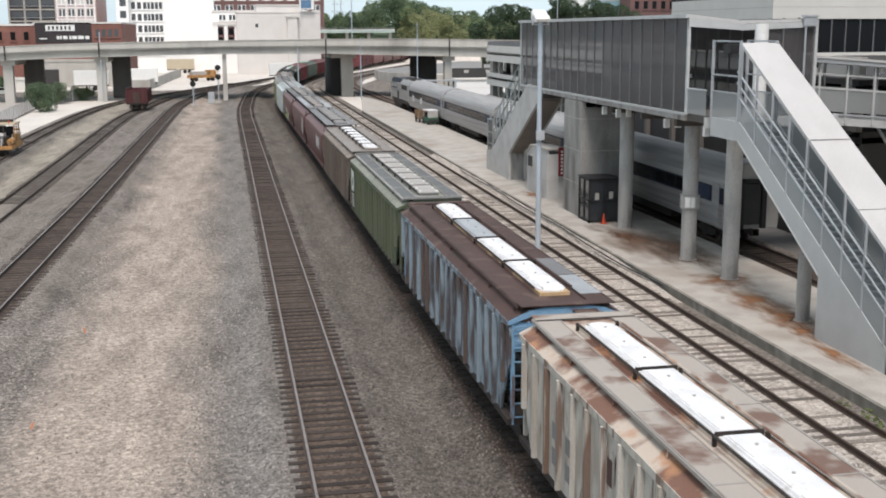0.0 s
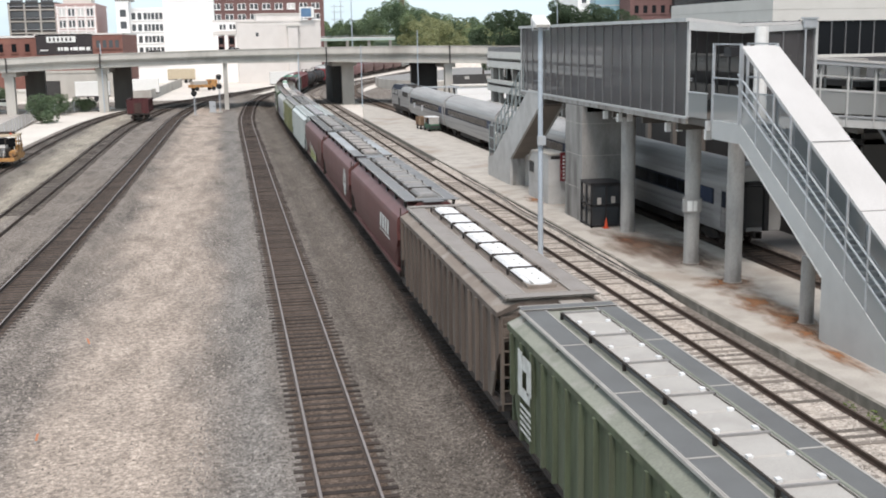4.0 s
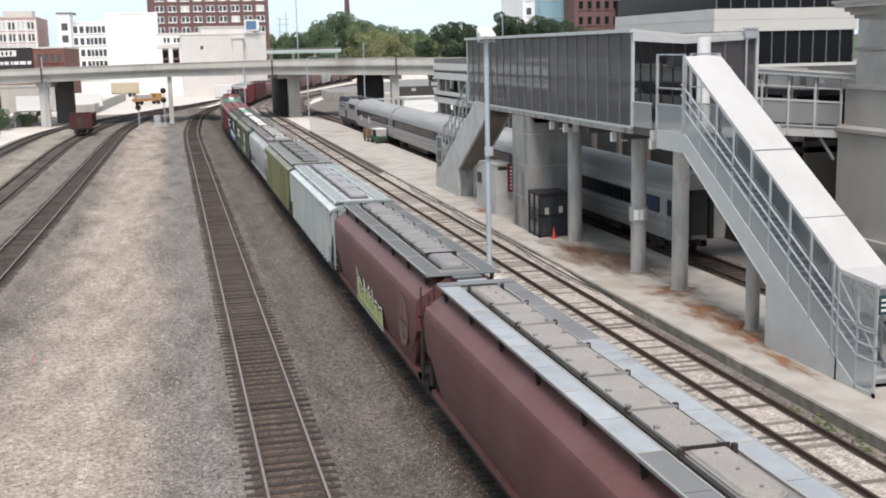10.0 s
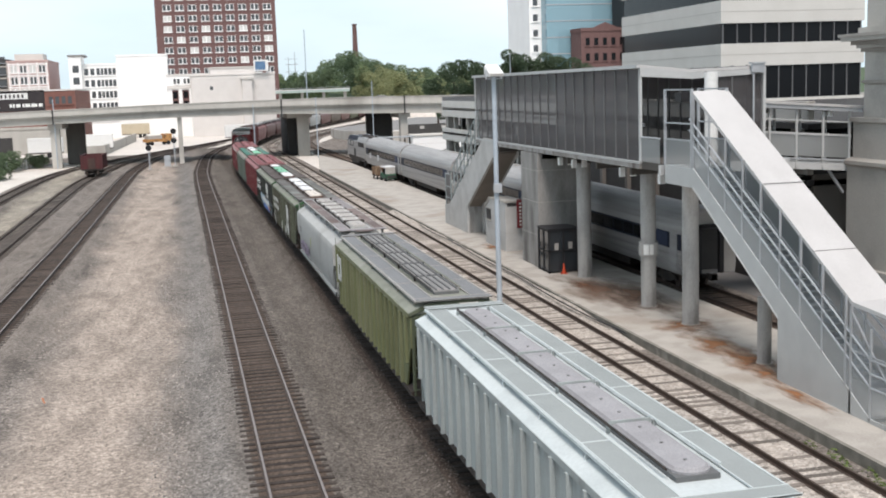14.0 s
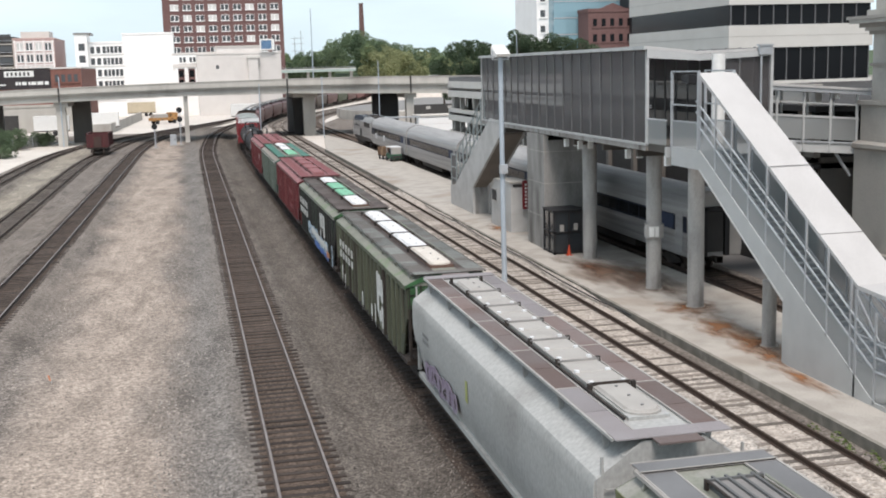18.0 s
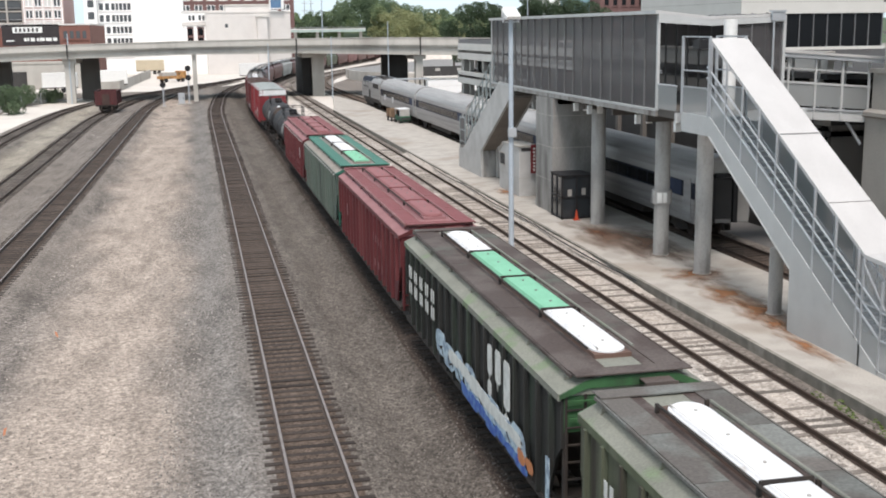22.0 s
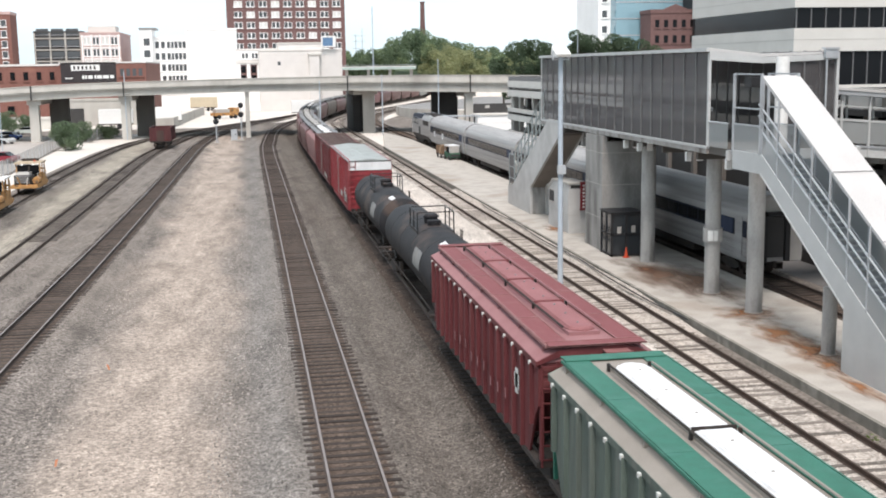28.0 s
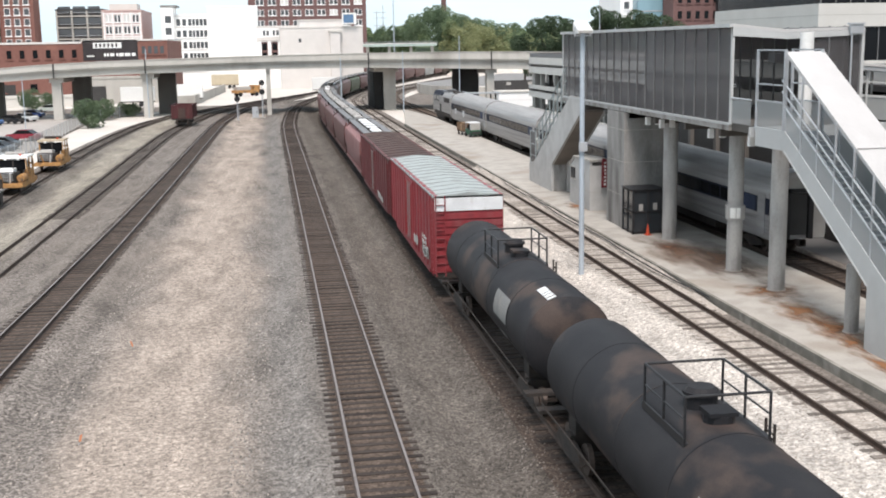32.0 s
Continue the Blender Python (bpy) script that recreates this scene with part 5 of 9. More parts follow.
def slanted_blocks(car):
    """Four heavy slanted blocks over a thin line, in white, in place of a painted name."""
    for i in range(4):
        y = -3.7 - 0.82 * i
        s = Solid()
        s.prism([(y, 2.3), (y - 0.5, 2.3), (y - 0.7, 3.0), (y - 0.2, 3.0)], XR - 0.01, XR - 0.002, "x")
        part("painted_mark", s, BN_WHITE, car)
    part("painted_mark", Solid().box(XR - 0.01, -7.0, 2.14, XR - 0.002, -3.6, 2.19), BN_WHITE, car)


def bars_end(car):
    """Dark number bars on the blue end sheet."""
    half = PITCH[1] / 2 - 0.62
    for i, (x, w, z) in enumerate(((0.62, 0.5, 3.55), (1.12, 0.6, 3.42))):
        part("number_bar", Solid().box(x - w / 2, -half - 0.012, z, x + w / 2, -half, z + 0.16), NAVY_BAR, car)


def bars_on(car, items, m):
    for y, z, w, h in items:
        part("painted_mark", Solid().box(X - 0.012, y - w / 2, z - h / 2, X - 0.002, y + w / 2, z + h / 2), m, car)


def emblem(car, m=None):
    """A white disc broken by a thin ring and a cross."""
    n, r, y0, z0 = 28, 0.84, -6.95, 2.4
    at = lambda k, i: (XR - 0.006, y0 + r * k * math.cos(2 * math.pi * i / n), z0 + r * k * math.sin(2 * math.pi * i / n))
    s = Solid().add([at(1, i) for i in range(n)] + [at(0.76, i) for i in range(n)], [(i, (i + 1) % n, n + (i + 1) % n, n + i) for i in range(n)])
    for q in range(4):
        arc = [at(0.7, q * 7 + 0.5 + 6.0 * i / 5) for i in range(6)]
        s.add([at(0.08, q * 7 + 3.5)] + arc, [tuple(range(7))])
    part("painted_emblem", s, m or BN_WHITE, car, "faded tan ring emblem" if m else "white ring and cross emblem")


train()


# ---- station walkway, stairs and lift tower ----
XL, XM, XR2 = 20.7, 23.3, 26.85      # left face, gutter, right face of the walkway
Y0, Y1 = 49.2, 79.1                 # near and far end
FLOOR = 7.45


STAINED_EDGE = mat("rust_stained_edge_beam", (0.36, 0.35, 0.335), (0.2, 0.175, 0.155), scale=0.7, stretch=(1, 2.5, 0.5), rough=0.8, c3=(0.12, 0.1, 0.09), scale3=0.5, lo3=0.55, hi3=0.68)
# slab concrete darkened: the shade under the walkway is put into its colour
SHADE_SLAB = mat("shade_dark_slab", (0.11, 0.1, 0.09), (0.07, 0.063, 0.057), scale=0.6, rough=0.9)


def walkway():
    w = thing("elevated_walkway", "grey steel elevated walkway with dark mesh sides and butterfly roof", "walkway", kind="structure")
    part("floor_slab", Solid().box(XL + 0.1, Y0 - 2.2, FLOOR - 0.35, XR2, 75.8, FLOOR), SHADE_SLAB, w)
    part("floor_slab", Solid().box(XL + 1.8, 75.8, FLOOR - 0.35, XR2, Y1, FLOOR), SHADE_SLAB, w)
    part("edge_beam", Solid().box(XL - 0.03, Y0, FLOOR - 0.36, XL + 0.1, Y1, FLOOR - 0.12), STAINED_EDGE, w)
    part("edge_flange", Solid().box(XL - 0.06, Y0, FLOOR - 0.12, XL + 0.1, Y1, FLOOR - 0.02), GREY_STEEL, w)
    part("edge_beam", Solid().box(XR2, Y0 - 2.2, FLOOR - 0.36, XR2 + 0.15, Y1, FLOOR - 0.02), GREY_STEEL, w)
    part("end_beam", Solid().box(XL - 0.05, Y0 - 2.35, FLOOR - 0.5, XR2 + 0.15, Y0 - 2.2, FLOOR - 0.05), GREY_STEEL, w)
    for i in range(7):
        y = Y0 + 1.5 + i * 4.6
        part("floor_joist", Solid().box(XL + 0.2 if y < 75 else XL + 1.9, y, FLOOR - 0.75, XR2 - 0.1, y + 0.25, FLOOR - 0.35), SHADE_SLAB, w)
    n = 20
    for i in range(n + 1):
        y = Y0 + (Y1 - Y0) * i / n
        big = i in (0, n)
        part("mullion", Solid().box(XL - 0.02, y - (0.09 if big else 0.035), FLOOR - 0.05, XL + 0.09, y + (0.09 if big else 0.035), 11.75), GREY_STEEL if big else MULLION, w)
        part("mullion", Solid().box(XR2, y - 0.035, FLOOR - 0.05, XR2 + 0.09, y + 0.035, 11.75), MULLION, w)
        if i < n:
            y2 = y + (Y1 - Y0) / n
            part("mesh_panel", Solid().add([(XL + 0.035, y + 0.04, FLOOR), (XL + 0.035, y2 - 0.04, FLOOR), (XL + 0.035, y2 - 0.04, 11.7), (XL + 0.035, y + 0.04, 11.7)], [(0, 1, 2, 3)]), SCREEN, w)
            part("mesh_panel", Solid().add([(XR2 + 0.045, y + 0.04, FLOOR), (XR2 + 0.045, y2 - 0.04, FLOOR), (XR2 + 0.045, y2 - 0.04, 11.7), (XR2 + 0.045, y + 0.04, 11.7)], [(0, 1, 2, 3)]), SCREEN, w)
    part("roof", Solid().prism([(XL - 0.05, 11.89), (XM, 11.59), (XR2 + 0.05, 11.67), (XR2 + 0.05, 11.55), (XM, 11.46), (XL - 0.05, 11.76)], Y0 - 0.1, Y1 + 0.1), WHITE_ROOF, w)
    part("fascia", Solid().prism([(XL - 0.02, 11.75), (XM, 11.45), (XR2 + 0.05, 11.54), (XR2 + 0.05, 11.3), (XM, 11.16), (XL - 0.02, 11.34)], Y0 - 0.14, Y0 - 0.02), GREY_STEEL, w)
    part("eave_gutter", Solid().box(XL - 0.17, Y0 - 0.1, 11.72, XL - 0.05, Y1 + 0.1, 11.88), GREY_STEEL, w)
    part("gutter_head", Solid().box(XR2 - 0.62, Y0 - 0.3, 11.36, XR2 + 0.02, Y0 - 0.14, 11.8).box(XR2 - 0.7, Y0 - 0.34, 11.76, XR2 + 0.06, Y0 - 0.1, 11.84), GALV, w)
    part("corner_post", Solid().box(XR2 + 0.06, Y0 - 0.1, FLOOR - 0.4, XR2 + 0.2, Y0 + 0.06, 11.62), GREY_STEEL, w)
    part("downpipe", Solid().cyl((XR2 - 0.5, Y0 - 0.22, FLOOR - 0.3), (XR2 - 0.5, Y0 - 0.22, 11.4), 0.05, 8), GALV, w)
    part("end_mesh", Solid().add([(XM + 0.9, Y0 - 0.03, FLOOR + 0.02), (XR2, Y0 - 0.03, FLOOR + 0.02), (XR2, Y0 - 0.03, 11.28), (XM + 0.9, Y0 - 0.03, 11.2)], [(0, 1, 2, 3)]), SCREEN, w)
    part("inner_post", Solid().box(XM + 0.84, Y0 - 0.08, FLOOR, XM + 0.92, Y0 + 0.02, 11.2).box(XM + 2.0, Y0 - 0.08, FLOOR, XM + 2.06, Y0, 11.22), MULLION, w)
    for z in (9.95, 10.05):
        part("inside_rail", Solid().cyl((XL + 0.4, Y0 + 0.4, z - 0.9), (XL + 0.4, 75.5, z - 0.9), 0.03, 6), GALV, w)
    # near landing guard
    for a, b in (((XL, Y0 - 0.1, 0), (XL, Y0 - 2.2, 0)),):
        part("guard_panel", Solid().add([(XL + 0.03, Y0 - 2.2, FLOOR), (XL + 0.03, Y0, FLOOR), (XL + 0.03, Y0, FLOOR + 1.1), (XL + 0.03, Y0 - 2.2, FLOOR + 1.1)], [(0, 1, 2, 3)]), PALE_SCREEN, w)
        part("guard_rail", Solid().cyl((XL + 0.03, Y0 - 2.2, FLOOR + 1.12), (XL + 0.03, Y0, FLOOR + 1.12), 0.04, 8), GALV, w)
    for x in (XL + 0.02, XL + 1.6):
        for y in (46.4, 43.75):
            part("landing_post", Solid().box(x - 0.05, y - 0.05, FLOOR - 0.05, x + 0.05, y + 0.05, 10.75), GALV, w)
        for z in (8.6, 9.3, 10.72):
            part("landing_bar", Solid().box(x - 0.03, 43.75, z - 0.03, x + 0.03, 46.4, z + 0.03), GALV, w)
    for y in (47.6, 52.3, 59.3, 61.6, 67.0):
        for x in (XL + 0.35, XL + 0.95):
            part("hanging_lamp_box", Solid().box(x - 0.12, y - 0.12, FLOOR - 0.95, x + 0.12, y + 0.12, FLOOR - 0.5).box(x - 0.02, y - 0.02, FLOOR - 0.5, x + 0.02, y + 0.02, FLOOR - 0.35), WHITE, w)
    part("landing_lamp", Solid().box(XL + 0.1, 44.9, 10.2, XL + 0.5, 45.6, 10.6), BLACK_STEEL, w)
    return w


walkway()

columns = [(22.0, 60.4, 0.4), (21.9, 51.1, 0.37), (22.0, 46.6, 0.37), (21.5, 39.0, 0.27)]


def round_column(x, y, r, top):
    c = thing("concrete_column", "round grey concrete column with a stained foot", "column", pose(x, y, 0.15), group="walkway columns", kind="structure")
    part("shaft", Solid().cyl((0, 0, 0), (0, 0, top - 0.15), r, 24), COLUMN, c, smooth=True)
    part("foot_collar", Solid().cyl((0, 0, 0), (0, 0, 0.03), r + 0.06, 24), OLD_CONCRETE, c, smooth=True)
    return c


for (x, y, r), top in zip(columns, (6.75, 6.75, 6.95, 2.75)):
    round_column(x, y, r, top)
cap = thing("column_extension", "white round steel post under the walkway roof", "column", pose(XM, 47.2, FLOOR), kind="structure")
part("shaft", Solid().cyl((0, 0, 0), (0, 0, 4.0), 0.3, 20), WHITE, cap, smooth=True)

PALE_CAST = mat("pale_cast_concrete", (0.5, 0.495, 0.48), (0.38, 0.372, 0.358), rough=0.9, scale=0.9, fine=14, grit=0.5)
# tower concrete: stain patches, and a darker base with the walkway's shade painted in
TOWER_CAST = mat("stain_and_shade_tower_concrete", (0.33, 0.32, 0.305), (0.19, 0.182, 0.172), rough=0.9, scale=1.0, stretch=(1.2, 1.2, 0.35), fine=14, grit=0.6, c3=(0.115, 0.108, 0.1), scale3=0.45, lo3=0.5, hi3=0.66, spec=0.15)
SOFFIT = mat("brown_grey_soffit", (0.23, 0.2, 0.175), (0.17, 0.145, 0.125), scale=0.7, rough=0.9)
SLOPE0, SLOPE1 = 43.6, 30.9         # stair head and foot
ST0, ST1 = XL, XL + 1.7


def covered_stairs():
    """The near flight along y, from the walkway floor to the platform, under a sloping roof."""
    s = thing("covered_staircase", "grey steel staircase with mesh balustrades and a white sloping roof", "staircase", kind="structure")
    head, foot = SLOPE0, SLOPE1
    rise, run_ = FLOOR - 0.15, head - foot
    zat = lambda y: FLOOR - rise * (head - y) / run_
    n = int(rise / 0.178)
    for i in range(n):
        y = head - run_ * (i + 0.5) / n
        z = FLOOR - rise * (i + 1) / n
        part("step", Solid().box(ST0 + 0.1, y - 0.18, z - 0.05, ST1 - 0.1, y + 0.18, z), GREY_STEEL, s)
        part("riser", Solid().box(ST0 + 0.1, y + 0.148, z, ST1 - 0.1, y + 0.172, z + 0.17), GALV, s)
    deep, high, back = 0.95, 1.15, 2.8
    base, end = foot + 5.7, foot - 1.0
    for x in (ST0, ST1 - 0.07):
        outline = [(head + back, FLOOR + 0.02), (head, FLOOR + 0.02), (foot, 0.3), (end, 0.3), (end, 0.15), (base, 0.15), (base, zat(base) - deep), (head, FLOOR - deep + 0.15), (head + back, FLOOR - deep + 0.15)]
        part("stringer_panel", Solid().prism(outline, x, x + 0.07, "x"), GREY_STEEL, s)
        part("stringer_flange", Solid().bar((x + 0.035, head, FLOOR - deep + 0.15), (x + 0.035, base, zat(base) - deep), 0.12, 0.05), GREY_STEEL, s)
        spans = [(head - run_ * i / 9, head - run_ * (i + 1) / 9) for i in range(9)]
        for ya, yb in spans:
            part("balustrade_mesh", Solid().add([(x + 0.035, ya, zat(ya) + 0.02), (x + 0.035, yb, zat(yb) + 0.02), (x + 0.035, yb, zat(yb) + high), (x + 0.035, ya, zat(ya) + high)], [(0, 1, 2, 3)]), PALE_SCREEN, s)
        for ya, yb, zz in ((head + back, head, FLOOR), (foot, end, 0.2)):
            part("balustrade_mesh", Solid().add([(x + 0.035, ya, zz + 0.02), (x + 0.035, yb, zz + 0.02), (x + 0.035, yb, zz + high), (x + 0.035, ya, zz + high)], [(0, 1, 2, 3)]), PALE_SCREEN, s)
        for i in range(10):
            y = head - run_ * i / 9
            part("rail_post", Solid().box(x + 0.0, y - 0.035, zat(y) + 0.04, x + 0.07, y + 0.035, zat(y) + 3.05), GALV, s)
        for dz in (high, 1.6, 2.05):
            part("handrail", Solid().cyl((x + 0.035, head + 0.4, FLOOR + dz), (x + 0.035, foot, 0.15 + dz), 0.04, 8), GALV, s)
            part("handrail", Solid().cyl((x + 0.035, foot, 0.15 + dz), (x + 0.035, end, 0.15 + dz), 0.04, 8), GALV, s)
    bend, z0, z1 = 32.0, 10.66, 3.88
    part("sloping_roof", Solid().prism([(head + 0.2, z0), (bend, z1), (end, z1 - 0.12), (end, z1 - 0.24), (bend, z1 - 0.14), (head + 0.2, z0 - 0.16)], ST0 + 0.05, ST1 - 0.02, "x"), WHITE_ROOF, s)
    for k in (0.5, 0.8):
        y, z = head + (bend - head) * k, z0 + (z1 - z0) * k
        part("roof_seam", Solid().box(ST0 + 0.05, y - 0.012, z - 0.03, ST1 - 0.02, y + 0.012, z - 0.002), HATCH_DULL, s)
    part("soffit", Solid().prism([(head, FLOOR - 0.7), (base, zat(base) - 0.85), (base, zat(base) - 0.75), (head, FLOOR - 0.6)], ST0 + 0.07, ST1 - 0.07, "x"), GREY_STEEL, s)
    wire_mesh = mesh_screen("thin_wire_mesh", (0.5, 0.53, 0.55), 0.3)
    for x in (ST0, ST1 - 0.07):
        for y in (bend, end + 0.05):
            part("gate_post", Solid().box(x, y - 0.05, 0.15, x + 0.07, y + 0.05, z1 - 0.14), GALV, s)
        part("cage_panel", Solid().add([(x + 0.03, bend, 1.4), (x + 0.03, end, 1.3), (x + 0.03, end, z1 - 0.22), (x + 0.03, bend, z1 - 0.15)], [(0, 1, 2, 3)]), wire_mesh, s)
        part("cage_brace", Solid().bar((x + 0.035, bend, z1 - 0.3), (x + 0.035, end, 1.5), 0.05, 0.05).bar((x + 0.035, bend, 2.3), (x + 0.035, end, 2.3), 0.05, 0.05), GALV, s)
    return s


def far_stairs():
    """The far flight: deep concrete side walls, a caged railing on them and a solid foot."""
    s = thing("far_staircase", "open concrete staircase with deep side walls and a tall grey cage railing", "staircase", kind="structure")
    head, foot = 76.0, 89.3
    slope = (FLOOR - 0.15) / (foot - head)
    zat = lambda y: FLOOR - slope * (y - head)
    n = 41
    for i in range(n):
        y, z = head + (foot - head) * (i + 0.5) / n, FLOOR - (FLOOR - 0.15) * (i + 1) / n
        part("step", Solid().box(ST0 + 0.18, y - 0.18, z - 0.16, ST1 - 0.18, y + 0.18, z), OLD_CONCRETE, s)
    cage = mat("blue_grey_railing", (0.33, 0.37, 0.37), (0.26, 0.29, 0.29), rough=0.55, metal=0.2, bump=0.02)
    for x in (ST0 - 0.04, ST1 - 0.14):
        side = [(head - 1.9, FLOOR + 0.02), (head + 1.0, FLOOR + 0.1), (88.0, zat(88.0) + 1.0), (89.65, 1.65), (89.65, 0.15), (82.25, 0.15), (82.25, 2.2), (head - 1.9, FLOOR - 0.85)]
        part("side_wall", Solid().prism(side, x, x + 0.18, "x"), PALE_CAST, s)
        top = lambda y: min(zat(y) + 3.3, 10.9)
        ys = [78.6 + 1.14 * i for i in range(9)] + [89.5]
        for y in ys:
            part("rail_post", Solid().box(x + 0.04, y - 0.05, max(zat(y) + 0.9, 1.6), x + 0.14, y + 0.05, max(top(y), 4.25)), cage, s)
        for dz in (1.35, 2.3, 3.3):
            part("handrail", Solid().bar((x + 0.09, 78.2, zat(78.2) + dz), (x + 0.09, 87.7, zat(87.7) + dz), 0.07, 0.07), cage, s)
        for z in (2.3, 3.2, 4.2):
            part("cage_rail", Solid().bar((x + 0.09, 87.6, z), (x + 0.09, 89.5, z), 0.07, 0.07), cage, s)
        part("cage_mesh", Solid().add([(x + 0.09, 87.7, 1.9), (x + 0.09, 89.5, 1.7), (x + 0.09, 89.5, 4.2), (x + 0.09, 87.7, 4.2)], [(0, 1, 2, 3)]), SCREEN, s)
    for y, z in ((88.4, 3.35), (84.2, 5.2), (80.4, 7.2)):
        part("stair_lamp", Solid().box(ST0 + 0.1, y - 0.3, z, ST0 + 0.5, y + 0.3, z + 0.3), WHITE, s)
    part("soffit", Solid().prism([(head - 1.7, FLOOR - 0.95), (82.3, 2.15), (82.3, 2.3), (head - 1.7, FLOOR - 0.8)], ST0 + 0.14, ST1 - 0.14, "x"), SOFFIT, s)
    part("base_block", Solid().prism([(82.35, 0.15), (89.5, 0.15), (89.5, 0.3), (82.35, 2.15)], ST0 + 0.14, ST1 - 0.14, "x"), COLUMN, s)
    part("foot_pier", Solid().box(ST0 + 1.1, 81.6, 0.15, ST0 + 1.5, 82.2, 2.5), PALE_CAST, s)
    return s


covered_stairs()
far_stairs()
gate_sign = thing("gate_sign", "small dark teal notice sign with white bars on the stair cage", "sign", pose(20.76, 29.88, 2.83))
part("board", Solid().box(0, -0.02, 0, 0.42, 0.02, 0.6), mat("dark_teal_sign", (0.02, 0.06, 0.065), scale=3, bump=0), gate_sign)
for i in range(3):
    part("white_bar", Solid().box(0.06, -0.03, 0.1 + 0.16 * i, 0.3 + 0.03 * i, -0.02, 0.17 + 0.16 * i), WHITE, gate_sign)


def lift_tower():
    t = thing("lift_tower", "board-marked concrete lift tower under the walkway", "tower", kind="structure")
    x0, x1, y0, y1, top = 20.6, 23.6, 64.5, 67.9, FLOOR - 0.4
    part("shaft_wall", Solid().box(x0, y0, 0.15, x1, y1, top), TOWER_CAST, t)
    for z in (2.1, 4.1, 6.0):
        part("pour_joint", Solid().box(x0 - 0.012, y0 - 0.012, z, x1, y1, z + 0.03), OLD_CONCRETE, t)
    return t


lift_tower()


# ---- overpass ----
BRICK = mat("red_brick", (0.225, 0.107, 0.086), (0.175, 0.08, 0.066), scale=1.5, fine=9, c3=(0.27, 0.13, 0.1), scale3=0.2, rough=0.9)
BROWN_BRICK = mat("brown_brick", (0.165, 0.096, 0.09), (0.135, 0.076, 0.07), scale=1.2, fine=7, rough=0.9)
PINK_BRICK = mat("pale_pink_masonry", (0.56, 0.40, 0.37), (0.48, 0.34, 0.32), scale=1.0, fine=8, rough=0.9)
WHITE_WALL = mat("white_rendered_wall", (0.88, 0.875, 0.86), (0.82, 0.815, 0.80), scale=0.3, fine=6, rough=0.85, grit=0.3)
CREAM_WALL = mat("cream_rendered_wall", (0.66, 0.63, 0.60), (0.59, 0.56, 0.535), scale=0.3, fine=6, rough=0.85, grit=0.3)
PANEL = mat("pale_precast_panel", (0.62, 0.60, 0.56), (0.56, 0.54, 0.50), scale=0.4, fine=8, rough=0.8, grit=0.35)
STONE = mat("grey_limestone", (0.44, 0.42, 0.385), (0.37, 0.355, 0.325), scale=0.5, fine=10, rough=0.85, c3=(0.32, 0.305, 0.28), scale3=0.25, grit=0.45)
# near-black: shade painted into openings and walls; also plain dark doors and parts
SHADE_WALL = mat("shade_and_dark_parts", (0.055, 0.053, 0.052), (0.04, 0.039, 0.038), scale=0.5, rough=0.9)
ROOFING = mat("grey_roofing", (0.24, 0.235, 0.225), (0.18, 0.175, 0.17), scale=0.4)
DARK_SIGN = mat("black_painted_boards", (0.035, 0.03, 0.032), (0.05, 0.042, 0.042), scale=0.6)
WINDOW = glass("sky_reflecting_window", (0.07, 0.075, 0.08), 0.15)
BLUE_GLASS = glass("blue_curtain_wall", (0.22, 0.36, 0.42), 0.06)
BLIND = mat("pale_window_blinds", (0.62, 0.62, 0.60), (0.5, 0.5, 0.48), scale=0.6)
ASPHALT = mat("grey_asphalt", (0.16, 0.155, 0.15), (0.12, 0.118, 0.115), scale=0.3, fine=20, rough=0.9)
LOT = mat("bleached_parking_lot", (0.42, 0.39, 0.36), (0.35, 0.325, 0.30), scale=0.15, fine=12, rough=0.9)
ROAD_PALE = mat("pale_dusty_road", (0.64, 0.6, 0.545), (0.54, 0.5, 0.455), scale=0.12, fine=12, rough=0.9)

DX = [-180, -110, -60, -47, -38, -28, -13, 0, 18, 31, 45, 60, 100, 180]
DT = [4.5, 6.3, 7.6, 8.15, 8.78, 9.2, 9.47, 9.66, 9.8, 9.8, 9.56, 9.2, 8.0, 6.0]
DB = [1.8, 3.6, 5.3, 6.0, 6.55, 6.95, 7.25, 7.45, 7.35, 6.95, 6.56, 6.1, 5.0, 3.0]


PALE_SPAN = mat("pale_weathered_span", (0.52, 0.5, 0.46), (0.41, 0.39, 0.355), rough=0.9, scale=0.4, stretch=(1, 1, 0.4), fine=12, c3=(0.3, 0.28, 0.25), scale3=0.15, lo3=0.55, hi3=0.7, grit=0.4)
# dark grey concrete with under-deck shade painted in; the garage end shares it
SHADE_CONCRETE = mat("shade_grey_concrete", (0.16, 0.148, 0.135), (0.11, 0.1, 0.09), scale=0.5, rough=0.9, stretch=(1, 1, 0.4))


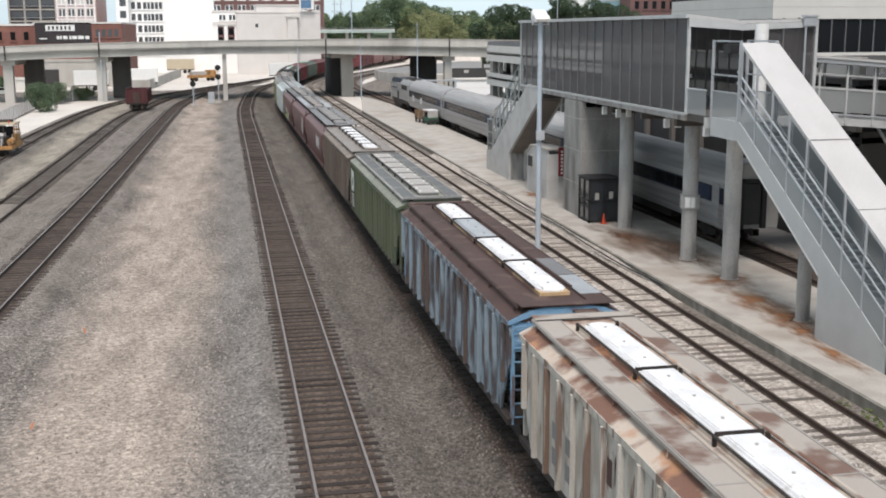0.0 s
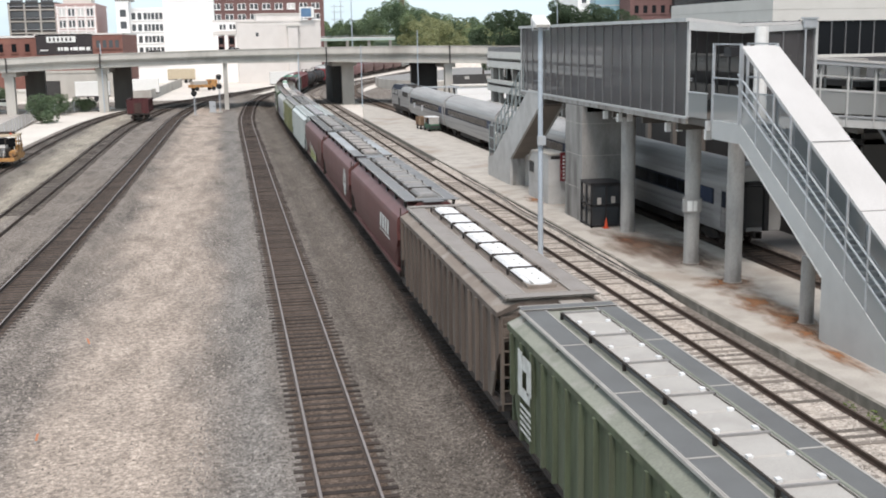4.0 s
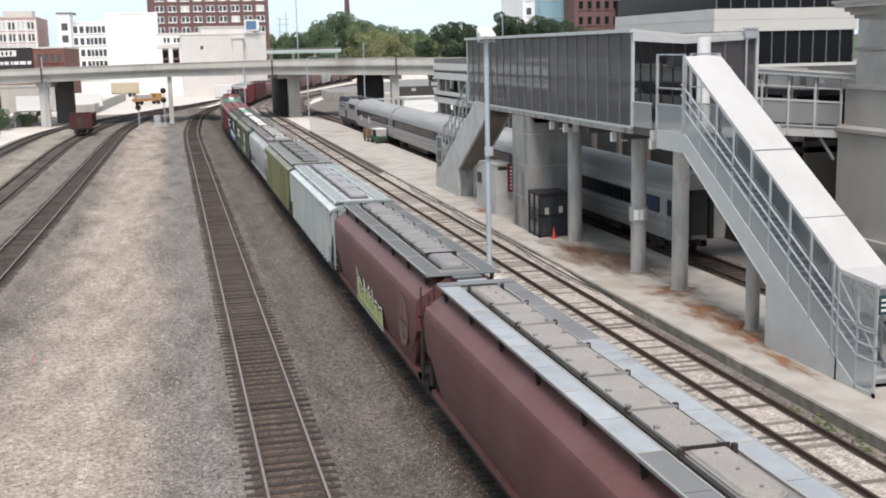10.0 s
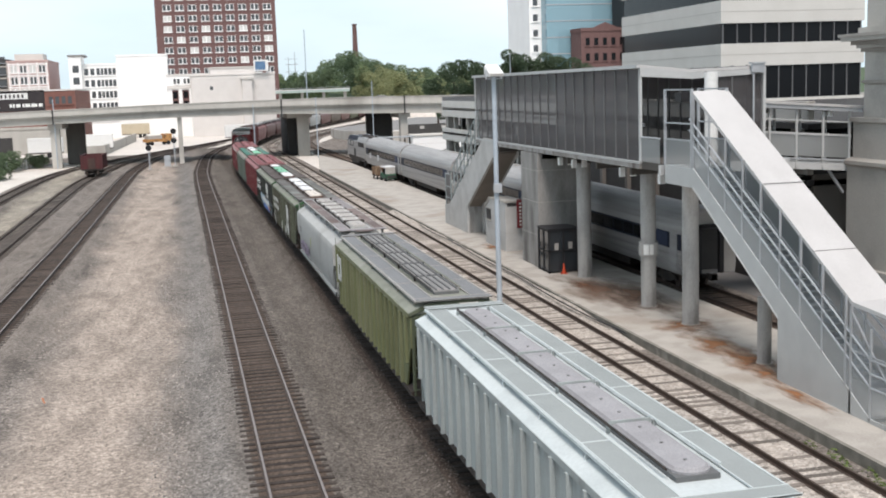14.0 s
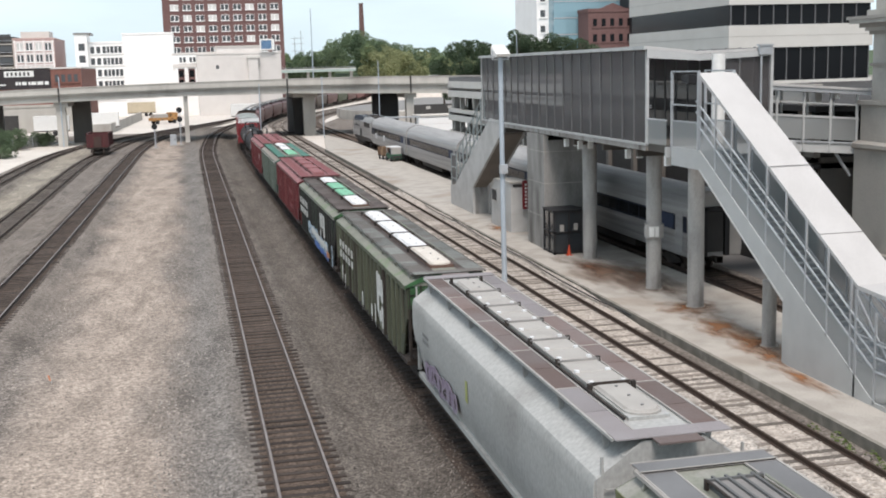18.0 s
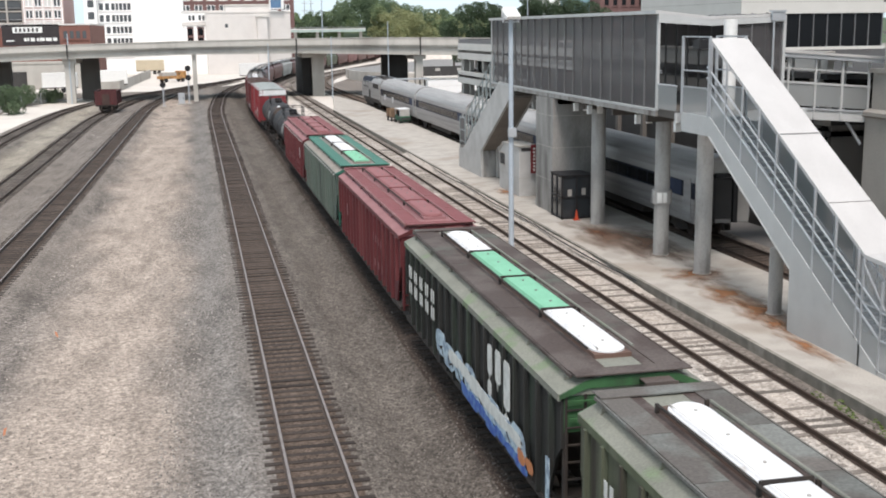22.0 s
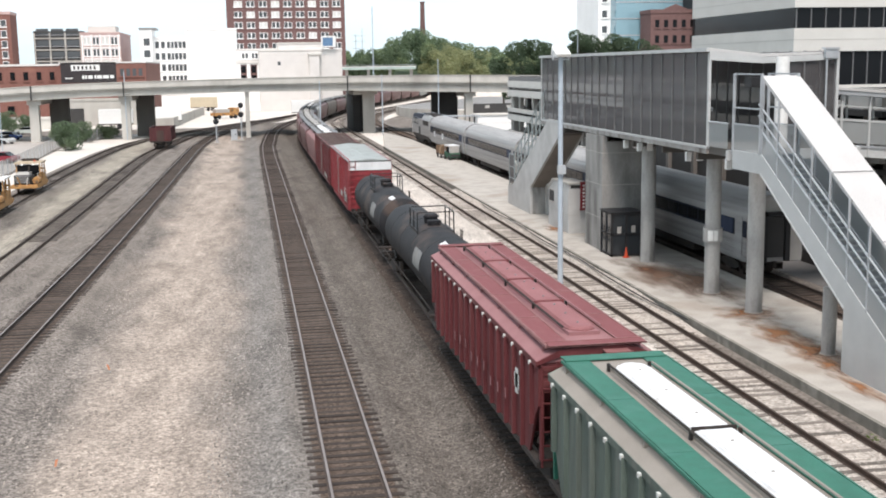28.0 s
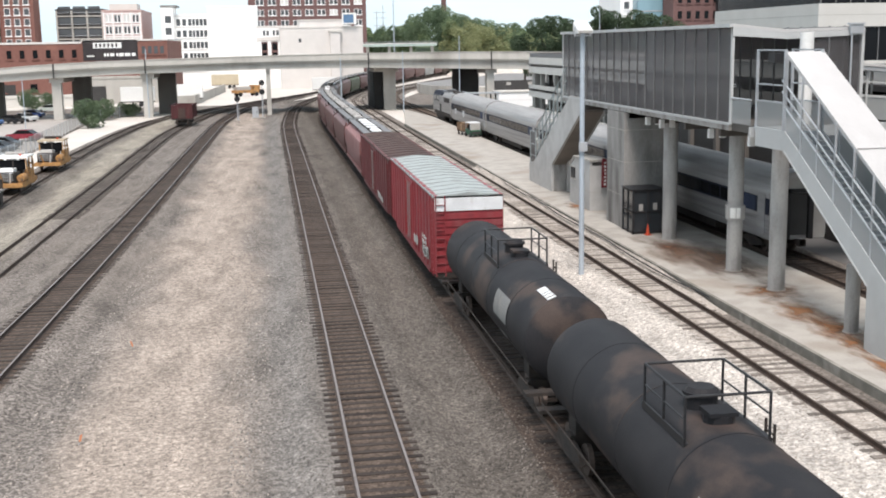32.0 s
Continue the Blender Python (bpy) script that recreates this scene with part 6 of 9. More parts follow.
def overpass():
    o = thing("road_overpass", "long weathered concrete road overpass on wall piers", "bridge", kind="structure")
    f = Solid()

    def strip(name, za, zb, y0, y1, m):
        rings = [[(x, y0, za(i)), (x, y1, za(i)), (x, y1, zb(i)), (x, y0, zb(i))] for i, x in enumerate(DX)]
        part(name, Solid().loft(rings), m, o)

    line = lambda i: DT[i] - 0.43 * (DT[i] - DB[i])
    strip("parapet", lambda i: line(i) + 0.02, lambda i: DT[i], 198.2, 198.6, PALE_SPAN)
    strip("parapet_rear", lambda i: line(i) + 0.02, lambda i: DT[i], 214.4, 214.8, PALE_SPAN)
    strip("deck", lambda i: line(i) - 0.25, lambda i: line(i) + 0.02, 198.4, 214.6, PALE_SPAN)
    strip("parapet_cap", lambda i: DT[i], lambda i: DT[i] + 0.1, 198.1, 198.7, PALE_SPAN)
    for y in (198.9, 202.6, 206.4, 210.2, 213.4):
        strip("girder", lambda i: DB[i], lambda i: line(i) - 0.25, y, y + 0.6, PALE_SPAN)
    for x in (-50.5, -35.4, -20.5, 17.2, 38.9, 62):
        t, b = float(np.interp(x, DX, DT)), float(np.interp(x, DX, DB))
        part("expansion_joint", Solid().box(x - 0.12, 198.05, b, x + 0.12, 198.2, t + 0.1), SHADE_WALL, o)
    # piers: a pale front column and a wall behind it
    for x0, x1, y0, w0, w1, wy in ((-36.2, -34.7, 200, -34.7, -31.4, 211), (-21.3, -19.8, 200, -19.8, -16.6, 211), (-0.45, 0.3, 199.5, 0, 0, 0),
                                   (38.4, 39.7, 200, 33.6, 38.4, 208), (-51.5, -50, 200, -50, -46.5, 211), (64, 65.5, 200, 65.5, 69, 210)):
        top = float(np.interp((x0 + x1) / 2, DX, DB))
        part("pier_column", Solid().box(x0, y0, -0.42, x1, y0 + 1.6, top), PALE_SPAN, o)
        if w1 > w0:
            part("pier_cap", Solid().box(x0 - 0.3, y0 - 0.2, top - 0.8, x1 + 0.5, y0 + 12, top), PALE_SPAN, o)
            # wall takes a darker tone than the column: the deck's shade is painted on
            part("pier_wall", Solid().box(w0, wy, -0.42, w1, wy + 1.4, top), SHADE_WALL if x0 > 30 else SHADE_CONCRETE, o)
    part("pier_column", Solid().box(20.4, 204.2, -0.42, 22.5, 205.6, 7.25), PALE_SPAN, o)
    # near-black wall: shade below the deck as colour
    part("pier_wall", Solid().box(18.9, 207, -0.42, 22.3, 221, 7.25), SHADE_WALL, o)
    part("pier_cap", Solid().box(18.6, 203.6, 6.5, 23.0, 214, 7.3), PALE_SPAN, o)
    return o


overpass()


def light_mast(x, y, h, label, lamp=True, r=0.11, z=-0.4):
    m = thing("lamp_mast", label, "lamp post", pose(x, y, z), group="light masts")
    part("pole", Solid().cyl((0, 0, 0), (0, 0, h), r, 12, r * 0.8), MAST_STEEL, m, smooth=True)
    if lamp:
        part("yoke", Solid().box(-0.3, -0.05, h - 0.15, 0.3, 0.05, h - 0.08).box(-0.42, -0.05, h - 0.15, -0.36, 0.05, h + 0.3).box(0.36, -0.05, h - 0.15, 0.42, 0.05, h + 0.3), GALV, m)
        part("lamp_head", Solid().loft([[(-0.36, -0.5, h + 0.0), (0.36, -0.5, h + 0.0), (0.36, 0.42, h + 0.12), (-0.36, 0.42, h + 0.12)],
                                        [(-0.36, -0.55, h + 0.14), (0.36, -0.55, h + 0.14), (0.36, 0.42, h + 0.5), (-0.36, 0.42, h + 0.5)],
                                        [(-0.3, -0.4, h + 0.24), (0.3, -0.4, h + 0.24), (0.3, 0.36, h + 0.58), (-0.3, 0.36, h + 0.58)]]), WHITE, m)
        part("lens", Solid().box(-0.32, -0.56, h + 0.02, 0.32, -0.52, h + 0.12), HATCH_GREY, m)
        part("switch_box", Solid().box(-0.2, -0.28, 6.3, 0.2, -0.12, 6.75), GALV, m)
    return m


light_mast(15.1, 54.0, 12.0, "tall pale blue-grey light mast with a white floodlight box", True, 0.14)
light_mast(12.0, 192.5, 9.6, "slender grey pole beside the curve", False, 0.09)
light_mast(23.0, 196.5, 10.5, "slender grey pole at the platform end", False, 0.09)
light_mast(32.3, 193, 12.9, "slender grey lamp post beside the locomotive", False, 0.09)
light_mast(-36.0, 176, 8.0, "thin parking lot lamp post", False, 0.07)
light_mast(-20.4, 199.2, 11.6, "lamp post standing on the overpass", False, 0.1)
light_mast(25.8, 235, 24.0, "tall dark lamp post beyond the overpass", False, 0.12)
light_mast(63.5, 215, 17.5, "lamp post with a round globe beside the trees", False, 0.08)


def facade_windows(b, x0, x1, nx, z0, z1, nz, y, w, h, frame_m, pane_m, skip=None, blind=0.0, seed=1, pair=True):
    """Windows in a grid on a front wall at y: frame, sill and panes each."""
    rng = random.Random(seed)
    dx, dz = (x1 - x0) / nx, (z1 - z0) / nz
    fr = Solid().box(-w / 2 - 0.12, -0.06, -0.12, w / 2 + 0.12, 0.02, 0.0).box(-w / 2 - 0.12, -0.06, h, w / 2 + 0.12, 0.02, h + 0.12)
    fr.box(-w / 2 - 0.12, -0.06, 0, -w / 2, 0.02, h).box(w / 2, -0.06, 0, w / 2 + 0.12, 0.02, h)
    if pair:
        fr.box(-0.14, -0.05, 0, 0.14, 0.02, h)
    fm = fr.mesh("window_frame", frame_m)
    pm = {m: Solid().box(-w / 2, -0.02, 0, w / 2, 0.0, h).mesh("pane", m) for m in (pane_m, BLIND)}
    sm = Solid().box(-w / 2 - 0.3, -0.22, -0.3, w / 2 + 0.3, 0.02, -0.1).mesh("sill", frame_m)
    for i in range(nx):
        for j in range(nz):
            if skip and skip(i, j):
                continue
            at = pose(x0 + dx * (i + 0.5), y, z0 + dz * j + (dz - h) / 2)
            q = part("window", fm, frame_m, b, at=at)
            part("pane", pm[BLIND if rng.random() < blind else pane_m], pane_m, q)
            part("sill", sm, frame_m, q)


def block(name, label, x0, x1, y0, y1, z1, wall, z0=-0.42, cap=0.5, cap_m=None):
    b = thing(name, label, "building")
    part("wall", Solid().box(x0, y0, z0, x1, y1, z1), wall, b)
    part("parapet", Solid().box(x0 - 0.15, y0 - 0.15, z1, x1 + 0.15, y1 + 0.15, z1 + cap), cap_m or wall, b)
    return b


b = block("brown_brick_tower", "tall dark brown brick office tower with paired white windows", -6.4, 37.0, 430, 460, 58, BROWN_BRICK)
facade_windows(b, -4.4, 36.2, 9, 14.0, 56.0, 11, 429.98, 2.7, 1.9, WHITE_WALL, WINDOW, blind=0.2, seed=3)
b = block("brick_and_stone_block", "brick block with tall white pilasters at its foot", -2.9, 10.8, 331, 360, 16.6, WHITE_WALL, cap=0.5, cap_m=CREAM_WALL)
for x in (-2.5, 0.2, 3.2, 6.0):
    part("pilaster", Solid().box(x, 330.6, -0.42, x + 0.9, 331, 13.0), WHITE_WALL, b)
part("stone_band", Solid().box(-3.0, 330.5, 13.0, 10.9, 331, 13.9), CREAM_WALL, b)
facade_windows(b, -1.6, 9.4, 4, 14.0, 16.2, 1, 330.98, 1.7, 1.4, WHITE_WALL, WINDOW)
for x in (-1.0, 1.9, 4.9):
    w = part("tall_window", Solid().box(x - 0.7, 330.9, 7.4, x + 1.1, 331, 12.6), BROWN_BRICK, b)
    for z in (7.7, 10.3):
        part("pane", Solid().box(x - 0.45, 330.86, z, x + 0.85, 330.9, z + 1.9), DARK_GLASS, w)
b = block("white_loft_building", "long white rendered building with small square windows", -29.5, -16.6, 340, 370, 20.4, WHITE_WALL)
facade_windows(b, -25.9, -20.9, 3, 4.0, 20.2, 5, 339.98, 1.1, 1.9, WHITE_WALL, WINDOW, pair=False)
facade_windows(b, -21.4, -16.9, 4, 4.0, 20.2, 5, 339.98, 0.9, 1.9, WHITE_WALL, WINDOW, pair=False)
part("stair_head", Solid().box(-29.6, 338, -0.42, -26.2, 350, 22.9), WHITE_WALL, b)
part("stair_head_roof", Solid().box(-29.8, 337.8, 22.9, -25.2, 350, 23.4), ROOFING, b)
for j in range(5):
    part("stair_window", Solid().box(-28.6, 337.97, 5.2 + 3.3 * j, -26.9, 338.02, 7.2 + 3.3 * j), WINDOW, b)
b = block("white_warehouse", "windowless white rendered warehouse", -16.6, -2.6, 338, 375, 22.6, WHITE_WALL)
b = block("cream_warehouse", "low cream industrial building with a stepped roofline", 3.6, 26.4, 320, 345, 16.2, CREAM_WALL, cap=0.35)
part("raised_bay", Solid().box(9.0, 322, 16.2, 21.5, 340, 18.2), CREAM_WALL, b)
part("raised_bay_cap", Solid().box(8.8, 321.8, 18.2, 21.7, 340, 18.5), PANEL, b)
part("loading_tower", Solid().box(17.3, 318.6, -0.42, 20.0, 322, 15.0), CREAM_WALL, b)
part("loading_tower_cap", Solid().box(16.9, 318.3, 15.0, 20.5, 322, 15.5), PANEL, b)
part("vent_window", Solid().box(8.6, 319.96, 12.3, 9.4, 320.02, 13.3), WINDOW, b)
for i in range(6):
    part("panel_joint", Solid().box(3.7, 319.985, 5 + 2 * i, 26.3, 320.02, 5.04 + 2 * i), PANEL, b)
sgn = thing("billboard", "small blue and white billboard on a warehouse roof", "billboard", pose(22.7, 319, 16.5))
part("panel", Solid().box(-2.0, -0.1, 0.6, 2.0, 0.1, 3.6), WHITE, sgn)
part("blue_field", Solid().box(-1.6, -0.13, 0.9, 1.2, -0.1, 3.2), mat("billboard_blue", (0.12, 0.22, 0.36), scale=0.7), sgn)
for x in (-1.5, 1.5):
    part("post", Solid().box(x - 0.08, -0.08, -0.3, x + 0.08, 0.08, 0.6), GALV, sgn)

b = block("brick_warehouse", "low red brick warehouse with arched windows and a black painted sign", -95, -39.8, 260, 300, 12.6, BRICK, cap=0.45, cap_m=CREAM_WALL)
facade_windows(b, -95, -40.4, 20, 8.6, 12.3, 1, 259.98, 1.0, 1.75, BRICK, DARK_GLASS, pair=False)
facade_windows(b, -93, -41, 8, 1.6, 4.8, 1, 259.98, 1.5, 1.7, BRICK, DARK_GLASS, pair=False, skip=lambda i, j: i % 3 == 1)
part("loading_door", Solid().box(-58, 259.9, -0.42, -54.6, 260.05, 4.0), SHADE_WALL, b)
b = block("brick_annex", "red brick annex with a black sign board", -39.8, -21.7, 258, 300, 13.0, BRICK, cap=0.35, cap_m=CREAM_WALL)
facade_windows(b, -27.4, -22.2, 4, 9.4, 12.6, 1, 257.98, 0.8, 1.6, BRICK, WINDOW, pair=False)
part("sign_board", Solid().box(-39.6, 257.85, 8.9, -28.0, 258, 13.25), DARK_SIGN, b)
part("sign_panel", Solid().box(-37.4, 257.8, 11.5, -31.4, 257.86, 12.75), WHITE, b)
for i in range(6):
    part("sign_bar", Solid().box(-36.9 + i * 0.85, 257.77, 11.75, -36.5 + i * 0.85, 257.81, 12.5), DARK_SIGN, b)
for x0, x1 in ((-38.8, -37.2), (-35.2, -34.7), (-34.55, -34.15), (-33.9, -33.0), (-32.6, -32.2), (-32.05, -31.0), (-30.8, -29.6), (-29.3, -28.5)):
    part("sign_bar", Solid().box(x0, 257.8, 9.75, x1, 257.86, 10.0 if x0 < -38 else 10.45), WHITE, b)
b = block("white_dock", "pale loading dock under a flat canopy", -40, -21.8, 256, 258, 5.0, OLD_CONCRETE)
part("dock_door", Solid().box(-38, 255.9, -0.4, -35, 256.02, 3.4), SHADE_WALL, b)
b = block("brick_apartment_tower", "red and pink brick tower with white window trim", -72.0, -63.0, 330, 339, 27.0, BRICK, cap=0.8, cap_m=PINK_BRICK)
facade_windows(b, -71.2, -63.6, 3, 12.0, 26.0, 5, 329.98, 1.3, 1.7, WHITE_WALL, WINDOW, pair=False)
b = block("white_gridded_tower", "white tower with close rows of windows", -92, -72.4, 328, 350, 45, WHITE_WALL)
facade_windows(b, -91, -73, 9, 10.0, 44.0, 11, 327.98, 1.2, 2.0, WHITE_WALL, WINDOW, pair=False)
b = block("mid_rise_office", "grey and pink mid-rise with bands of dark windows", -60.6, -47.4, 350, 380, 22.6, SHADE_WALL)
for j in range(5):
    part("deck_edge", Solid().box(-60.7, 349.8, 7.6 + 3.3 * j, -47.4, 350, 8.0 + 3.3 * j), STONE, b)
    part("deck_rail", Solid().box(-60.7, 349.82, 8.7 + 3.3 * j, -47.4, 349.9, 8.85 + 3.3 * j), GALV, b)
    for i in range(3):
        part("band_window", Solid().box(-59.9 + 4.2 * i, 349.9, 9.0 + 3.3 * j, -56.4 + 4.2 * i, 350.02, 10.6 + 3.3 * j), WINDOW, b)
for i in range(4):
    part("deck_post", Solid().box(-60.7 + 4.3 * i, 349.75, -0.4, -60.2 + 4.3 * i, 350, 22.6), STONE, b)
b = block("pink_loft_building", "pale pink masonry building with square windows", -47.4, -36.2, 349, 380, 22.2, PINK_BRICK, cap=0.4)
facade_windows(b, -47.0, -36.6, 4, 5.2, 21.8, 5, 348.98, 1.7, 2.0, WHITE_WALL, WINDOW, blind=0.35, seed=8)
for i in range(5):
    part("pilaster", Solid().box(-47.2 + 2.6 * i, 348.85, 5, -46.85 + 2.6 * i, 349, 22), WHITE_WALL, b)
for j in range(6):
    part("stone_band", Solid().box(-47.4, 348.9, 4.9 + 3.3 * j, -36.2, 349, 5.2 + 3.3 * j), WHITE_WALL, b)
part("roof_house", Solid().box(-46, 355, 22.6, -38, 365, 24.6), PANEL, b)
b = block("low_brick_shed", "low shed wall with a pale base", -95, -40, 246, 248, 1.6, PANEL)


SLATE = mat("slate_blue_panels", (0.06, 0.075, 0.085), (0.04, 0.05, 0.056), scale=0.6)
PALE_TAN = mat("pale_tan_panels", (0.52, 0.45, 0.33), (0.45, 0.39, 0.29), scale=0.6)


def trailer(x, y, length, label, rz=0, skin=None):
    t = thing("semi_trailer", label, "trailer", pose(x, y, -0.4, 0, 0, rz), group="parked trailers")
    part("box", Solid().box(-length / 2, -1.25, 1.15, length / 2, 1.25, 4.0), skin or WHITE, t)
    part("chassis", Solid().box(-length / 2, -0.9, 0.95, length / 2, 0.9, 1.15), IRON, t)
    for i in (-1, 1):
        for dx in (length / 2 - 1.4, length / 2 - 2.6):
            part("wheel", Solid().cyl((dx, i * 1.1, 0.5), (dx, i * 0.8, 0.5), 0.5, 14), BLACK_STEEL, t)
    part("landing_leg", Solid().box(-length / 2 + 2.2, -0.8, 0.0, -length / 2 + 2.4, 0.8, 1.1), IRON, t)
    return t


trailer(-26.6, 240, 6.6, "white semi-trailer parked behind the overpass")
trailer(-17.6, 250, 7.0, "white semi-trailer parked beside a retaining wall")
trailer(-12.4, 334, 7.6, "pale tan semi-trailer beyond the yard", 0, PALE_TAN)
trailer(-19.5, 385, 6.5, "dark blue-grey semi-trailer far beyond the yard", 0, SLATE)
trailer(-26.5, 388, 6.5, "dark blue-grey semi-trailer far beyond the yard", 0, SLATE)
trailer(15, 282, 9, "white trailer beyond the tracks")
trailer(26, 300, 9, "white trailer beyond the tracks")


def flat(name, pts, z, m, label):
    return tagged(part(name, Solid().add([(x, y, z) for x, y in pts], [tuple(range(len(pts)))]), m), label, "ground", kind="structure")


flat("far_yard", [(-300, 236), (-3, 236), (12, 262), (35, 320), (70, 420), (-300, 420)], -0.385, ROAD_PALE, "pale dusty yard beyond the overpass")
flat("far_yard", [(30, 205), (600, 205), (600, 420), (110, 420), (60, 330), (38, 262)], -0.37, ROAD_PALE, "pale yard and lots right of the curve")
flat("pale_verge", [(18.95, 158), (23.4, 178), (23.6, 200), (25.6, 225), (30, 252), (36, 275), (46, 305), (38.5, 300), (30, 279), (23.5, 258), (20.6, 240), (19.6, 216), (19.3, 190)], -0.36, ROAD_PALE, "pale dusty ground beside the curving platform track")
flat("parking_lot", [(-95, 90), (-27.2, 90), (-27.9, 140), (-28.8, 168), (-29.6, 190), (-27.5, 215), (-95, 215)], -0.38, LOT, "bleached asphalt parking lot")
flat("access_road", [(-26.6, 60), (-23.2, 60), (-23.2, 140), (-22.0, 170), (-18.8, 195), (-13, 217), (-15, 226), (-22, 214), (-28.6, 190), (-28.2, 165), (-27.2, 135)], -0.375, ROAD_PALE, "pale dusty service road beside the yard")
flat("shaded_ground", [(28.2, 40), (60, 40), (60, 150), (28.2, 150)], -0.36, ASPHALT, "dark asphalt beside the station track")

wall_l = thing("retaining_wall", "low pale concrete retaining wall beyond the gondola", "wall", kind="structure")
part("wall", Solid().prism([(-22, 238), (-15.6, 241), (-12.0, 310), (-11.5, 310), (-15.2, 240.4), (-22, 237.4)], -0.42, 1.6, "z"), OLD_CONCRETE, wall_l)
wall_r = thing("curved_ramp_wall", "low curved grey concrete ramp wall beyond the locomotive", "wall", kind="structure")
wp = smoothline([(38.6, 296), (36.9, 284), (36.4, 273), (37.6, 262), (41.5, 252), (48, 245), (60, 241)], 3)
for a, c in zip(wp, wp[1:]):
    part("wall_section", Solid().bar((a.x, a.y, 0.65), (c.x, c.y, 0.65), 0.4, 2.2), OLD_CONCRETE, wall_r)
part("ramp_deck", Solid().add([(p.x + 0.1, p.y + 0.1, 1.35 + 0.04 * i) for i, p in enumerate(wp)] + [(75, 255, 4.0), (62, 300, 3.2)], [tuple(range(len(wp) + 2))]), ROOFING, wall_r)
low = thing("low_white_building", "low white building with a dark window band under the overpass", "building", kind="structure")
part("wall", Solid().box(38.9, 192.0, -0.42, 48, 196.2, 2.85), WHITE_WALL, low)
part("roof", Solid().box(38.7, 191.8, 2.85, 48.2, 197.0, 3.05), PANEL, low)
part("window_band", Solid().box(39.2, 197.0, 2.9, 48, 197.3, 4.7), SHADE_WALL, low)
for x in (41.3, 45.2):
    part("pale_notice", Solid().box(x, 196.96, 3.9, x + 0.8, 197.0, 4.4), HATCH_GREY, low)
part("wall_joint", Solid().box(38.88, 191.98, 1.5, 48, 192.0, 1.54), PANEL, low)
hill = thing("rock_bank", "pale broken limestone bank beyond the overpass", "bank", kind="structure")
rng = random.Random(8)
bank_line = smoothline([(67, 430), (69, 395), (74, 352), (83, 315), (98, 290), (125, 275), (165, 268)], 8)[:28]
hv = [(p.x + j * 3.5 + rng.uniform(-0.8, 0.8), p.y + j * 3.0 + rng.uniform(-0.8, 0.8), -0.42 + j * 1.45 + (rng.uniform(-0.6, 0.6) if j else 0)) for j in range(6) for p in bank_line]
nb = len(bank_line)
part("bank", Solid().add(hv, [(j * nb + i, j * nb + i + 1, (j + 1) * nb + i + 1, (j + 1) * nb + i) for j in range(5) for i in range(nb - 1)]), mat("broken_limestone", (0.7, 0.64, 0.57), (0.48, 0.41, 0.35), scale=0.5, fine=4, bump=0.8), hill)

# ---- far road bridge and woods ----
fb = thing("far_bridge", "distant pale green steel girder bridge before the woods", "bridge")
part("girder", Solid().box(34, 420, 10.6, 62, 424, 11.5), mat("faded_green_girder", (0.44, 0.53, 0.49), (0.36, 0.44, 0.41), scale=0.3), fb)
part("deck_edge", Solid().box(34, 419.8, 11.5, 62, 420.1, 11.75), WHITE, fb)
part("railing", Solid().box(34, 420, 12.2, 62, 420.15, 12.32), GALV, fb)
for x in (36, 44, 52, 60):
    part("railing_post", Solid().box(x, 420, 11.7, x + 0.2, 420.15, 12.3), GALV, fb)
    part("pier", Solid().box(x, 421.5, -0.4, x + 1.0, 423, 10.6), OLD_CONCRETE, fb)
ch = thing("brick_chimney", "tall slender brick chimney above the wooded hill", "chimney", pose(92.5, 600, 0))
part("shaft", Solid().cyl((0, 0, 8), (0, 0, 44.6), 2.0, 16, 1.1), BROWN_BRICK, ch, smooth=True)
part("rim", Solid().cyl((0, 0, 44.6), (0, 0, 45.2), 1.35, 16), BROWN_BRICK, ch)
pt = thing("power_pylon", "distant grey lattice pylon on the horizon", "pylon", pose(62, 640, 0))
for x, h in ((-1.2, 30), (2.4, 33)):
    part("mast", Solid().cyl((x, 0, 0), (x, 0, h), 0.5, 6, 0.15), GALV, pt)
for z in (22, 26, 29):
    part("arm", Solid().bar((-3, 0, z), (4, 0, z), 0.25, 0.25), GALV, pt)


def leaf_mat(name, c, c2, low=0.72, high=1.3, thin=0.0):
    m = mat(name, c, c2, scale=0.25, fine=1.5, rough=0.7, bump=0, lo=0.35, hi=0.6)
    n, l = m.node_tree.nodes, m.node_tree.links
    geo = n.new("ShaderNodeNewGeometry")
    r = n.new("ShaderNodeMapRange")
    r.inputs["To Min"].default_value, r.inputs["To Max"].default_value = low, high
    l.new(geo.outputs["Random Per Island"], r.inputs["Value"])
    p = n["Principled BSDF"]
    src = p.inputs["Base Color"].links[0].from_socket
    v = n.new("ShaderNodeVectorMath")
    v.operation = "SCALE"
    l.new(src, v.inputs[0])
    l.new(r.outputs["Result"], v.inputs["Scale"])
    l.new(v.outputs["Vector"], p.inputs["Base Color"])
    if thin:
        tl, mx = n.new("ShaderNodeBsdfTranslucent"), n.new("ShaderNodeMixShader")
        mx.inputs[0].default_value = thin
        l.new(v.outputs["Vector"], tl.inputs["Color"])
        l.new(p.outputs[0], mx.inputs[1])
        l.new(tl.outputs[0], mx.inputs[2])
        l.new(mx.outputs[0], n["Material Output"].inputs["Surface"])
    return m


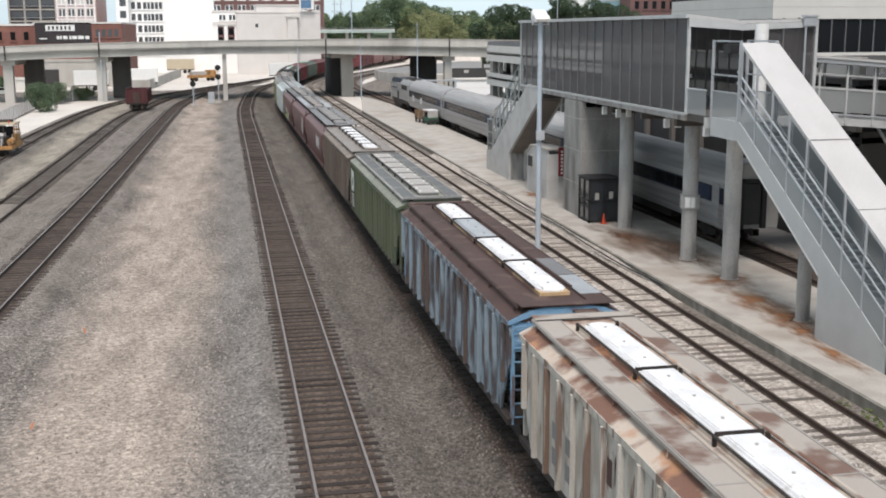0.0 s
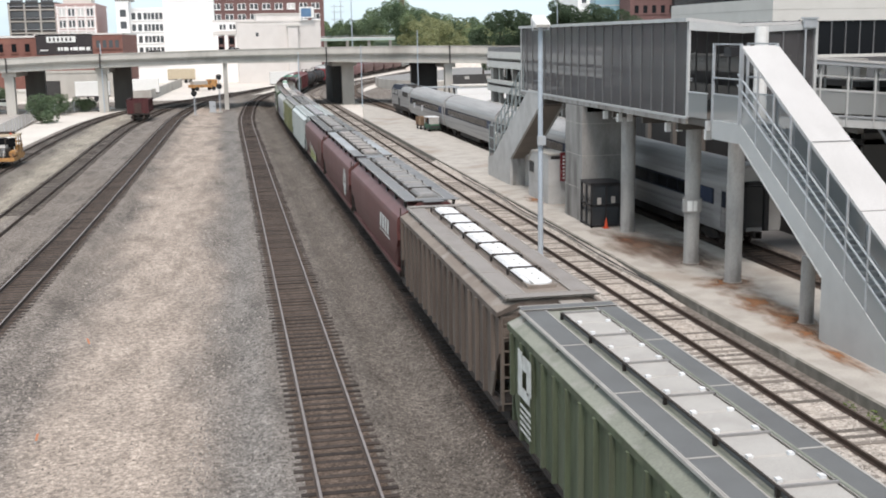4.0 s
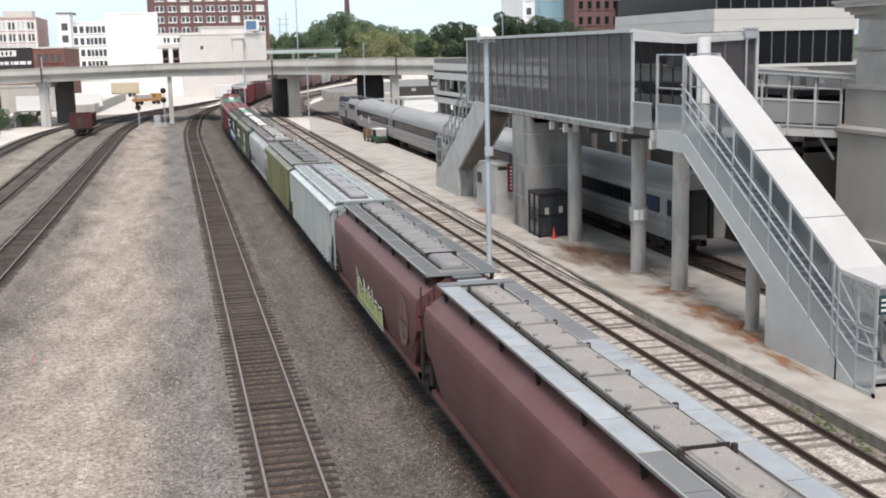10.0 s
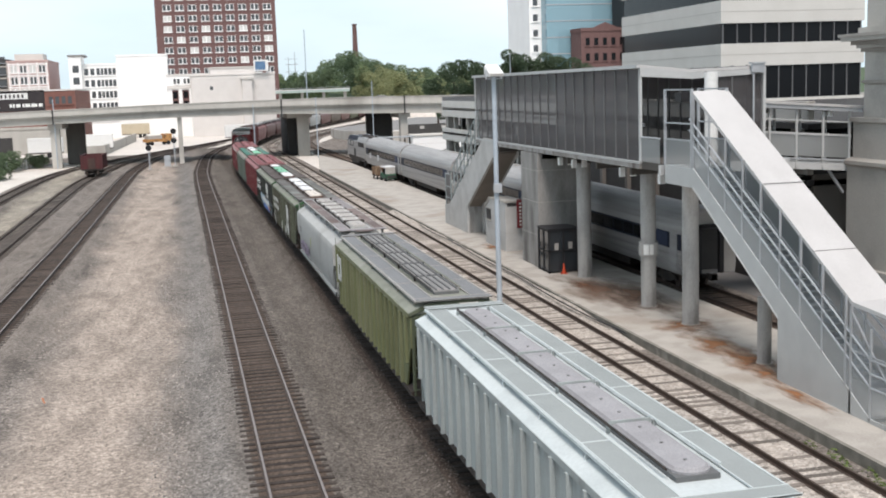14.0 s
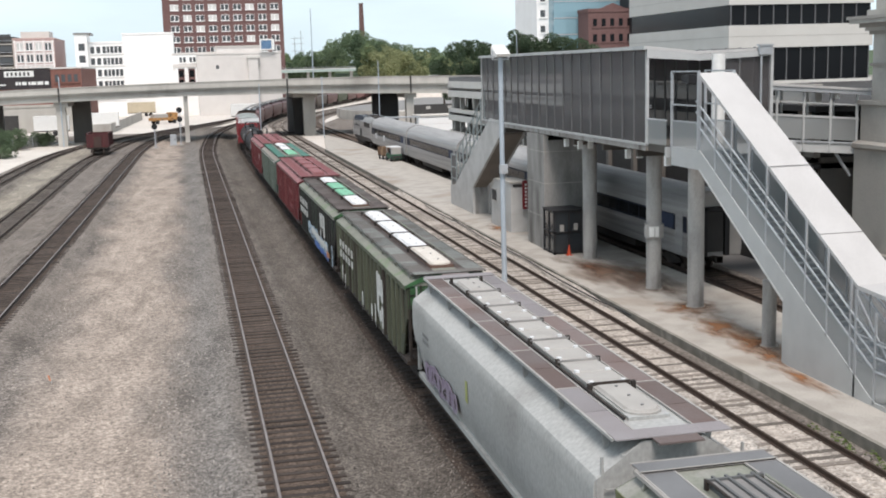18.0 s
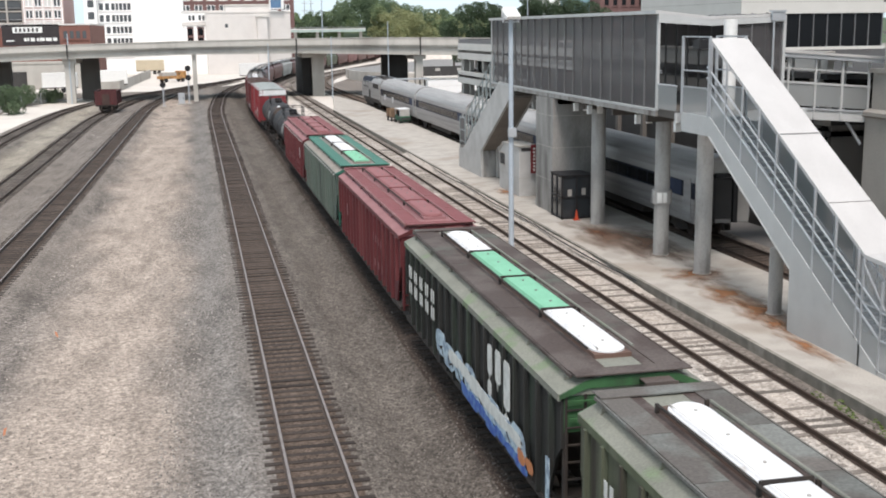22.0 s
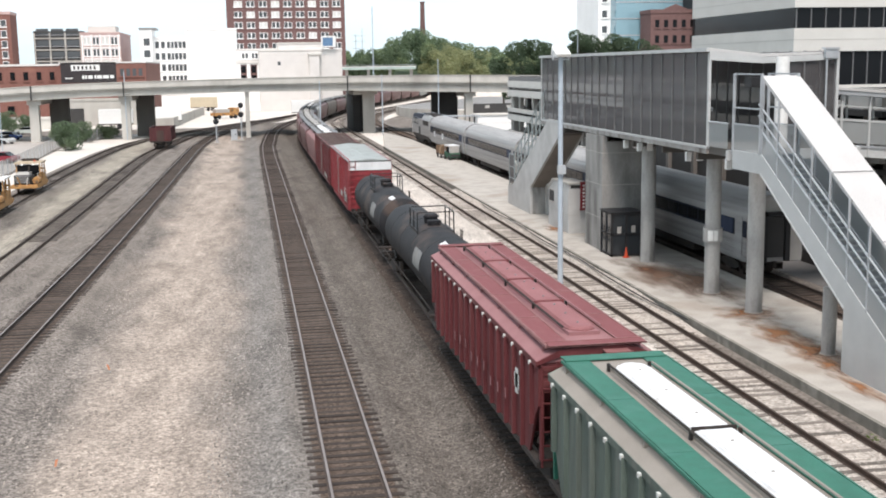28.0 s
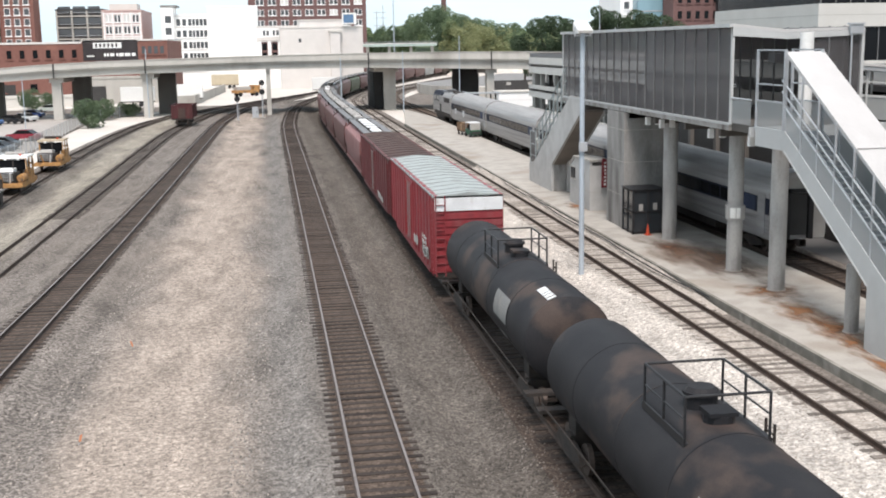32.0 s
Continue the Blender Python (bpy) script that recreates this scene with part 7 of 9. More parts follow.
LEAF_DARK = leaf_mat("dark_green_leaves", (0.13, 0.18, 0.105), (0.155, 0.21, 0.12), 0.88, 1.14, 0.4)
LEAF_NEAR = leaf_mat("deep_green_leaves", (0.06, 0.092, 0.052), (0.082, 0.115, 0.062), 0.85, 1.2, 0.35)
LEAF_MID = leaf_mat("green_leaves", (0.18, 0.24, 0.125), (0.215, 0.27, 0.14), 0.88, 1.14, 0.4)
LEAF_YELLOW = leaf_mat("yellow_green_leaves", (0.31, 0.325, 0.165), (0.25, 0.275, 0.14), 0.88, 1.14, 0.4)
BARK = mat("grey_bark", (0.10, 0.08, 0.065), (0.06, 0.05, 0.04), scale=3, stretch=(3, 3, 0.5))


def leaves(centres, count, size, seed):
    """Small leaf clumps scattered through round lobes (x, y, z, radius)."""
    r = np.random.RandomState(seed)
    v, f = [], []
    for cx, cy, cz, cr in centres:
        n = max(8, int(count * cr * cr))
        d = r.normal(size=(n, 3))
        d /= np.linalg.norm(d, axis=1)[:, None]
        rad = cr * r.uniform(0.55, 1.05, n) ** 0.6
        p = np.array((cx, cy, cz)) + d * rad[:, None] * (1, 1, 0.85)
        for q, dd in zip(p, d):
            a = r.normal(size=3) + dd * 0.6
            a /= np.linalg.norm(a)
            u = np.cross(a, (0.3, 0.2, 1.0))
            u /= np.linalg.norm(u)
            w = np.cross(a, u)
            s = size * r.uniform(0.6, 1.4)
            k = len(v)
            v += [tuple(q + u * s), tuple(q + w * s * 0.6), tuple(q - u * s), tuple(q - w * s * 0.6)]
            f.append((k, k + 1, k + 2, k + 3))
    return Solid().add(v, f)


def leafy(mesh_solid, name, m):
    me = bpy.data.meshes.new(name)
    me.from_pydata(mesh_solid.v, [], mesh_solid.f)
    me.materials.append(m)
    return me


def tree(x, y, z, h, spread, m, label, seed, name="tree", density=26, size=0.22):
    r = random.Random(seed)
    t = thing(name, label, "tree" if name == "tree" else "shrub", pose(x, y, z), group="trees" if name == "tree" else "")
    trunk = Solid().cyl((0, 0, -0.3), (0, 0, h * 0.5), h * 0.022, 8, h * 0.012)
    lobes = []
    for i in range(9):
        a, q = r.uniform(0, 6.28), r.uniform(0.15, 0.8) * spread
        zz = h * r.uniform(0.42 if name == "tree" else 0.2, 0.85)
        px, py = q * math.cos(a), q * math.sin(a)
        trunk.cyl((0, 0, h * 0.35), (px * 0.8, py * 0.8, zz), h * 0.009, 6, h * 0.003)
        lobes.append((px, py, zz, spread * r.uniform(0.35, 0.55)))
    lobes.append((0, 0, h * 0.88, spread * 0.4))
    part("trunk", trunk, BARK, t)
    part("crown", leafy(leaves(lobes, density, size, seed), "crown", m), m, t)
    return t


def woods():
    """The wooded hill on the horizon."""
    r = random.Random(5)
    prof = [(30, 17), (51, 20), (60, 19.5), (72, 20.5), (79, 26), (87, 31.5), (95, 29.5), (105, 24.5), (120, 21.5), (140, 19.5), (165, 20.5), (200, 21), (330, 22), (420, 20)]
    tops = lambda x: float(np.interp(x, [a for a, _ in prof], [b for _, b in prof]))
    for k, (m, label) in enumerate(((LEAF_DARK, "dark green woods on the far hill"), (LEAF_MID, "green woods on the far hill"), (LEAF_YELLOW, "yellowish green woods on the far hill"))):
        lobes = []
        for i in range(95):
            y = r.uniform(470, 640) if k != 2 else r.uniform(440, 520)
            x = (r.uniform(30, 260)) * y / 600
            xe = x * 600 / y
            if k == 2 and not 95 < xe < 150:
                continue
            top = 12.8 + (tops(xe) - 11.2) * y / 600
            top -= r.uniform(0, 5) if k != 2 else r.uniform(2, 6)
            for j in range(5):
                rad = r.uniform(2.2, 3.8)
                lobes.append((x + r.uniform(-4, 4), y + r.uniform(-4, 4), top - rad - j * 2.6 * r.uniform(0.5, 1.1), rad))
        me = leafy(leaves(lobes, 34.0, 0.38, 50 + k), "woods", m)
        tagged(part("woods", me, m), label, "trees", kind="stuff")
    hs = Solid()
    hs.loft([[(-200, 700, -0.4), (600, 700, -0.4), (600, 480, -0.4), (-200, 480, -0.4)], [(20, 690, 14), (420, 690, 14), (420, 600, 14), (40, 600, 14)]])
    tagged(part("wooded_hill", hs, LEAF_DARK), "dark wooded hillside behind the city", "hill", kind="structure")


woods()
for i, (x, y, h, s, m) in enumerate(((55.5, 224, 17.4, 4.5, LEAF_NEAR), (60.5, 228, 16.8, 4.5, LEAF_NEAR), (65.0, 222, 19.8, 3.4, LEAF_NEAR), (69.5, 226, 18.2, 4.8, LEAF_NEAR), (75, 228, 18.4, 5, LEAF_NEAR), (80.5, 226, 17.2, 4.6, LEAF_NEAR), (52.6, 232, 14.2, 3.0, LEAF_NEAR))):
    tree(x, y, -0.4, h, s, m, "dense dark green tree behind the parking garage", 30 + i, density=190, size=0.2)
for i, (x, y, h, s) in enumerate(((-27.0, 175.5, 4.3, 2.3), (-26.2, 178, 3.2, 1.8), (-27.2, 195, 3.4, 2.0), (-29.6, 201, 2.6, 2.2), (-25.4, 203, 2.3, 1.9), (-23.2, 204, 2.1, 1.7), (-48.0, 238, 3.4, 3.0), (-44.5, 240, 2.8, 2.4))):
    tree(x, y, -0.4, h, s, LEAF_DARK, "ragged green shrub at the edge of the yard", 60 + i, "shrub", 420, 0.1)


# ---- garage, offices and station house ----
def garage():
    """An open-sided parking garage with a rounded end."""
    g = thing("parking_garage", "open pale concrete parking garage with a rounded end and shade-black decks", "building", kind="structure")
    xw, yn, rad = 32.2, 146.0, 7.0
    edge = [(xw, 54.0), (xw, yn - rad)] + [(xw + rad - rad * math.cos(a), yn - rad + rad * math.sin(a)) for a in np.linspace(0, math.pi / 2, 9)[1:]] + [(xw + 40, yn)]
    inner = [(xw + 0.35, 54.0), (xw + 0.35, yn - rad)] + [(xw + rad - (rad - 0.35) * math.cos(a), yn - rad + (rad - 0.35) * math.sin(a)) for a in np.linspace(0, math.pi / 2, 9)[1:]] + [(xw + 40, yn - 0.35)]
    outline = edge + inner[::-1]
    for z0, z1, y0 in ((7.5, 9.4, 94.0), (4.6, 6.05, 94.0), (1.8, 3.25, 94.0)):
        rim = [(x, max(y, y0)) for x, y in outline]
        part("spandrel", Solid().prism(rim, z0, z1, "z"), PANEL, g)
        part("spandrel_joint", Solid().prism([(x - (0.012 if x < xw + 0.3 else 0), y) for x, y in rim], (z0 + z1) / 2, (z0 + z1) / 2 + 0.04, "z"), STONE, g)
    part("roof_rail", Solid().prism([(x + 0.1, max(y, 94.0)) for x, y in outline], 9.4, 9.85, "z"), MULLION, g)
    part("near_spandrel", Solid().box(xw, 54.0, 8.7, xw + 0.35, 94.0, 9.72), PANEL, g)
    part("near_ledge", Solid().box(xw - 0.1, 54.0, 9.66, xw + 0.4, 94.0, 9.76), STONE, g)
    part("near_lower_wall", Solid().box(xw, 54.0, 5.9, xw + 0.35, 94.0, 7.75), OLD_CONCRETE, g)
    # decks and inner walls are near-black: the storeys' shade is painted in
    deck = edge + [(xw + 40, 54.0)]
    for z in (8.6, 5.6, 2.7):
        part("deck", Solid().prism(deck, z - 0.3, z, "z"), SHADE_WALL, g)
    for i in range(13):
        y = 56 + i * 6.6
        part("column", Solid().box(xw + 0.5, y, -0.4, xw + 1.0, y + 0.6, 8.7), OLD_CONCRETE, g)
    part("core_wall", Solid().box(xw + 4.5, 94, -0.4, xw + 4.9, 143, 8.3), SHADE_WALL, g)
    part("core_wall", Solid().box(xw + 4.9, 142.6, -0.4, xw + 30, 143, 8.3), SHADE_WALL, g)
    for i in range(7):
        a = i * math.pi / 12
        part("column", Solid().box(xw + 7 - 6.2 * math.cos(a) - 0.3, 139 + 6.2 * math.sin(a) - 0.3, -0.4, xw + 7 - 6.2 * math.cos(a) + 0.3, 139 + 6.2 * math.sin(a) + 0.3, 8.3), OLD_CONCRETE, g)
    part("end_wall", Solid().box(xw + 0.4, 54.0, -0.4, xw + 40, 54.3, 5.9), SHADE_CONCRETE, g)
    # flat dark strip that paints the shade of the opening above the end wall
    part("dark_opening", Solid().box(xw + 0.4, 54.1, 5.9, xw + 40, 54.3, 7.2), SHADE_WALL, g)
    # unseen wall, added to keep light out of the decks
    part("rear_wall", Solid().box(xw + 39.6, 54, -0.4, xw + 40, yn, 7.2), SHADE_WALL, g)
    # near-black sheet that paints the shade of openings above the coaches
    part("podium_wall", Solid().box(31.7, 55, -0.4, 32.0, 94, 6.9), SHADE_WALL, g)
    for i in range(8):
        part("podium_pier", Solid().box(31.4, 57 + 5 * i, -0.4, 31.7, 57.5 + 5 * i, 6.9), SHADE_CONCRETE, g)
    return g


garage()


def office():
    o = thing("office_block", "pale banded office block with long dark ribbon windows", "building", kind="structure")
    x0, y0, x1, y1 = 52.9, 105.0, 68.9, 131.0
    zs = [8.9, 12.2, 14.45, 16.45, 18.7, 20.7, 22.95, 24.95, 27.2, 29.2, 31.5]
    part("core", Solid().box(x0 + 0.4, y0 + 0.4, -0.4, x1 - 0.4, y1 - 0.4, 31), SHADE_WALL, o)
    for i, (a, c) in enumerate(zip(zs, zs[1:])):
        if i % 2:
            part("spandrel_band", Solid().box(x0, y0, a, x1, y1, c), PANEL, o)
            part("band_joint", Solid().box(x0 - 0.012, y0 - 0.012, (a + c) / 2, x1, y1, (a + c) / 2 + 0.05), STONE, o)
        else:
            n = 10
            for k in range(n):
                xa = x0 + 0.3 + (x1 - x0 - 0.6) * k / n
                w = part("ribbon_window", Solid().box(xa + 0.05, y0 + 0.25, a, xa + (x1 - x0 - 0.6) / n - 0.05, y0 + 0.35, c), DARK_GLASS, o)
            for k in range(12):
                ya = y0 + 0.3 + (y1 - y0 - 0.6) * k / 12
                part("ribbon_window", Solid().box(x0 + 0.22, ya + 0.02, a, x0 + 0.32, ya + (y1 - y0 - 0.6) / 12 - 0.02, c), DARK_GLASS, o)
            for k in range(n + 1):
                xa = x0 + 0.3 + (x1 - x0 - 0.6) * k / n
                part("mullion", Solid().box(xa - 0.05, y0 + 0.15, a, xa + 0.05, y0 + 0.3, c), MULLION, o)
    part("base", Solid().box(x0, y0, 5.9, x1, y1, 8.9), PANEL, o)
    return o


office()
b = block("glass_tower", "blue glass curtain-wall tower reflecting clouds", 85.4, 102.0, 258, 280, 60, BLUE_GLASS)
for i in range(12):
    part("floor_line", Solid().box(85.3, 257.93, 14 + 3.8 * i, 102.0, 258.0, 14.25 + 3.8 * i), GALV, b)
b = block("white_slab_tower", "white tower with a column of small windows", 82.4, 85.4, 262, 280, 60, WHITE_WALL)
facade_windows(b, 82.5, 85.3, 1, 14, 50, 10, 261.98, 1.2, 1.6, WHITE_WALL, WINDOW, pair=False)
b = block("old_brick_building", "old dark red brick building before a glass tower", 91.0, 102.6, 250, 257, 22.6, BROWN_BRICK, cap=0.8)
facade_windows(b, 91.5, 102.0, 5, 8, 22, 4, 249.98, 1.0, 1.7, BROWN_BRICK, DARK_GLASS, pair=False)
part("gable", Solid().prism([(94, 23.4), (97, 24.6), (100, 23.4)], 250, 251), BROWN_BRICK, b)
b = block("black_slab", "narrow black glass slab beside the office block", 101.0, 104.8, 246, 256, 60, BLACK_STEEL)


def station_house():
    s = thing("station_house", "grey limestone station building with cornices and tall windows", "building", kind="structure")
    x, y1 = 33.0, 51.6
    part("lower_wall", Solid().box(x, -40, -0.4, x + 30, y1, 6.55), STONE, s)
    part("plinth", Solid().box(x - 0.18, -40, -0.4, x + 30, y1 + 0.18, 1.15), OLD_CONCRETE, s)
    part("plinth_ledge", Solid().box(x - 0.3, -40, 1.15, x + 30, y1 + 0.3, 1.5), STONE, s)
    part("string_course", Solid().prism([(x - 0.18, 6.62), (x - 0.18, 6.8), (x + 0.25, 6.95), (x + 0.25, 6.5), (x, 6.5)], -40, y1 + 0.15), OLD_CONCRETE, s)
    part("middle_wall", Solid().box(x + 0.2, -40, 6.9, x + 30, y1 - 0.2, 8.75), STONE, s)
    part("sill_course", Solid().box(x + 0.05, -40, 8.75, x + 30, y1 - 0.05, 8.95), OLD_CONCRETE, s)
    part("upper_wall", Solid().box(x + 0.55, -40, 8.95, x + 30, y1 - 0.55, 12.2), STONE, s)
    for z in (10.65,):
        part("stone_course", Solid().box(x + 0.45, -40, z, x + 30, y1 - 0.45, z + 0.16), OLD_CONCRETE, s)
    for k, (z, out) in enumerate(((12.2, 0.4), (12.38, 0.25), (12.55, 0.05), (12.75, -0.3), (12.95, -0.4), (13.1, 0.3))):
        part("cornice", Solid().box(x + out, -40, z, x + 30, y1 - out, (12.38, 12.55, 12.75, 12.95, 13.1, 13.4)[k]), STONE if k % 2 else OLD_CONCRETE, s)
    part("attic", Solid().box(x + 0.6, -40, 13.4, x + 30, y1 - 0.6, 16.0), STONE, s)
    for y in (46.6, 40.0):
        w = part("window", Solid().box(x + 0.42, y - 1.2, 8.96, x + 0.56, y + 1.2, 10.2), DARK_GLASS, s)
        part("surround", Solid().box(x + 0.3, y - 1.5, 8.95, x + 0.54, y - 1.2, 10.2).box(x + 0.3, y + 1.2, 8.95, x + 0.54, y + 1.5, 10.2), STONE, w)
        part("pediment", Solid().prism([(y - 1.8, 10.2), (y - 1.8, 10.4), (y, 11.4), (y + 1.8, 10.4), (y + 1.8, 10.2)], x + 0.1, x + 0.54, "x"), STONE, w)
    return s


station_house()


def connector():
    """The covered bridge from the walkway to the station house."""
    c = thing("connecting_footbridge", "covered grey steel footbridge with mesh guards", "footbridge", kind="structure")
    x0, x1, ya, yb = 27.05, 33.2, 51.6, 53.8
    fall = lambda x, z: z - 0.079 * (x - x0)

    def lane(name, z0, z1, y0, y1, m, a=x0, b=x1):
        part(name, Solid().prism([(a, fall(a, z0)), (b, fall(b, z0)), (b, fall(b, z1)), (a, fall(a, z1))], y0, y1), m, c)

    lane("deck", 6.72, 7.2, ya, yb, GREY_STEEL)
    lane("deck_edge", 7.2, 7.3, ya - 0.06, ya + 0.06, GALV)
    lane("roof", 9.93, 10.05, ya - 0.3, yb + 0.3, WHITE_ROOF, x0 - 0.4, x1 + 0.5)
    lane("eave_beam", 9.72, 9.93, ya - 0.25, ya - 0.12, GALV, x0 - 0.4, x1 + 0.5)
    lane("eave_beam", 9.72, 9.93, yb + 0.12, yb + 0.25, GALV, x0 - 0.4, x1 + 0.5)
    for y in (ya, yb):
        for i in range(5):
            x = x0 + 0.1 + (x1 - x0 - 0.2) * i / 4
            part("post", Solid().box(x - 0.05, y - 0.05, fall(x, 6.8), x + 0.05, y + 0.05, fall(x, 9.8)), GREY_STEEL, c)
            if i < 4:
                w = (x1 - x0 - 0.2) / 4
                part("guard_panel", Solid().add([(x + 0.05, y, fall(x, 7.38)), (x + w - 0.05, y, fall(x + w, 7.38)), (x + w - 0.05, y, fall(x + w, 8.46)), (x + 0.05, y, fall(x, 8.46))], [(0, 1, 2, 3)]), PALE_SCREEN, c)
        lane("guard_rail", 8.46, 8.56, y - 0.04, y + 0.04, GREY_STEEL)
        lane("hand_rail", 9.15, 9.22, y - 0.03, y + 0.03, GREY_STEEL)
    for x in (28.6, 32.2):
        part("round_lamp", Solid().cyl((x, ya + 0.4, fall(x, 9.45)), (x, ya + 0.4, fall(x, 9.7)), 0.14, 10), WHITE if x > 30 else BLACK_STEEL, c)
    part("brace", Solid().bar((x1 - 0.15, ya + 0.4, 5.1), (x1 - 1.0, ya + 0.4, 6.3), 0.12, 0.12), GALV, c)
    return c


connector()

# ---- standing passenger train ----
STAINLESS = mat("fluted_stainless_steel", (0.4, 0.388, 0.38), (0.2, 0.192, 0.188), rough=0.45, metal=0.4, scale=0.6, stretch=(1, 0.12, 7), bump=0.05)
COACH_ROOF = mat("dull_silver_roof", (0.37, 0.362, 0.355), (0.24, 0.234, 0.23), rough=0.6, metal=0.2, scale=0.9, stretch=(4, 0.2, 4))
BLUE_PANEL = mat("dull_blue_panel", (0.03, 0.042, 0.08), scale=1)
NAVY = mat("navy_blue_band", (0.018, 0.022, 0.036), (0.014, 0.017, 0.027), rough=0.6, spec=0.15, scale=1)


def coach(y0, y1, label):
    c = thing("passenger_coach", label, "railway coach", pose(26.65, (y0 + y1) / 2, 0), group="passenger train")
    h = (y1 - y0) / 2 - 0.35
    body = [(1.5, 0.95), (1.55, 1.3), (1.55, 3.35), (1.45, 3.75), (1.1, 4.15), (0.5, 4.38)]
    part("body", Solid().prism(body + [(-x, z) for x, z in reversed(body)], -h, h), STAINLESS, c, smooth=True)
    part("roof", Solid().prism([(1.40, 3.86), (1.08, 4.2), (0.5, 4.43), (-0.5, 4.43), (-1.08, 4.2), (-1.40, 3.86)], -h + 0.05, h - 0.05), COACH_ROOF, c, smooth=True)
    for k in (-1, 1):
        part("blue_band", Solid().box(min(k * 1.55, k * 1.565), -h, 2.25, max(k * 1.55, k * 1.565), h, 3.1), NAVY, c)
        for i in range(14):
            y = -h + 2.6 + (2 * h - 5.2) * i / 13
            part("window", Solid().box(min(k * 1.56, k * 1.575), y - 0.72, 2.35, max(k * 1.56, k * 1.575), y + 0.72, 3.0), DARK_GLASS, c)
        for z in (1.25, 1.5, 1.75, 2.0):
            part("flute", Solid().box(min(k * 1.54, k * 1.575), -h, z, max(k * 1.54, k * 1.575), h, z + 0.05), STAINLESS, c)
        ye = k * h
        part("end_door", Solid().box(-0.45, min(ye, ye + k * 0.12), 1.2, 0.45, max(ye, ye + k * 0.12), 3.35), SHADE_WALL, c)
        part("vestibule_ring", Solid().box(-0.75, min(ye, ye + k * 0.25), 1.0, -0.5, max(ye, ye + k * 0.25), 3.6).box(0.5, min(ye, ye + k * 0.25), 1.0, 0.75, max(ye, ye + k * 0.25), 3.6).box(-0.75, min(ye, ye + k * 0.25), 3.4, 0.75, max(ye, ye + k * 0.25), 3.6), BLACK_STEEL, c)
        part("blue_end_panel", Solid().box(min(k * 1.566, k * 1.578), -h + 1.7, 2.28, max(k * 1.566, k * 1.578), -h + 3.2, 3.06), BLUE_PANEL, c)
        part("end_panel", Solid().box(-1.48, min(ye, ye + k * 0.04), 1.0, -0.78, max(ye, ye + k * 0.04), 3.7).box(0.78, min(ye, ye + k * 0.04), 1.0, 1.48, max(ye, ye + k * 0.04), 3.7).box(-0.78, min(ye, ye + k * 0.04), 3.6, 0.78, max(ye, ye + k * 0.04), 4.2), HATCH_GREY, c)
        part("side_door", Solid().box(min(k * 1.56, k * 1.58), -h + 0.5, 1.15, max(k * 1.56, k * 1.58), -h + 1.4, 3.3), COACH_ROOF, c)
        part("underframe_box", Solid().box(min(k * 0.6, k * 1.3), -5, 0.45, max(k * 0.6, k * 1.3), 5, 0.95), IRON, c)
    bogies(c, h - 3.0)
    couplers(c, h)
    return c


for i in range(4):
    car = coach(53.9 + 25.9 * i, 79.8 + 25.9 * i, "stainless steel passenger coach with a navy window band")
    if i == 3:
        for y in (2.0, 8.2):
            part("white_plate", Solid().box(-1.6, y, 1.75, -1.578, y + 1.1, 2.5), HATCH_WHITE, car)


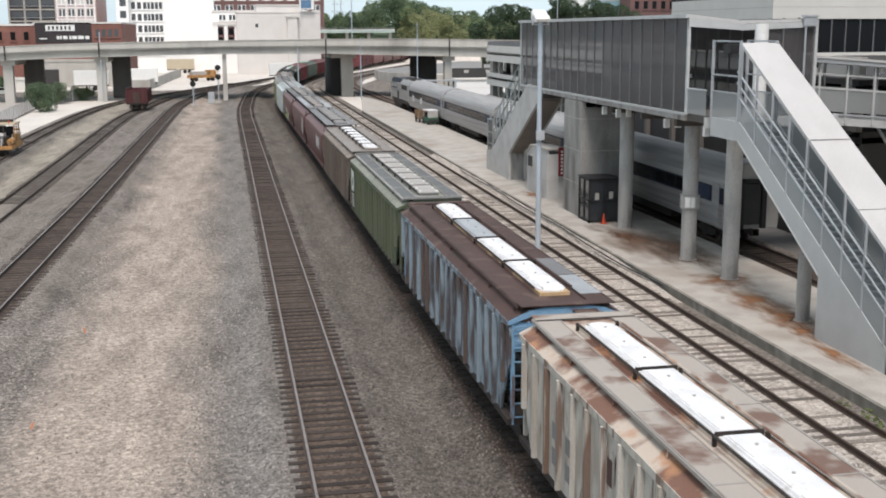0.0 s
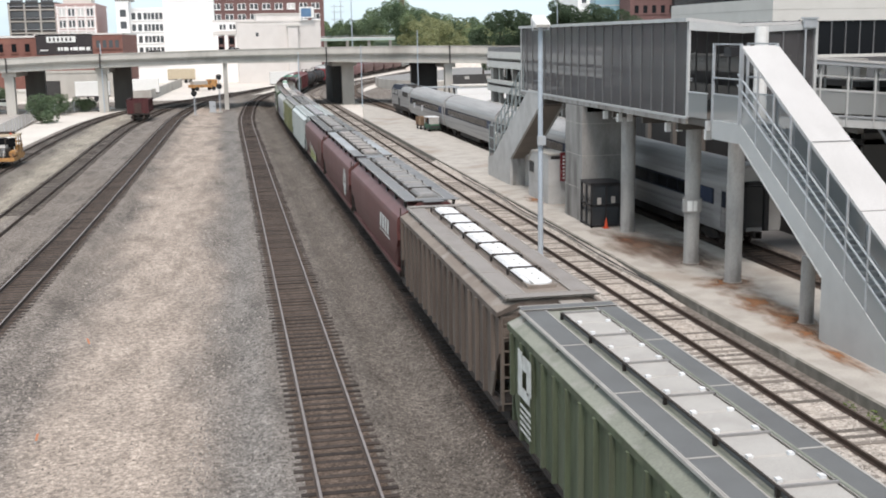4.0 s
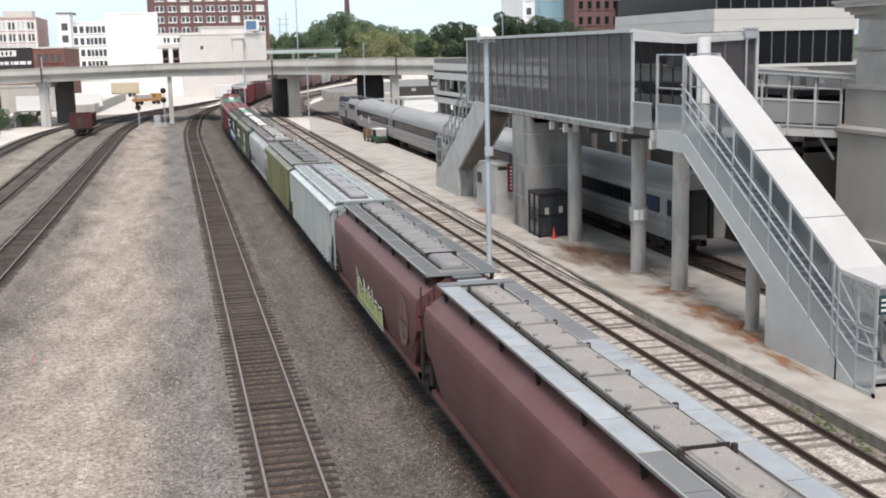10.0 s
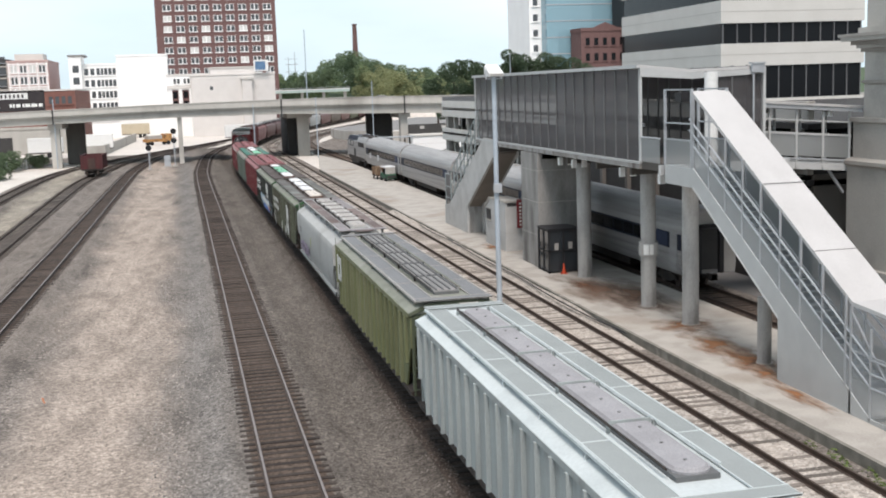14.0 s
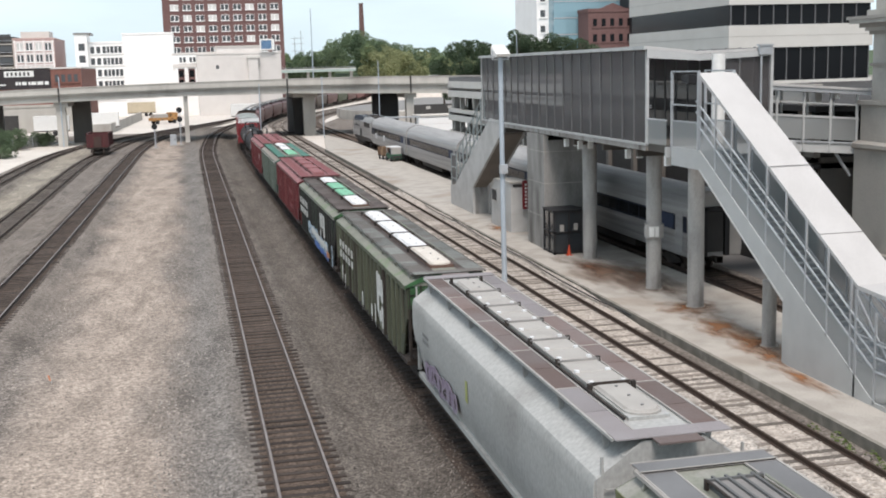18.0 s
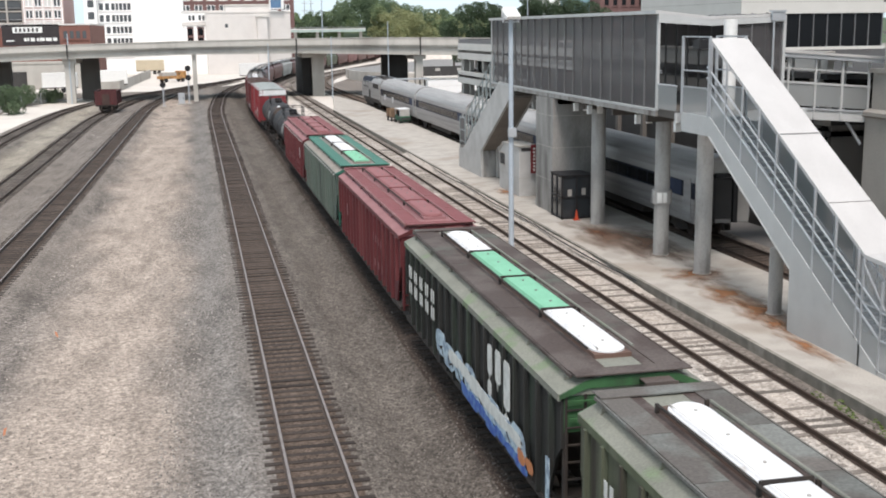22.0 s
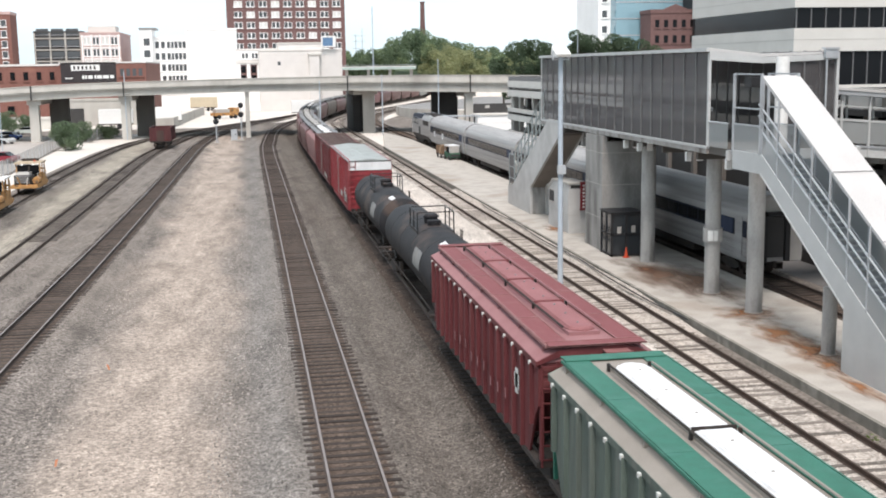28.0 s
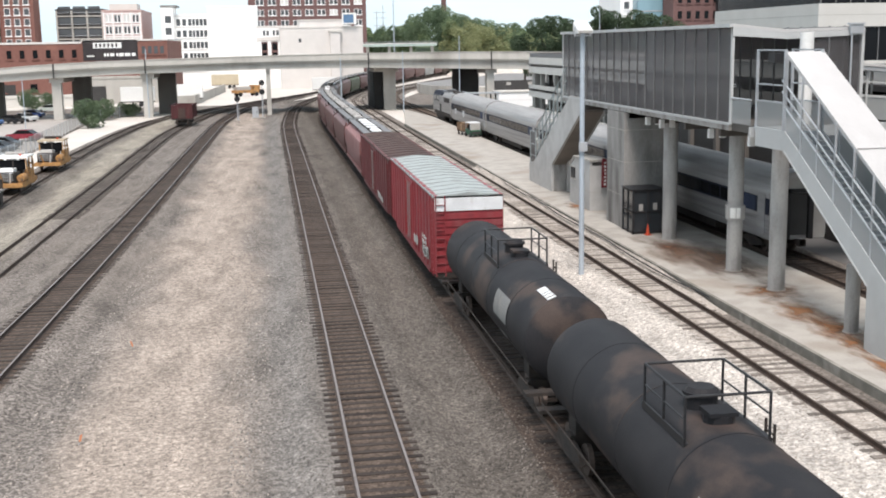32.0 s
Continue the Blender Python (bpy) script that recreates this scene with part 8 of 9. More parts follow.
def locomotive(y0, y1, label):
    c = thing("diesel_locomotive", label, "locomotive", pose(26.65, (y0 + y1) / 2, 0), group="passenger train")
    h = (y1 - y0) / 2 - 0.3
    body = [(1.5, 1.2), (1.5, 3.6), (1.15, 4.2), (-1.15, 4.2), (-1.5, 3.6), (-1.5, 1.2)]
    part("body", Solid().loft([[(x, -h, z) for x, z in body], [(x, h - 3.4, z) for x, z in body], [(x * 0.98, h - 2.2, 1.2 + (z - 1.2) * 0.98) for x, z in body], [(x * 0.85, h - 0.5, 1.2 + (z - 1.2) * 0.55) for x, z in body], [(x * 0.8, h, 1.2 + (z - 1.2) * 0.35) for x, z in body]]), STAINLESS, c)
    roof = [(1.46, 3.72), (1.17, 4.26), (-1.17, 4.26), (-1.46, 3.72)]
    part("cab_roof", Solid().loft([[(x, h - 11.5, z) for x, z in roof], [(x, h - 3.4, z) for x, z in roof], [(x * 0.98, h - 2.25, 1.2 + (z - 1.2) * 0.985) for x, z in roof]]), NAVY, c)
    part("windscreen", Solid().add([(-1.1, h - 2.05, 4.05), (1.1, h - 2.05, 4.05), (1.1, h - 1.15, 3.35), (-1.1, h - 1.15, 3.35)], [(0, 1, 2, 3)]), DARK_GLASS, c)
    for k in (-1, 1):
        slab = lambda y_0, z_0, y_1, z_1, out: Solid().box(min(k * 1.49, k * out), y_0, z_0, max(k * 1.49, k * out), y_1, z_1)
        # opaque pale grey panes: the bright sky reflection is painted on
        part("cab_window", slab(h - 5.3, 2.95, h - 3.5, 3.55, 1.53), HATCH_GREY, c)
        part("cab_window", slab(h - 8.2, 2.95, h - 6.1, 3.55, 1.53), HATCH_GREY, c)
        part("window_surround", slab(h - 8.6, 2.8, h - 3.1, 3.68, 1.51), NAVY, c)
        part("crew_door", slab(h - 10.6, 1.35, h - 9.0, 2.5, 1.525), SHADE_WALL, c)
        part("air_grille", slab(-h + 1.5, 2.9, -h + 6.5, 3.55, 1.53), IRON, c)
        part("dark_skirt", slab(-h + 0.3, 0.9, h - 3.6, 1.4, 1.512), IRON, c)
        part("fuel_tank", Solid().box(min(k * 0.3, k * 1.4), -3, 0.4, max(k * 0.3, k * 1.4), 3, 1.2), IRON, c)
        part("end_post", slab(-h, 1.2, -h + 0.35, 3.6, 1.54), HATCH_GREY, c)
        part("roof_handrail", Solid().cyl((k * 1.05, -h + 0.5, 4.4), (k * 1.05, h - 5, 4.4), 0.03, 6), GALV, c)
    part("roof_hatch", Solid().box(-0.8, -3.5, 4.2, 0.8, -1.5, 4.5), SHADE_WALL, c)
    for y in (-8, -6):
        part("roof_fan", Solid().cyl((0, y, 4.2), (0, y, 4.38), 0.7, 16), IRON, c)
    bogies(c, h - 3.5)
    couplers(c, h)
    return c


locomotive(157.6, 177.8, "silver passenger diesel locomotive with a dark roof and raked nose")

# ---- platform furniture ----
def fading_stain(name, c, c2):
    """A stain that thins out from its middle with a ragged edge."""
    m = mat(name, c, c2, scale=2.5, rough=0.95, fine=30)
    n, l = m.node_tree.nodes, m.node_tree.links
    co, ln = n.new("ShaderNodeTexCoord"), n.new("ShaderNodeVectorMath")
    ln.operation = "LENGTH"
    l.new(co.outputs["Object"], ln.inputs[0])
    t = n.new("ShaderNodeTexNoise")
    t.inputs["Scale"].default_value, t.inputs["Detail"].default_value = 2.2, 7.0
    l.new(co.outputs["Object"], t.inputs["Vector"])
    a = n.new("ShaderNodeMath")
    a.operation = "MULTIPLY_ADD"
    a.inputs[1].default_value = 1.9
    l.new(t.outputs["Fac"], a.inputs[0])
    l.new(ln.outputs["Value"], a.inputs[2])
    r = n.new("ShaderNodeMapRange")
    r.inputs["From Min"].default_value, r.inputs["From Max"].default_value = 0.9, 1.75
    r.inputs["To Min"].default_value, r.inputs["To Max"].default_value = 0.95, 0.0
    l.new(a.outputs[0], r.inputs["Value"])
    tr, mx = n.new("ShaderNodeBsdfTransparent"), n.new("ShaderNodeMixShader")
    l.new(r.outputs["Result"], mx.inputs[0])
    l.new(tr.outputs[0], mx.inputs[1])
    l.new(n["Principled BSDF"].outputs[0], mx.inputs[2])
    l.new(mx.outputs[0], n["Material Output"].inputs["Surface"])
    return m


RUST_STAIN = fading_stain("rust_stain", (0.25, 0.112, 0.048), (0.36, 0.195, 0.095))
DAMP_STAIN = fading_stain("brown_damp_stain", (0.15, 0.09, 0.06), (0.24, 0.15, 0.1))
DARK_RUST = fading_stain("dark_rust_stain", (0.13, 0.06, 0.03), (0.2, 0.095, 0.05))
RED_SIGN = mat("dark_red_sign", (0.16, 0.02, 0.025), scale=2, bump=0)
ORANGE = mat("orange_cone_plastic", (0.55, 0.075, 0.03), (0.45, 0.06, 0.03), scale=4, bump=0)


def shelter():
    s = thing("glazed_shelter", "dark steel and glass lift lobby with posted notices", "shelter", pose(20.5, 62.3, 0.15))
    w, d, h = 1.75, 1.9, 2.45
    for x in (0, w / 2, w):
        for y in (0, d):
            part("frame_post", Solid().box(x - 0.06, y - 0.06, 0, x + 0.06, y + 0.06, h), BLACK_STEEL, s)
    for y in (d / 2,):
        for x in (0, w):
            part("frame_post", Solid().box(x - 0.06, y - 0.06, 0, x + 0.06, y + 0.06, h), BLACK_STEEL, s)
    for z in (0.05, 1.25, h):
        part("frame_rail", Solid().box(-0.06, -0.06, z, w + 0.06, 0.06, z + 0.1).box(-0.06, d - 0.06, z, w + 0.06, d + 0.06, z + 0.1).box(-0.06, 0, z, 0.06, d, z + 0.1).box(w - 0.06, 0, z, w + 0.06, d, z + 0.1), BLACK_STEEL, s)
    part("roof_panel", Solid().box(-0.1, -0.1, h + 0.1, w + 0.1, d + 0.1, h + 0.16), BLACK_STEEL, s)
    tint = glass("smoked_glass", (0.03, 0.035, 0.04), 0.1)
    part("glazing", Solid().box(0.06, -0.01, 0.1, w - 0.06, 0.01, h).box(-0.01, 0.06, 0.1, 0.01, d - 0.06, h), tint, s)
    for x, z in ((0.45, 1.35), (1.3, 1.4)):
        part("notice", Solid().box(x - 0.12, -0.03, z, x + 0.12, -0.012, z + 0.4), HATCH_GREY, s)
    return s


shelter()
cone = thing("traffic_cone", "orange plastic traffic cone by the shelter", "cone", pose(21.25, 61.9, 0.15))
part("base", Solid().box(-0.18, -0.18, 0, 0.18, 0.18, 0.04), ORANGE, cone)
part("body", Solid().cyl((0, 0, 0.04), (0, 0, 0.6), 0.12, 14, 0.03), ORANGE, cone, smooth=True)
kiosk = thing("concrete_kiosk", "small concrete equipment kiosk with a chamfered roof and dark opening", "kiosk", pose(20.65, 71.9, 0.15), kind="structure")
part("body", Solid().prism([(0, 0), (5.0, 0), (5.0, 2.55), (3.8, 3.2), (0, 3.28)], 0, 1.25, "x"), PALE_CAST, kiosk)
part("roof", Solid().prism([(-0.12, 3.28), (3.85, 3.2), (5.1, 2.5), (5.1, 2.62), (3.9, 3.32), (-0.12, 3.4)], -0.08, 1.33, "x"), OLD_CONCRETE, kiosk)
part("opening", Solid().box(-0.03, 3.6, 1.75, 0.0, 4.7, 2.5), SHADE_WALL, kiosk)
part("opening_frame", Solid().box(-0.06, 3.5, 1.66, 0.0, 4.8, 1.75).box(-0.06, 3.5, 2.5, 0.0, 4.8, 2.57), OLD_CONCRETE, kiosk)
part("vent_slot", Solid().box(0.15, -0.02, 3.0, 1.1, 0.0, 3.2), SHADE_WALL, kiosk)
part("pour_joint", Solid().box(-0.015, -0.015, 1.2, 1.25, 5.0, 1.23), OLD_CONCRETE, kiosk)
vs = thing("vertical_sign", "narrow dark red vertical sign with white letter bars", "sign", pose(21.36, 71.62, 1.72))
part("board", Solid().box(0, -0.12, 0, 0.4, 0, 1.9), RED_SIGN, vs)
part("bracket", Solid().box(0.1, 0, 0.4, 0.3, 0.28, 0.5).box(0.1, 0, 1.2, 0.3, 0.28, 1.3), GALV, vs)
for i in range(7):
    part("letter_bar", Solid().box(0.14, -0.135, 0.16 + 0.235 * i, 0.28, -0.12, 0.28 + 0.235 * i), BN_WHITE, vs)
ps = thing("column_sign", "white platform sign panel strapped round a column", "sign", pose(21.9, 51.1, 0.15))
part("panel", Solid().cyl((0, 0, 2.55), (0, 0, 3.2), 0.475, 24), COLUMN, ps)
for i, (a0, a1) in enumerate(((220, 250), (254, 276))):
    rr = [((0.512) * math.cos(radians(a)), 0.512 * math.sin(radians(a))) for a in np.linspace(a0, a1, 5)]
    part("white_plate", Solid().add([(x, y, 2.62) for x, y in rr] + [(x, y, 3.13) for x, y in rr], [(k, k + 1, 6 + k, 5 + k) for k in range(4)]), WHITE, ps)
tug = thing("baggage_tug", "small green baggage tractor with a pale canopy parked on the platform", "vehicle", pose(24.1, 134.6, 0.15, 0, 0, 6))
GREEN_PAINT = mat("dark_green_enamel", (0.035, 0.10, 0.06), scale=2)
part("body", Solid().prism([(-1.3, 0.28), (-1.35, 0.75), (-0.9, 0.85), (0.2, 0.8), (1.3, 0.95), (1.3, 0.28)], -0.62, 0.62, "x"), GREEN_PAINT, tug)
part("front_panel", Solid().box(-0.56, -1.37, 0.42, 0.56, -1.33, 0.66), SHADE_WALL, tug)
part("canopy", Solid().box(-0.68, -0.95, 1.62, 0.68, 1.1, 1.74), HATCH_WHITE, tug)
part("windscreen", Solid().prism([(-1.0, 0.85), (-0.92, 1.62), (-0.88, 1.62), (-0.96, 0.85)], -0.56, 0.56, "x"), HATCH_GREY, tug)
part("bench", Solid().box(-0.5, 0.1, 0.8, 0.5, 0.6, 1.0).box(-0.5, 0.55, 0.8, 0.5, 0.65, 1.45), BLACK_STEEL, tug)
for x in (-0.6, 0.6):
    for y in (-0.9, 1.0):
        part("canopy_post", Solid().box(x - 0.035, y - 0.035, 0.8, x + 0.035, y + 0.035, 1.64), GALV, tug)
        part("wheel", Solid().cyl((x - 0.1, y, 0.28), (x + 0.1, y, 0.28), 0.28, 14), BLACK_STEEL, tug)
cart = thing("baggage_cart", "brown slatted baggage cart with cartons beside the tractor", "cart", pose(23.55, 138.0, 0.15, 0, 0, 6))
part("deck", Solid().box(-0.55, -1.2, 0.42, 0.55, 1.2, 0.52), IRON, cart)
for y in (-1.15, 1.15):
    part("end_rack", Solid().box(-0.55, y - 0.04, 0.52, 0.55, y + 0.04, 1.5), mat("weathered_cart_boards", (0.17, 0.11, 0.07), (0.11, 0.075, 0.05), scale=3), cart)
for x, y, h in ((-0.2, -0.5, 0.75), (0.15, 0.35, 0.95)):
    part("carton", Solid().box(x - 0.33, y - 0.4, 0.52, x + 0.33, y + 0.4, 0.52 + h), mat("brown_cartons", (0.3, 0.2, 0.12), scale=2), cart)
for x in (-0.45, 0.45):
    for y in (-0.8, 0.8):
        part("wheel", Solid().cyl((x - 0.06, y, 0.22), (x + 0.06, y, 0.22), 0.22, 12), BLACK_STEEL, cart)
cb = thing("red_barrel", "dull red barrel beside the station wall", "barrel", pose(30.6, 51.0, -0.36))
part("drum", Solid().cyl((0, 0, 0), (0, 0, 0.95), 0.32, 16), RED_P, cb, smooth=True)
can = thing("platform_canopy", "thin grey canopy on posts beyond the locomotive", "canopy", pose(29.6, 179, 0), kind="structure")
part("roof", Solid().box(0.3, 0, 3.25, 7.0, 1.6, 3.48), GALV, can)
for x in (5.4, 6.2):
    part("post", Solid().box(x, 0.6, -0.4, x + 0.2, 0.8, 3.25), IRON, can)


def stain(x, y, rx, ry, k, m):
    disc = Solid().add([(math.cos(a), math.sin(a), 0) for a in np.linspace(0, 2 * math.pi, 33)[:-1]], [tuple(range(32))])
    return part("rust_stain", disc, m, plat, at=Matrix.Translation((x, y, 0.154 + 0.0015 * k)) @ Matrix.Rotation(0.7 * k, 4, "Z") @ Matrix.Diagonal((1, 1, 1, 1)) @ Matrix.Rotation(-0.7 * k, 4, "Z") @ Matrix.Diagonal((rx, ry, 1, 1)))


# ---- yard left of the tracks ----
YELLOW = mat("machine_yellow", (0.47, 0.25, 0.09), (0.3, 0.165, 0.07), scale=2, c3=(0.1, 0.075, 0.055), scale3=1.6, lo3=0.54, hi3=0.64)
CANOPY_TAN = mat("faded_tan_canopy", (0.42, 0.34, 0.24), (0.3, 0.24, 0.17), scale=1.5)


OXIDE = paint("dark_oxide_paint", (0.075, 0.02, 0.021), (0.05, 0.016, 0.016), (0.1, 0.033, 0.032))


def gondola():
    g = thing("maintenance_gondola", "small dark red open rail wagon standing alone on a siding", "rail wagon", pose(-12.7, 174, 0, 0, 0, -2))
    part("side", Solid().box(-1.5, -3.2, 1.05, -1.42, 3.2, 3.0), OXIDE, g)
    part("side", Solid().box(1.42, -3.2, 1.05, 1.5, 3.2, 3.0), OXIDE, g)
    part("end", Solid().box(-1.42, -3.2, 1.05, 1.42, -3.12, 3.0), OXIDE, g)
    part("end", Solid().box(-1.42, 3.12, 1.05, 1.42, 3.2, 3.0), OXIDE, g)
    part("load", Solid().box(-1.42, -3.12, 1.0, 1.42, 3.12, 2.7), DUST_BROWN, g)
    part("end_door", Solid().box(-0.5, -3.34, 1.1, 0.5, -3.28, 2.6), DUST_BROWN, g)
    for x in (-0.9, 0.9):
        part("end_lamp", Solid().cyl((x, -3.3, 1.25), (x, -3.22, 1.25), 0.09, 8), RED_SIGN, g)
    part("end_beam", Solid().box(-1.5, -3.36, 0.85, 1.5, -3.2, 1.05), IRON, g)
    for k in (-1, 1):
        for y in (-3.0, -1.5, 0, 1.5, 3.0):
            part("post", Solid().box(min(k * 1.5, k * 1.58), y - 0.08, 1.05, max(k * 1.5, k * 1.58), y + 0.08, 3.0), OXIDE, g)
        part("end_post", Solid().box(k * 0.6 - 0.08, -3.28, 1.0, k * 0.6 + 0.08, -3.2, 2.95), OXIDE, g)
        part("rim", Solid().box(min(k * 1.4, k * 1.6), -3.25, 2.95, max(k * 1.4, k * 1.6), 3.25, 3.07), OXIDE, g)
    bogies(g, 2.0)
    couplers(g, 3.2)


gondola()


def track_machine(x, y, label, seed):
    """A cluttered rail-bound machine: low frame, engine, open cab under a canopy, tool arms."""
    r = random.Random(seed)
    m = thing("track_machine", label, "rail machine", pose(x, y, 0), group="track machines")
    part("frame", Solid().prism([(-3.1, 0.45), (-3.1, 0.8), (3.0, 0.8), (3.0, 0.5), (2.0, 0.4), (-2.2, 0.4)], -1.15, 1.15, "x"), YELLOW, m)
    part("bumper", Solid().box(-1.25, -3.25, 0.5, 1.25, -3.1, 0.75), YELLOW, m)
    part("engine", Solid().box(-0.95, -2.7, 0.8, 0.6, -0.9, 1.6), SHADE_WALL, m)
    part("radiator", Solid().box(-0.9, -2.85, 0.9, 0.5, -2.7, 1.7), IRON, m)
    for i in range(5):
        part("radiator_bar", Solid().box(-0.85, -2.88, 1.0 + 0.14 * i, 0.45, -2.85, 1.05 + 0.14 * i), HATCH_GREY if i % 2 else GALV, m)
    part("engine_cowl", Solid().prism([(-2.6, 1.6), (-2.4, 1.85), (-1.2, 1.9), (-1.0, 1.6)], -0.8, 0.4, "x"), HATCH_GREY if seed % 2 else WHITE, m)
    part("exhaust", Solid().cyl((0.3, -1.8, 1.6), (0.3, -1.8, 2.5), 0.06, 8), IRON, m)
    part("fuel_tank", Solid().cyl((0.95, -2.5, 1.15), (0.95, -1.0, 1.15), 0.3, 14), YELLOW, m)
    part("cab_floor", Solid().box(-1.15, -0.7, 0.8, 1.15, 1.9, 0.95), YELLOW, m)
    for x_ in (-1.08, 1.08):
        for y_ in (-0.6, 0.6, 1.8):
            part("cab_post", Solid().box(x_ - 0.05, y_ - 0.05, 0.95, x_ + 0.05, y_ + 0.05, 2.62), YELLOW, m)
        part("side_rail", Solid().cyl((x_, -0.6, 1.75), (x_, 1.8, 1.75), 0.03, 6), YELLOW, m)
    part("canopy", Solid().prism([(-0.85, 2.62), (-0.75, 2.74), (2.0, 2.74), (2.1, 2.62)], -1.22, 1.22, "x"), CANOPY_TAN if seed % 2 else WHITE, m)
    part("roof_beacon", Solid().cyl((0.5, 0.2, 2.74), (0.5, 0.2, 2.9), 0.1, 10), ORANGE, m)
    part("rolled_tarp", Solid().cyl((-0.9, 1.3, 2.85), (0.7, 1.3, 2.85), 0.13, 10), IRON if seed % 2 else HATCH_GREY, m)
    part("windscreen", Solid().box(-1.0, -0.62, 1.65, 1.0, -0.58, 2.5), DARK_GLASS, m)
    part("console", Solid().box(-0.7, -0.4, 0.95, 0.7, 0.0, 1.7), IRON, m)
    part("control_panel", Solid().box(-0.5, -0.05, 1.4, 0.5, 0.02, 1.75), GALV, m)
    part("seat", Solid().box(-0.35, 0.5, 0.95, 0.35, 0.95, 1.4).box(-0.35, 0.95, 1.3, 0.35, 1.08, 2.0), BLACK_STEEL, m)
    part("side_locker", Solid().box(0.75, 0.1, 0.95, 1.12, 1.6, 1.6), YELLOW, m)
    part("tool_chest", Solid().box(-1.12, -1.0, 0.8, -0.75, -0.1, 1.3), GREEN_P if seed % 2 else BLUE_END, m)
    for i in range(6):
        xx, yy = -1.0 + 0.4 * i, r.uniform(2.1, 2.8)
        top = r.uniform(1.5, 2.4)
        part("tool_arm", Solid().box(xx - 0.07, yy - 0.09, 0.25, xx + 0.07, yy + 0.09, top), YELLOW if i % 2 else IRON, m)
        part("ram", Solid().cyl((xx, yy - 0.2, 0.9), (xx, yy - 0.05, top), 0.05, 8), GALV, m)
        part("hose", Solid().cyl((r.uniform(-0.9, 0.9), -0.8, 1.3), (xx, yy, 1.35), 0.035, 6), BLACK_STEEL, m)
    for i in range(4):
        xx = -0.9 + 0.55 * i
        part("front_arm", Solid().bar((xx, -2.9, 0.75), (xx + r.uniform(-0.2, 0.2), -3.3, r.uniform(1.2, 1.9)), 0.09, 0.09), (IRON, YELLOW, WHITE, IRON)[i], m)
    part("tool_beam", Solid().box(-1.1, 2.2, 1.85, 1.1, 2.35, 2.0), YELLOW, m)
    for x_ in (-0.5, 0.5):
        part("work_lamp", Solid().cyl((x_, -0.85, 2.55), (x_, -0.72, 2.55), 0.1, 10), WHITE, m)
    for x_ in (-0.75, 0.75):
        for y_ in (-2.0, 2.0):
            part("wheel", Solid().cyl((x_ - 0.07, y_, 0.36), (x_ + 0.07, y_, 0.36), 0.36, 14), WHEEL, m)


def tool_cart(x, y):
    m = thing("rail_cart", "pale flat rail cart with black tyres on the outer siding", "rail machine", pose(x, y, 0))
    part("deck", Solid().box(-1.2, -2.6, 0.9, 1.2, 2.6, 1.1), HATCH_GREY, m)
    part("crate", Solid().box(-0.9, -1.8, 1.1, 0.8, 1.4, 1.9), WHITE, m)
    part("headboard", Solid().box(-1.2, 2.5, 1.1, 1.2, 2.6, 1.8), IRON, m)
    for x_ in (-1.05, 1.05):
        for y_ in (-1.9, 1.9):
            part("tyre", Solid().cyl((x_ - 0.15, y_, 0.5), (x_ + 0.15, y_, 0.5), 0.5, 16), BLACK_STEEL, m)


tool_cart(-21.2, 85.5)
for i, y in enumerate((97.0, 114.0)):
    track_machine(-21.0, y, "yellow track maintenance machine with an open cab", i)


def parked_car(x, y, rz, c, label):
    m = mat("car_paint", c, tuple(v * 0.9 for v in c), rough=0.25, spec=0.6, bump=0, scale=1, fine=5)
    a = thing("parked_car", label, "car", pose(x, y, -0.38, 0, 0, rz), group="parked cars")
    side = [(-2.2, 0.35), (-2.25, 0.75), (-2.0, 0.95), (-1.2, 1.0), (2.0, 0.9), (2.25, 0.7), (2.2, 0.35)]
    part("body", Solid().prism(side, -0.88, 0.88, "x"), m, a)
    top = [(-1.6, 0.98), (-0.9, 1.42), (0.55, 1.42), (1.25, 0.96)]
    part("cabin", Solid().prism(top, -0.76, 0.76, "x"), DARK_GLASS, a)
    part("roof", Solid().box(-0.74, -0.88, 1.4, 0.74, 0.52, 1.46), m, a)
    for x_ in (-0.8, 0.8):
        for y_ in (-1.4, 1.4):
            part("wheel", Solid().cyl((x_ - 0.1, y_, 0.32), (x_ + 0.1, y_, 0.32), 0.32, 14), BLACK_STEEL, a)
        part("headlight", Solid().box(x_ * 0.8 - 0.15, 2.18, 0.62, x_ * 0.8 + 0.15, 2.24, 0.76), HATCH_WHITE, a)
    return a


for x, y, rz, c, l in ((-32.0, 155, 75, (0.22, 0.015, 0.03), "dark red"), (-32.2, 143, 75, (0.07, 0.075, 0.085), "dark grey"), (-31.5, 136.5, 75, (0.12, 0.14, 0.165), "slate blue"), (-33.6, 131, 75, (0.35, 0.40, 0.45), "pale blue"),
                       (-30.4, 126, 75, (0.5, 0.5, 0.5), "silver"), (-41.6, 193, 60, (0.02, 0.02, 0.022), "black"), (-44.2, 189, 60, (0.05, 0.12, 0.28), "blue"), (-41.5, 208, 75, (0.03, 0.07, 0.24), "deep blue"),
                       (-45.5, 184, 60, (0.7, 0.7, 0.7), "white"), (-40.5, 197.5, 60, (0.6, 0.62, 0.62), "white"), (-41.5, 226, 75, (0.5, 0.55, 0.52), "pale green"), (-48, 196, 60, (0.3, 0.33, 0.36), "grey"), (-34.4, 120, 75, (0.45, 0.46, 0.47), "silver"), (-37.5, 137, 75, (0.55, 0.56, 0.57), "white")):
    parked_car(x, y, rz, c, l + " car parked on a bleached lot")

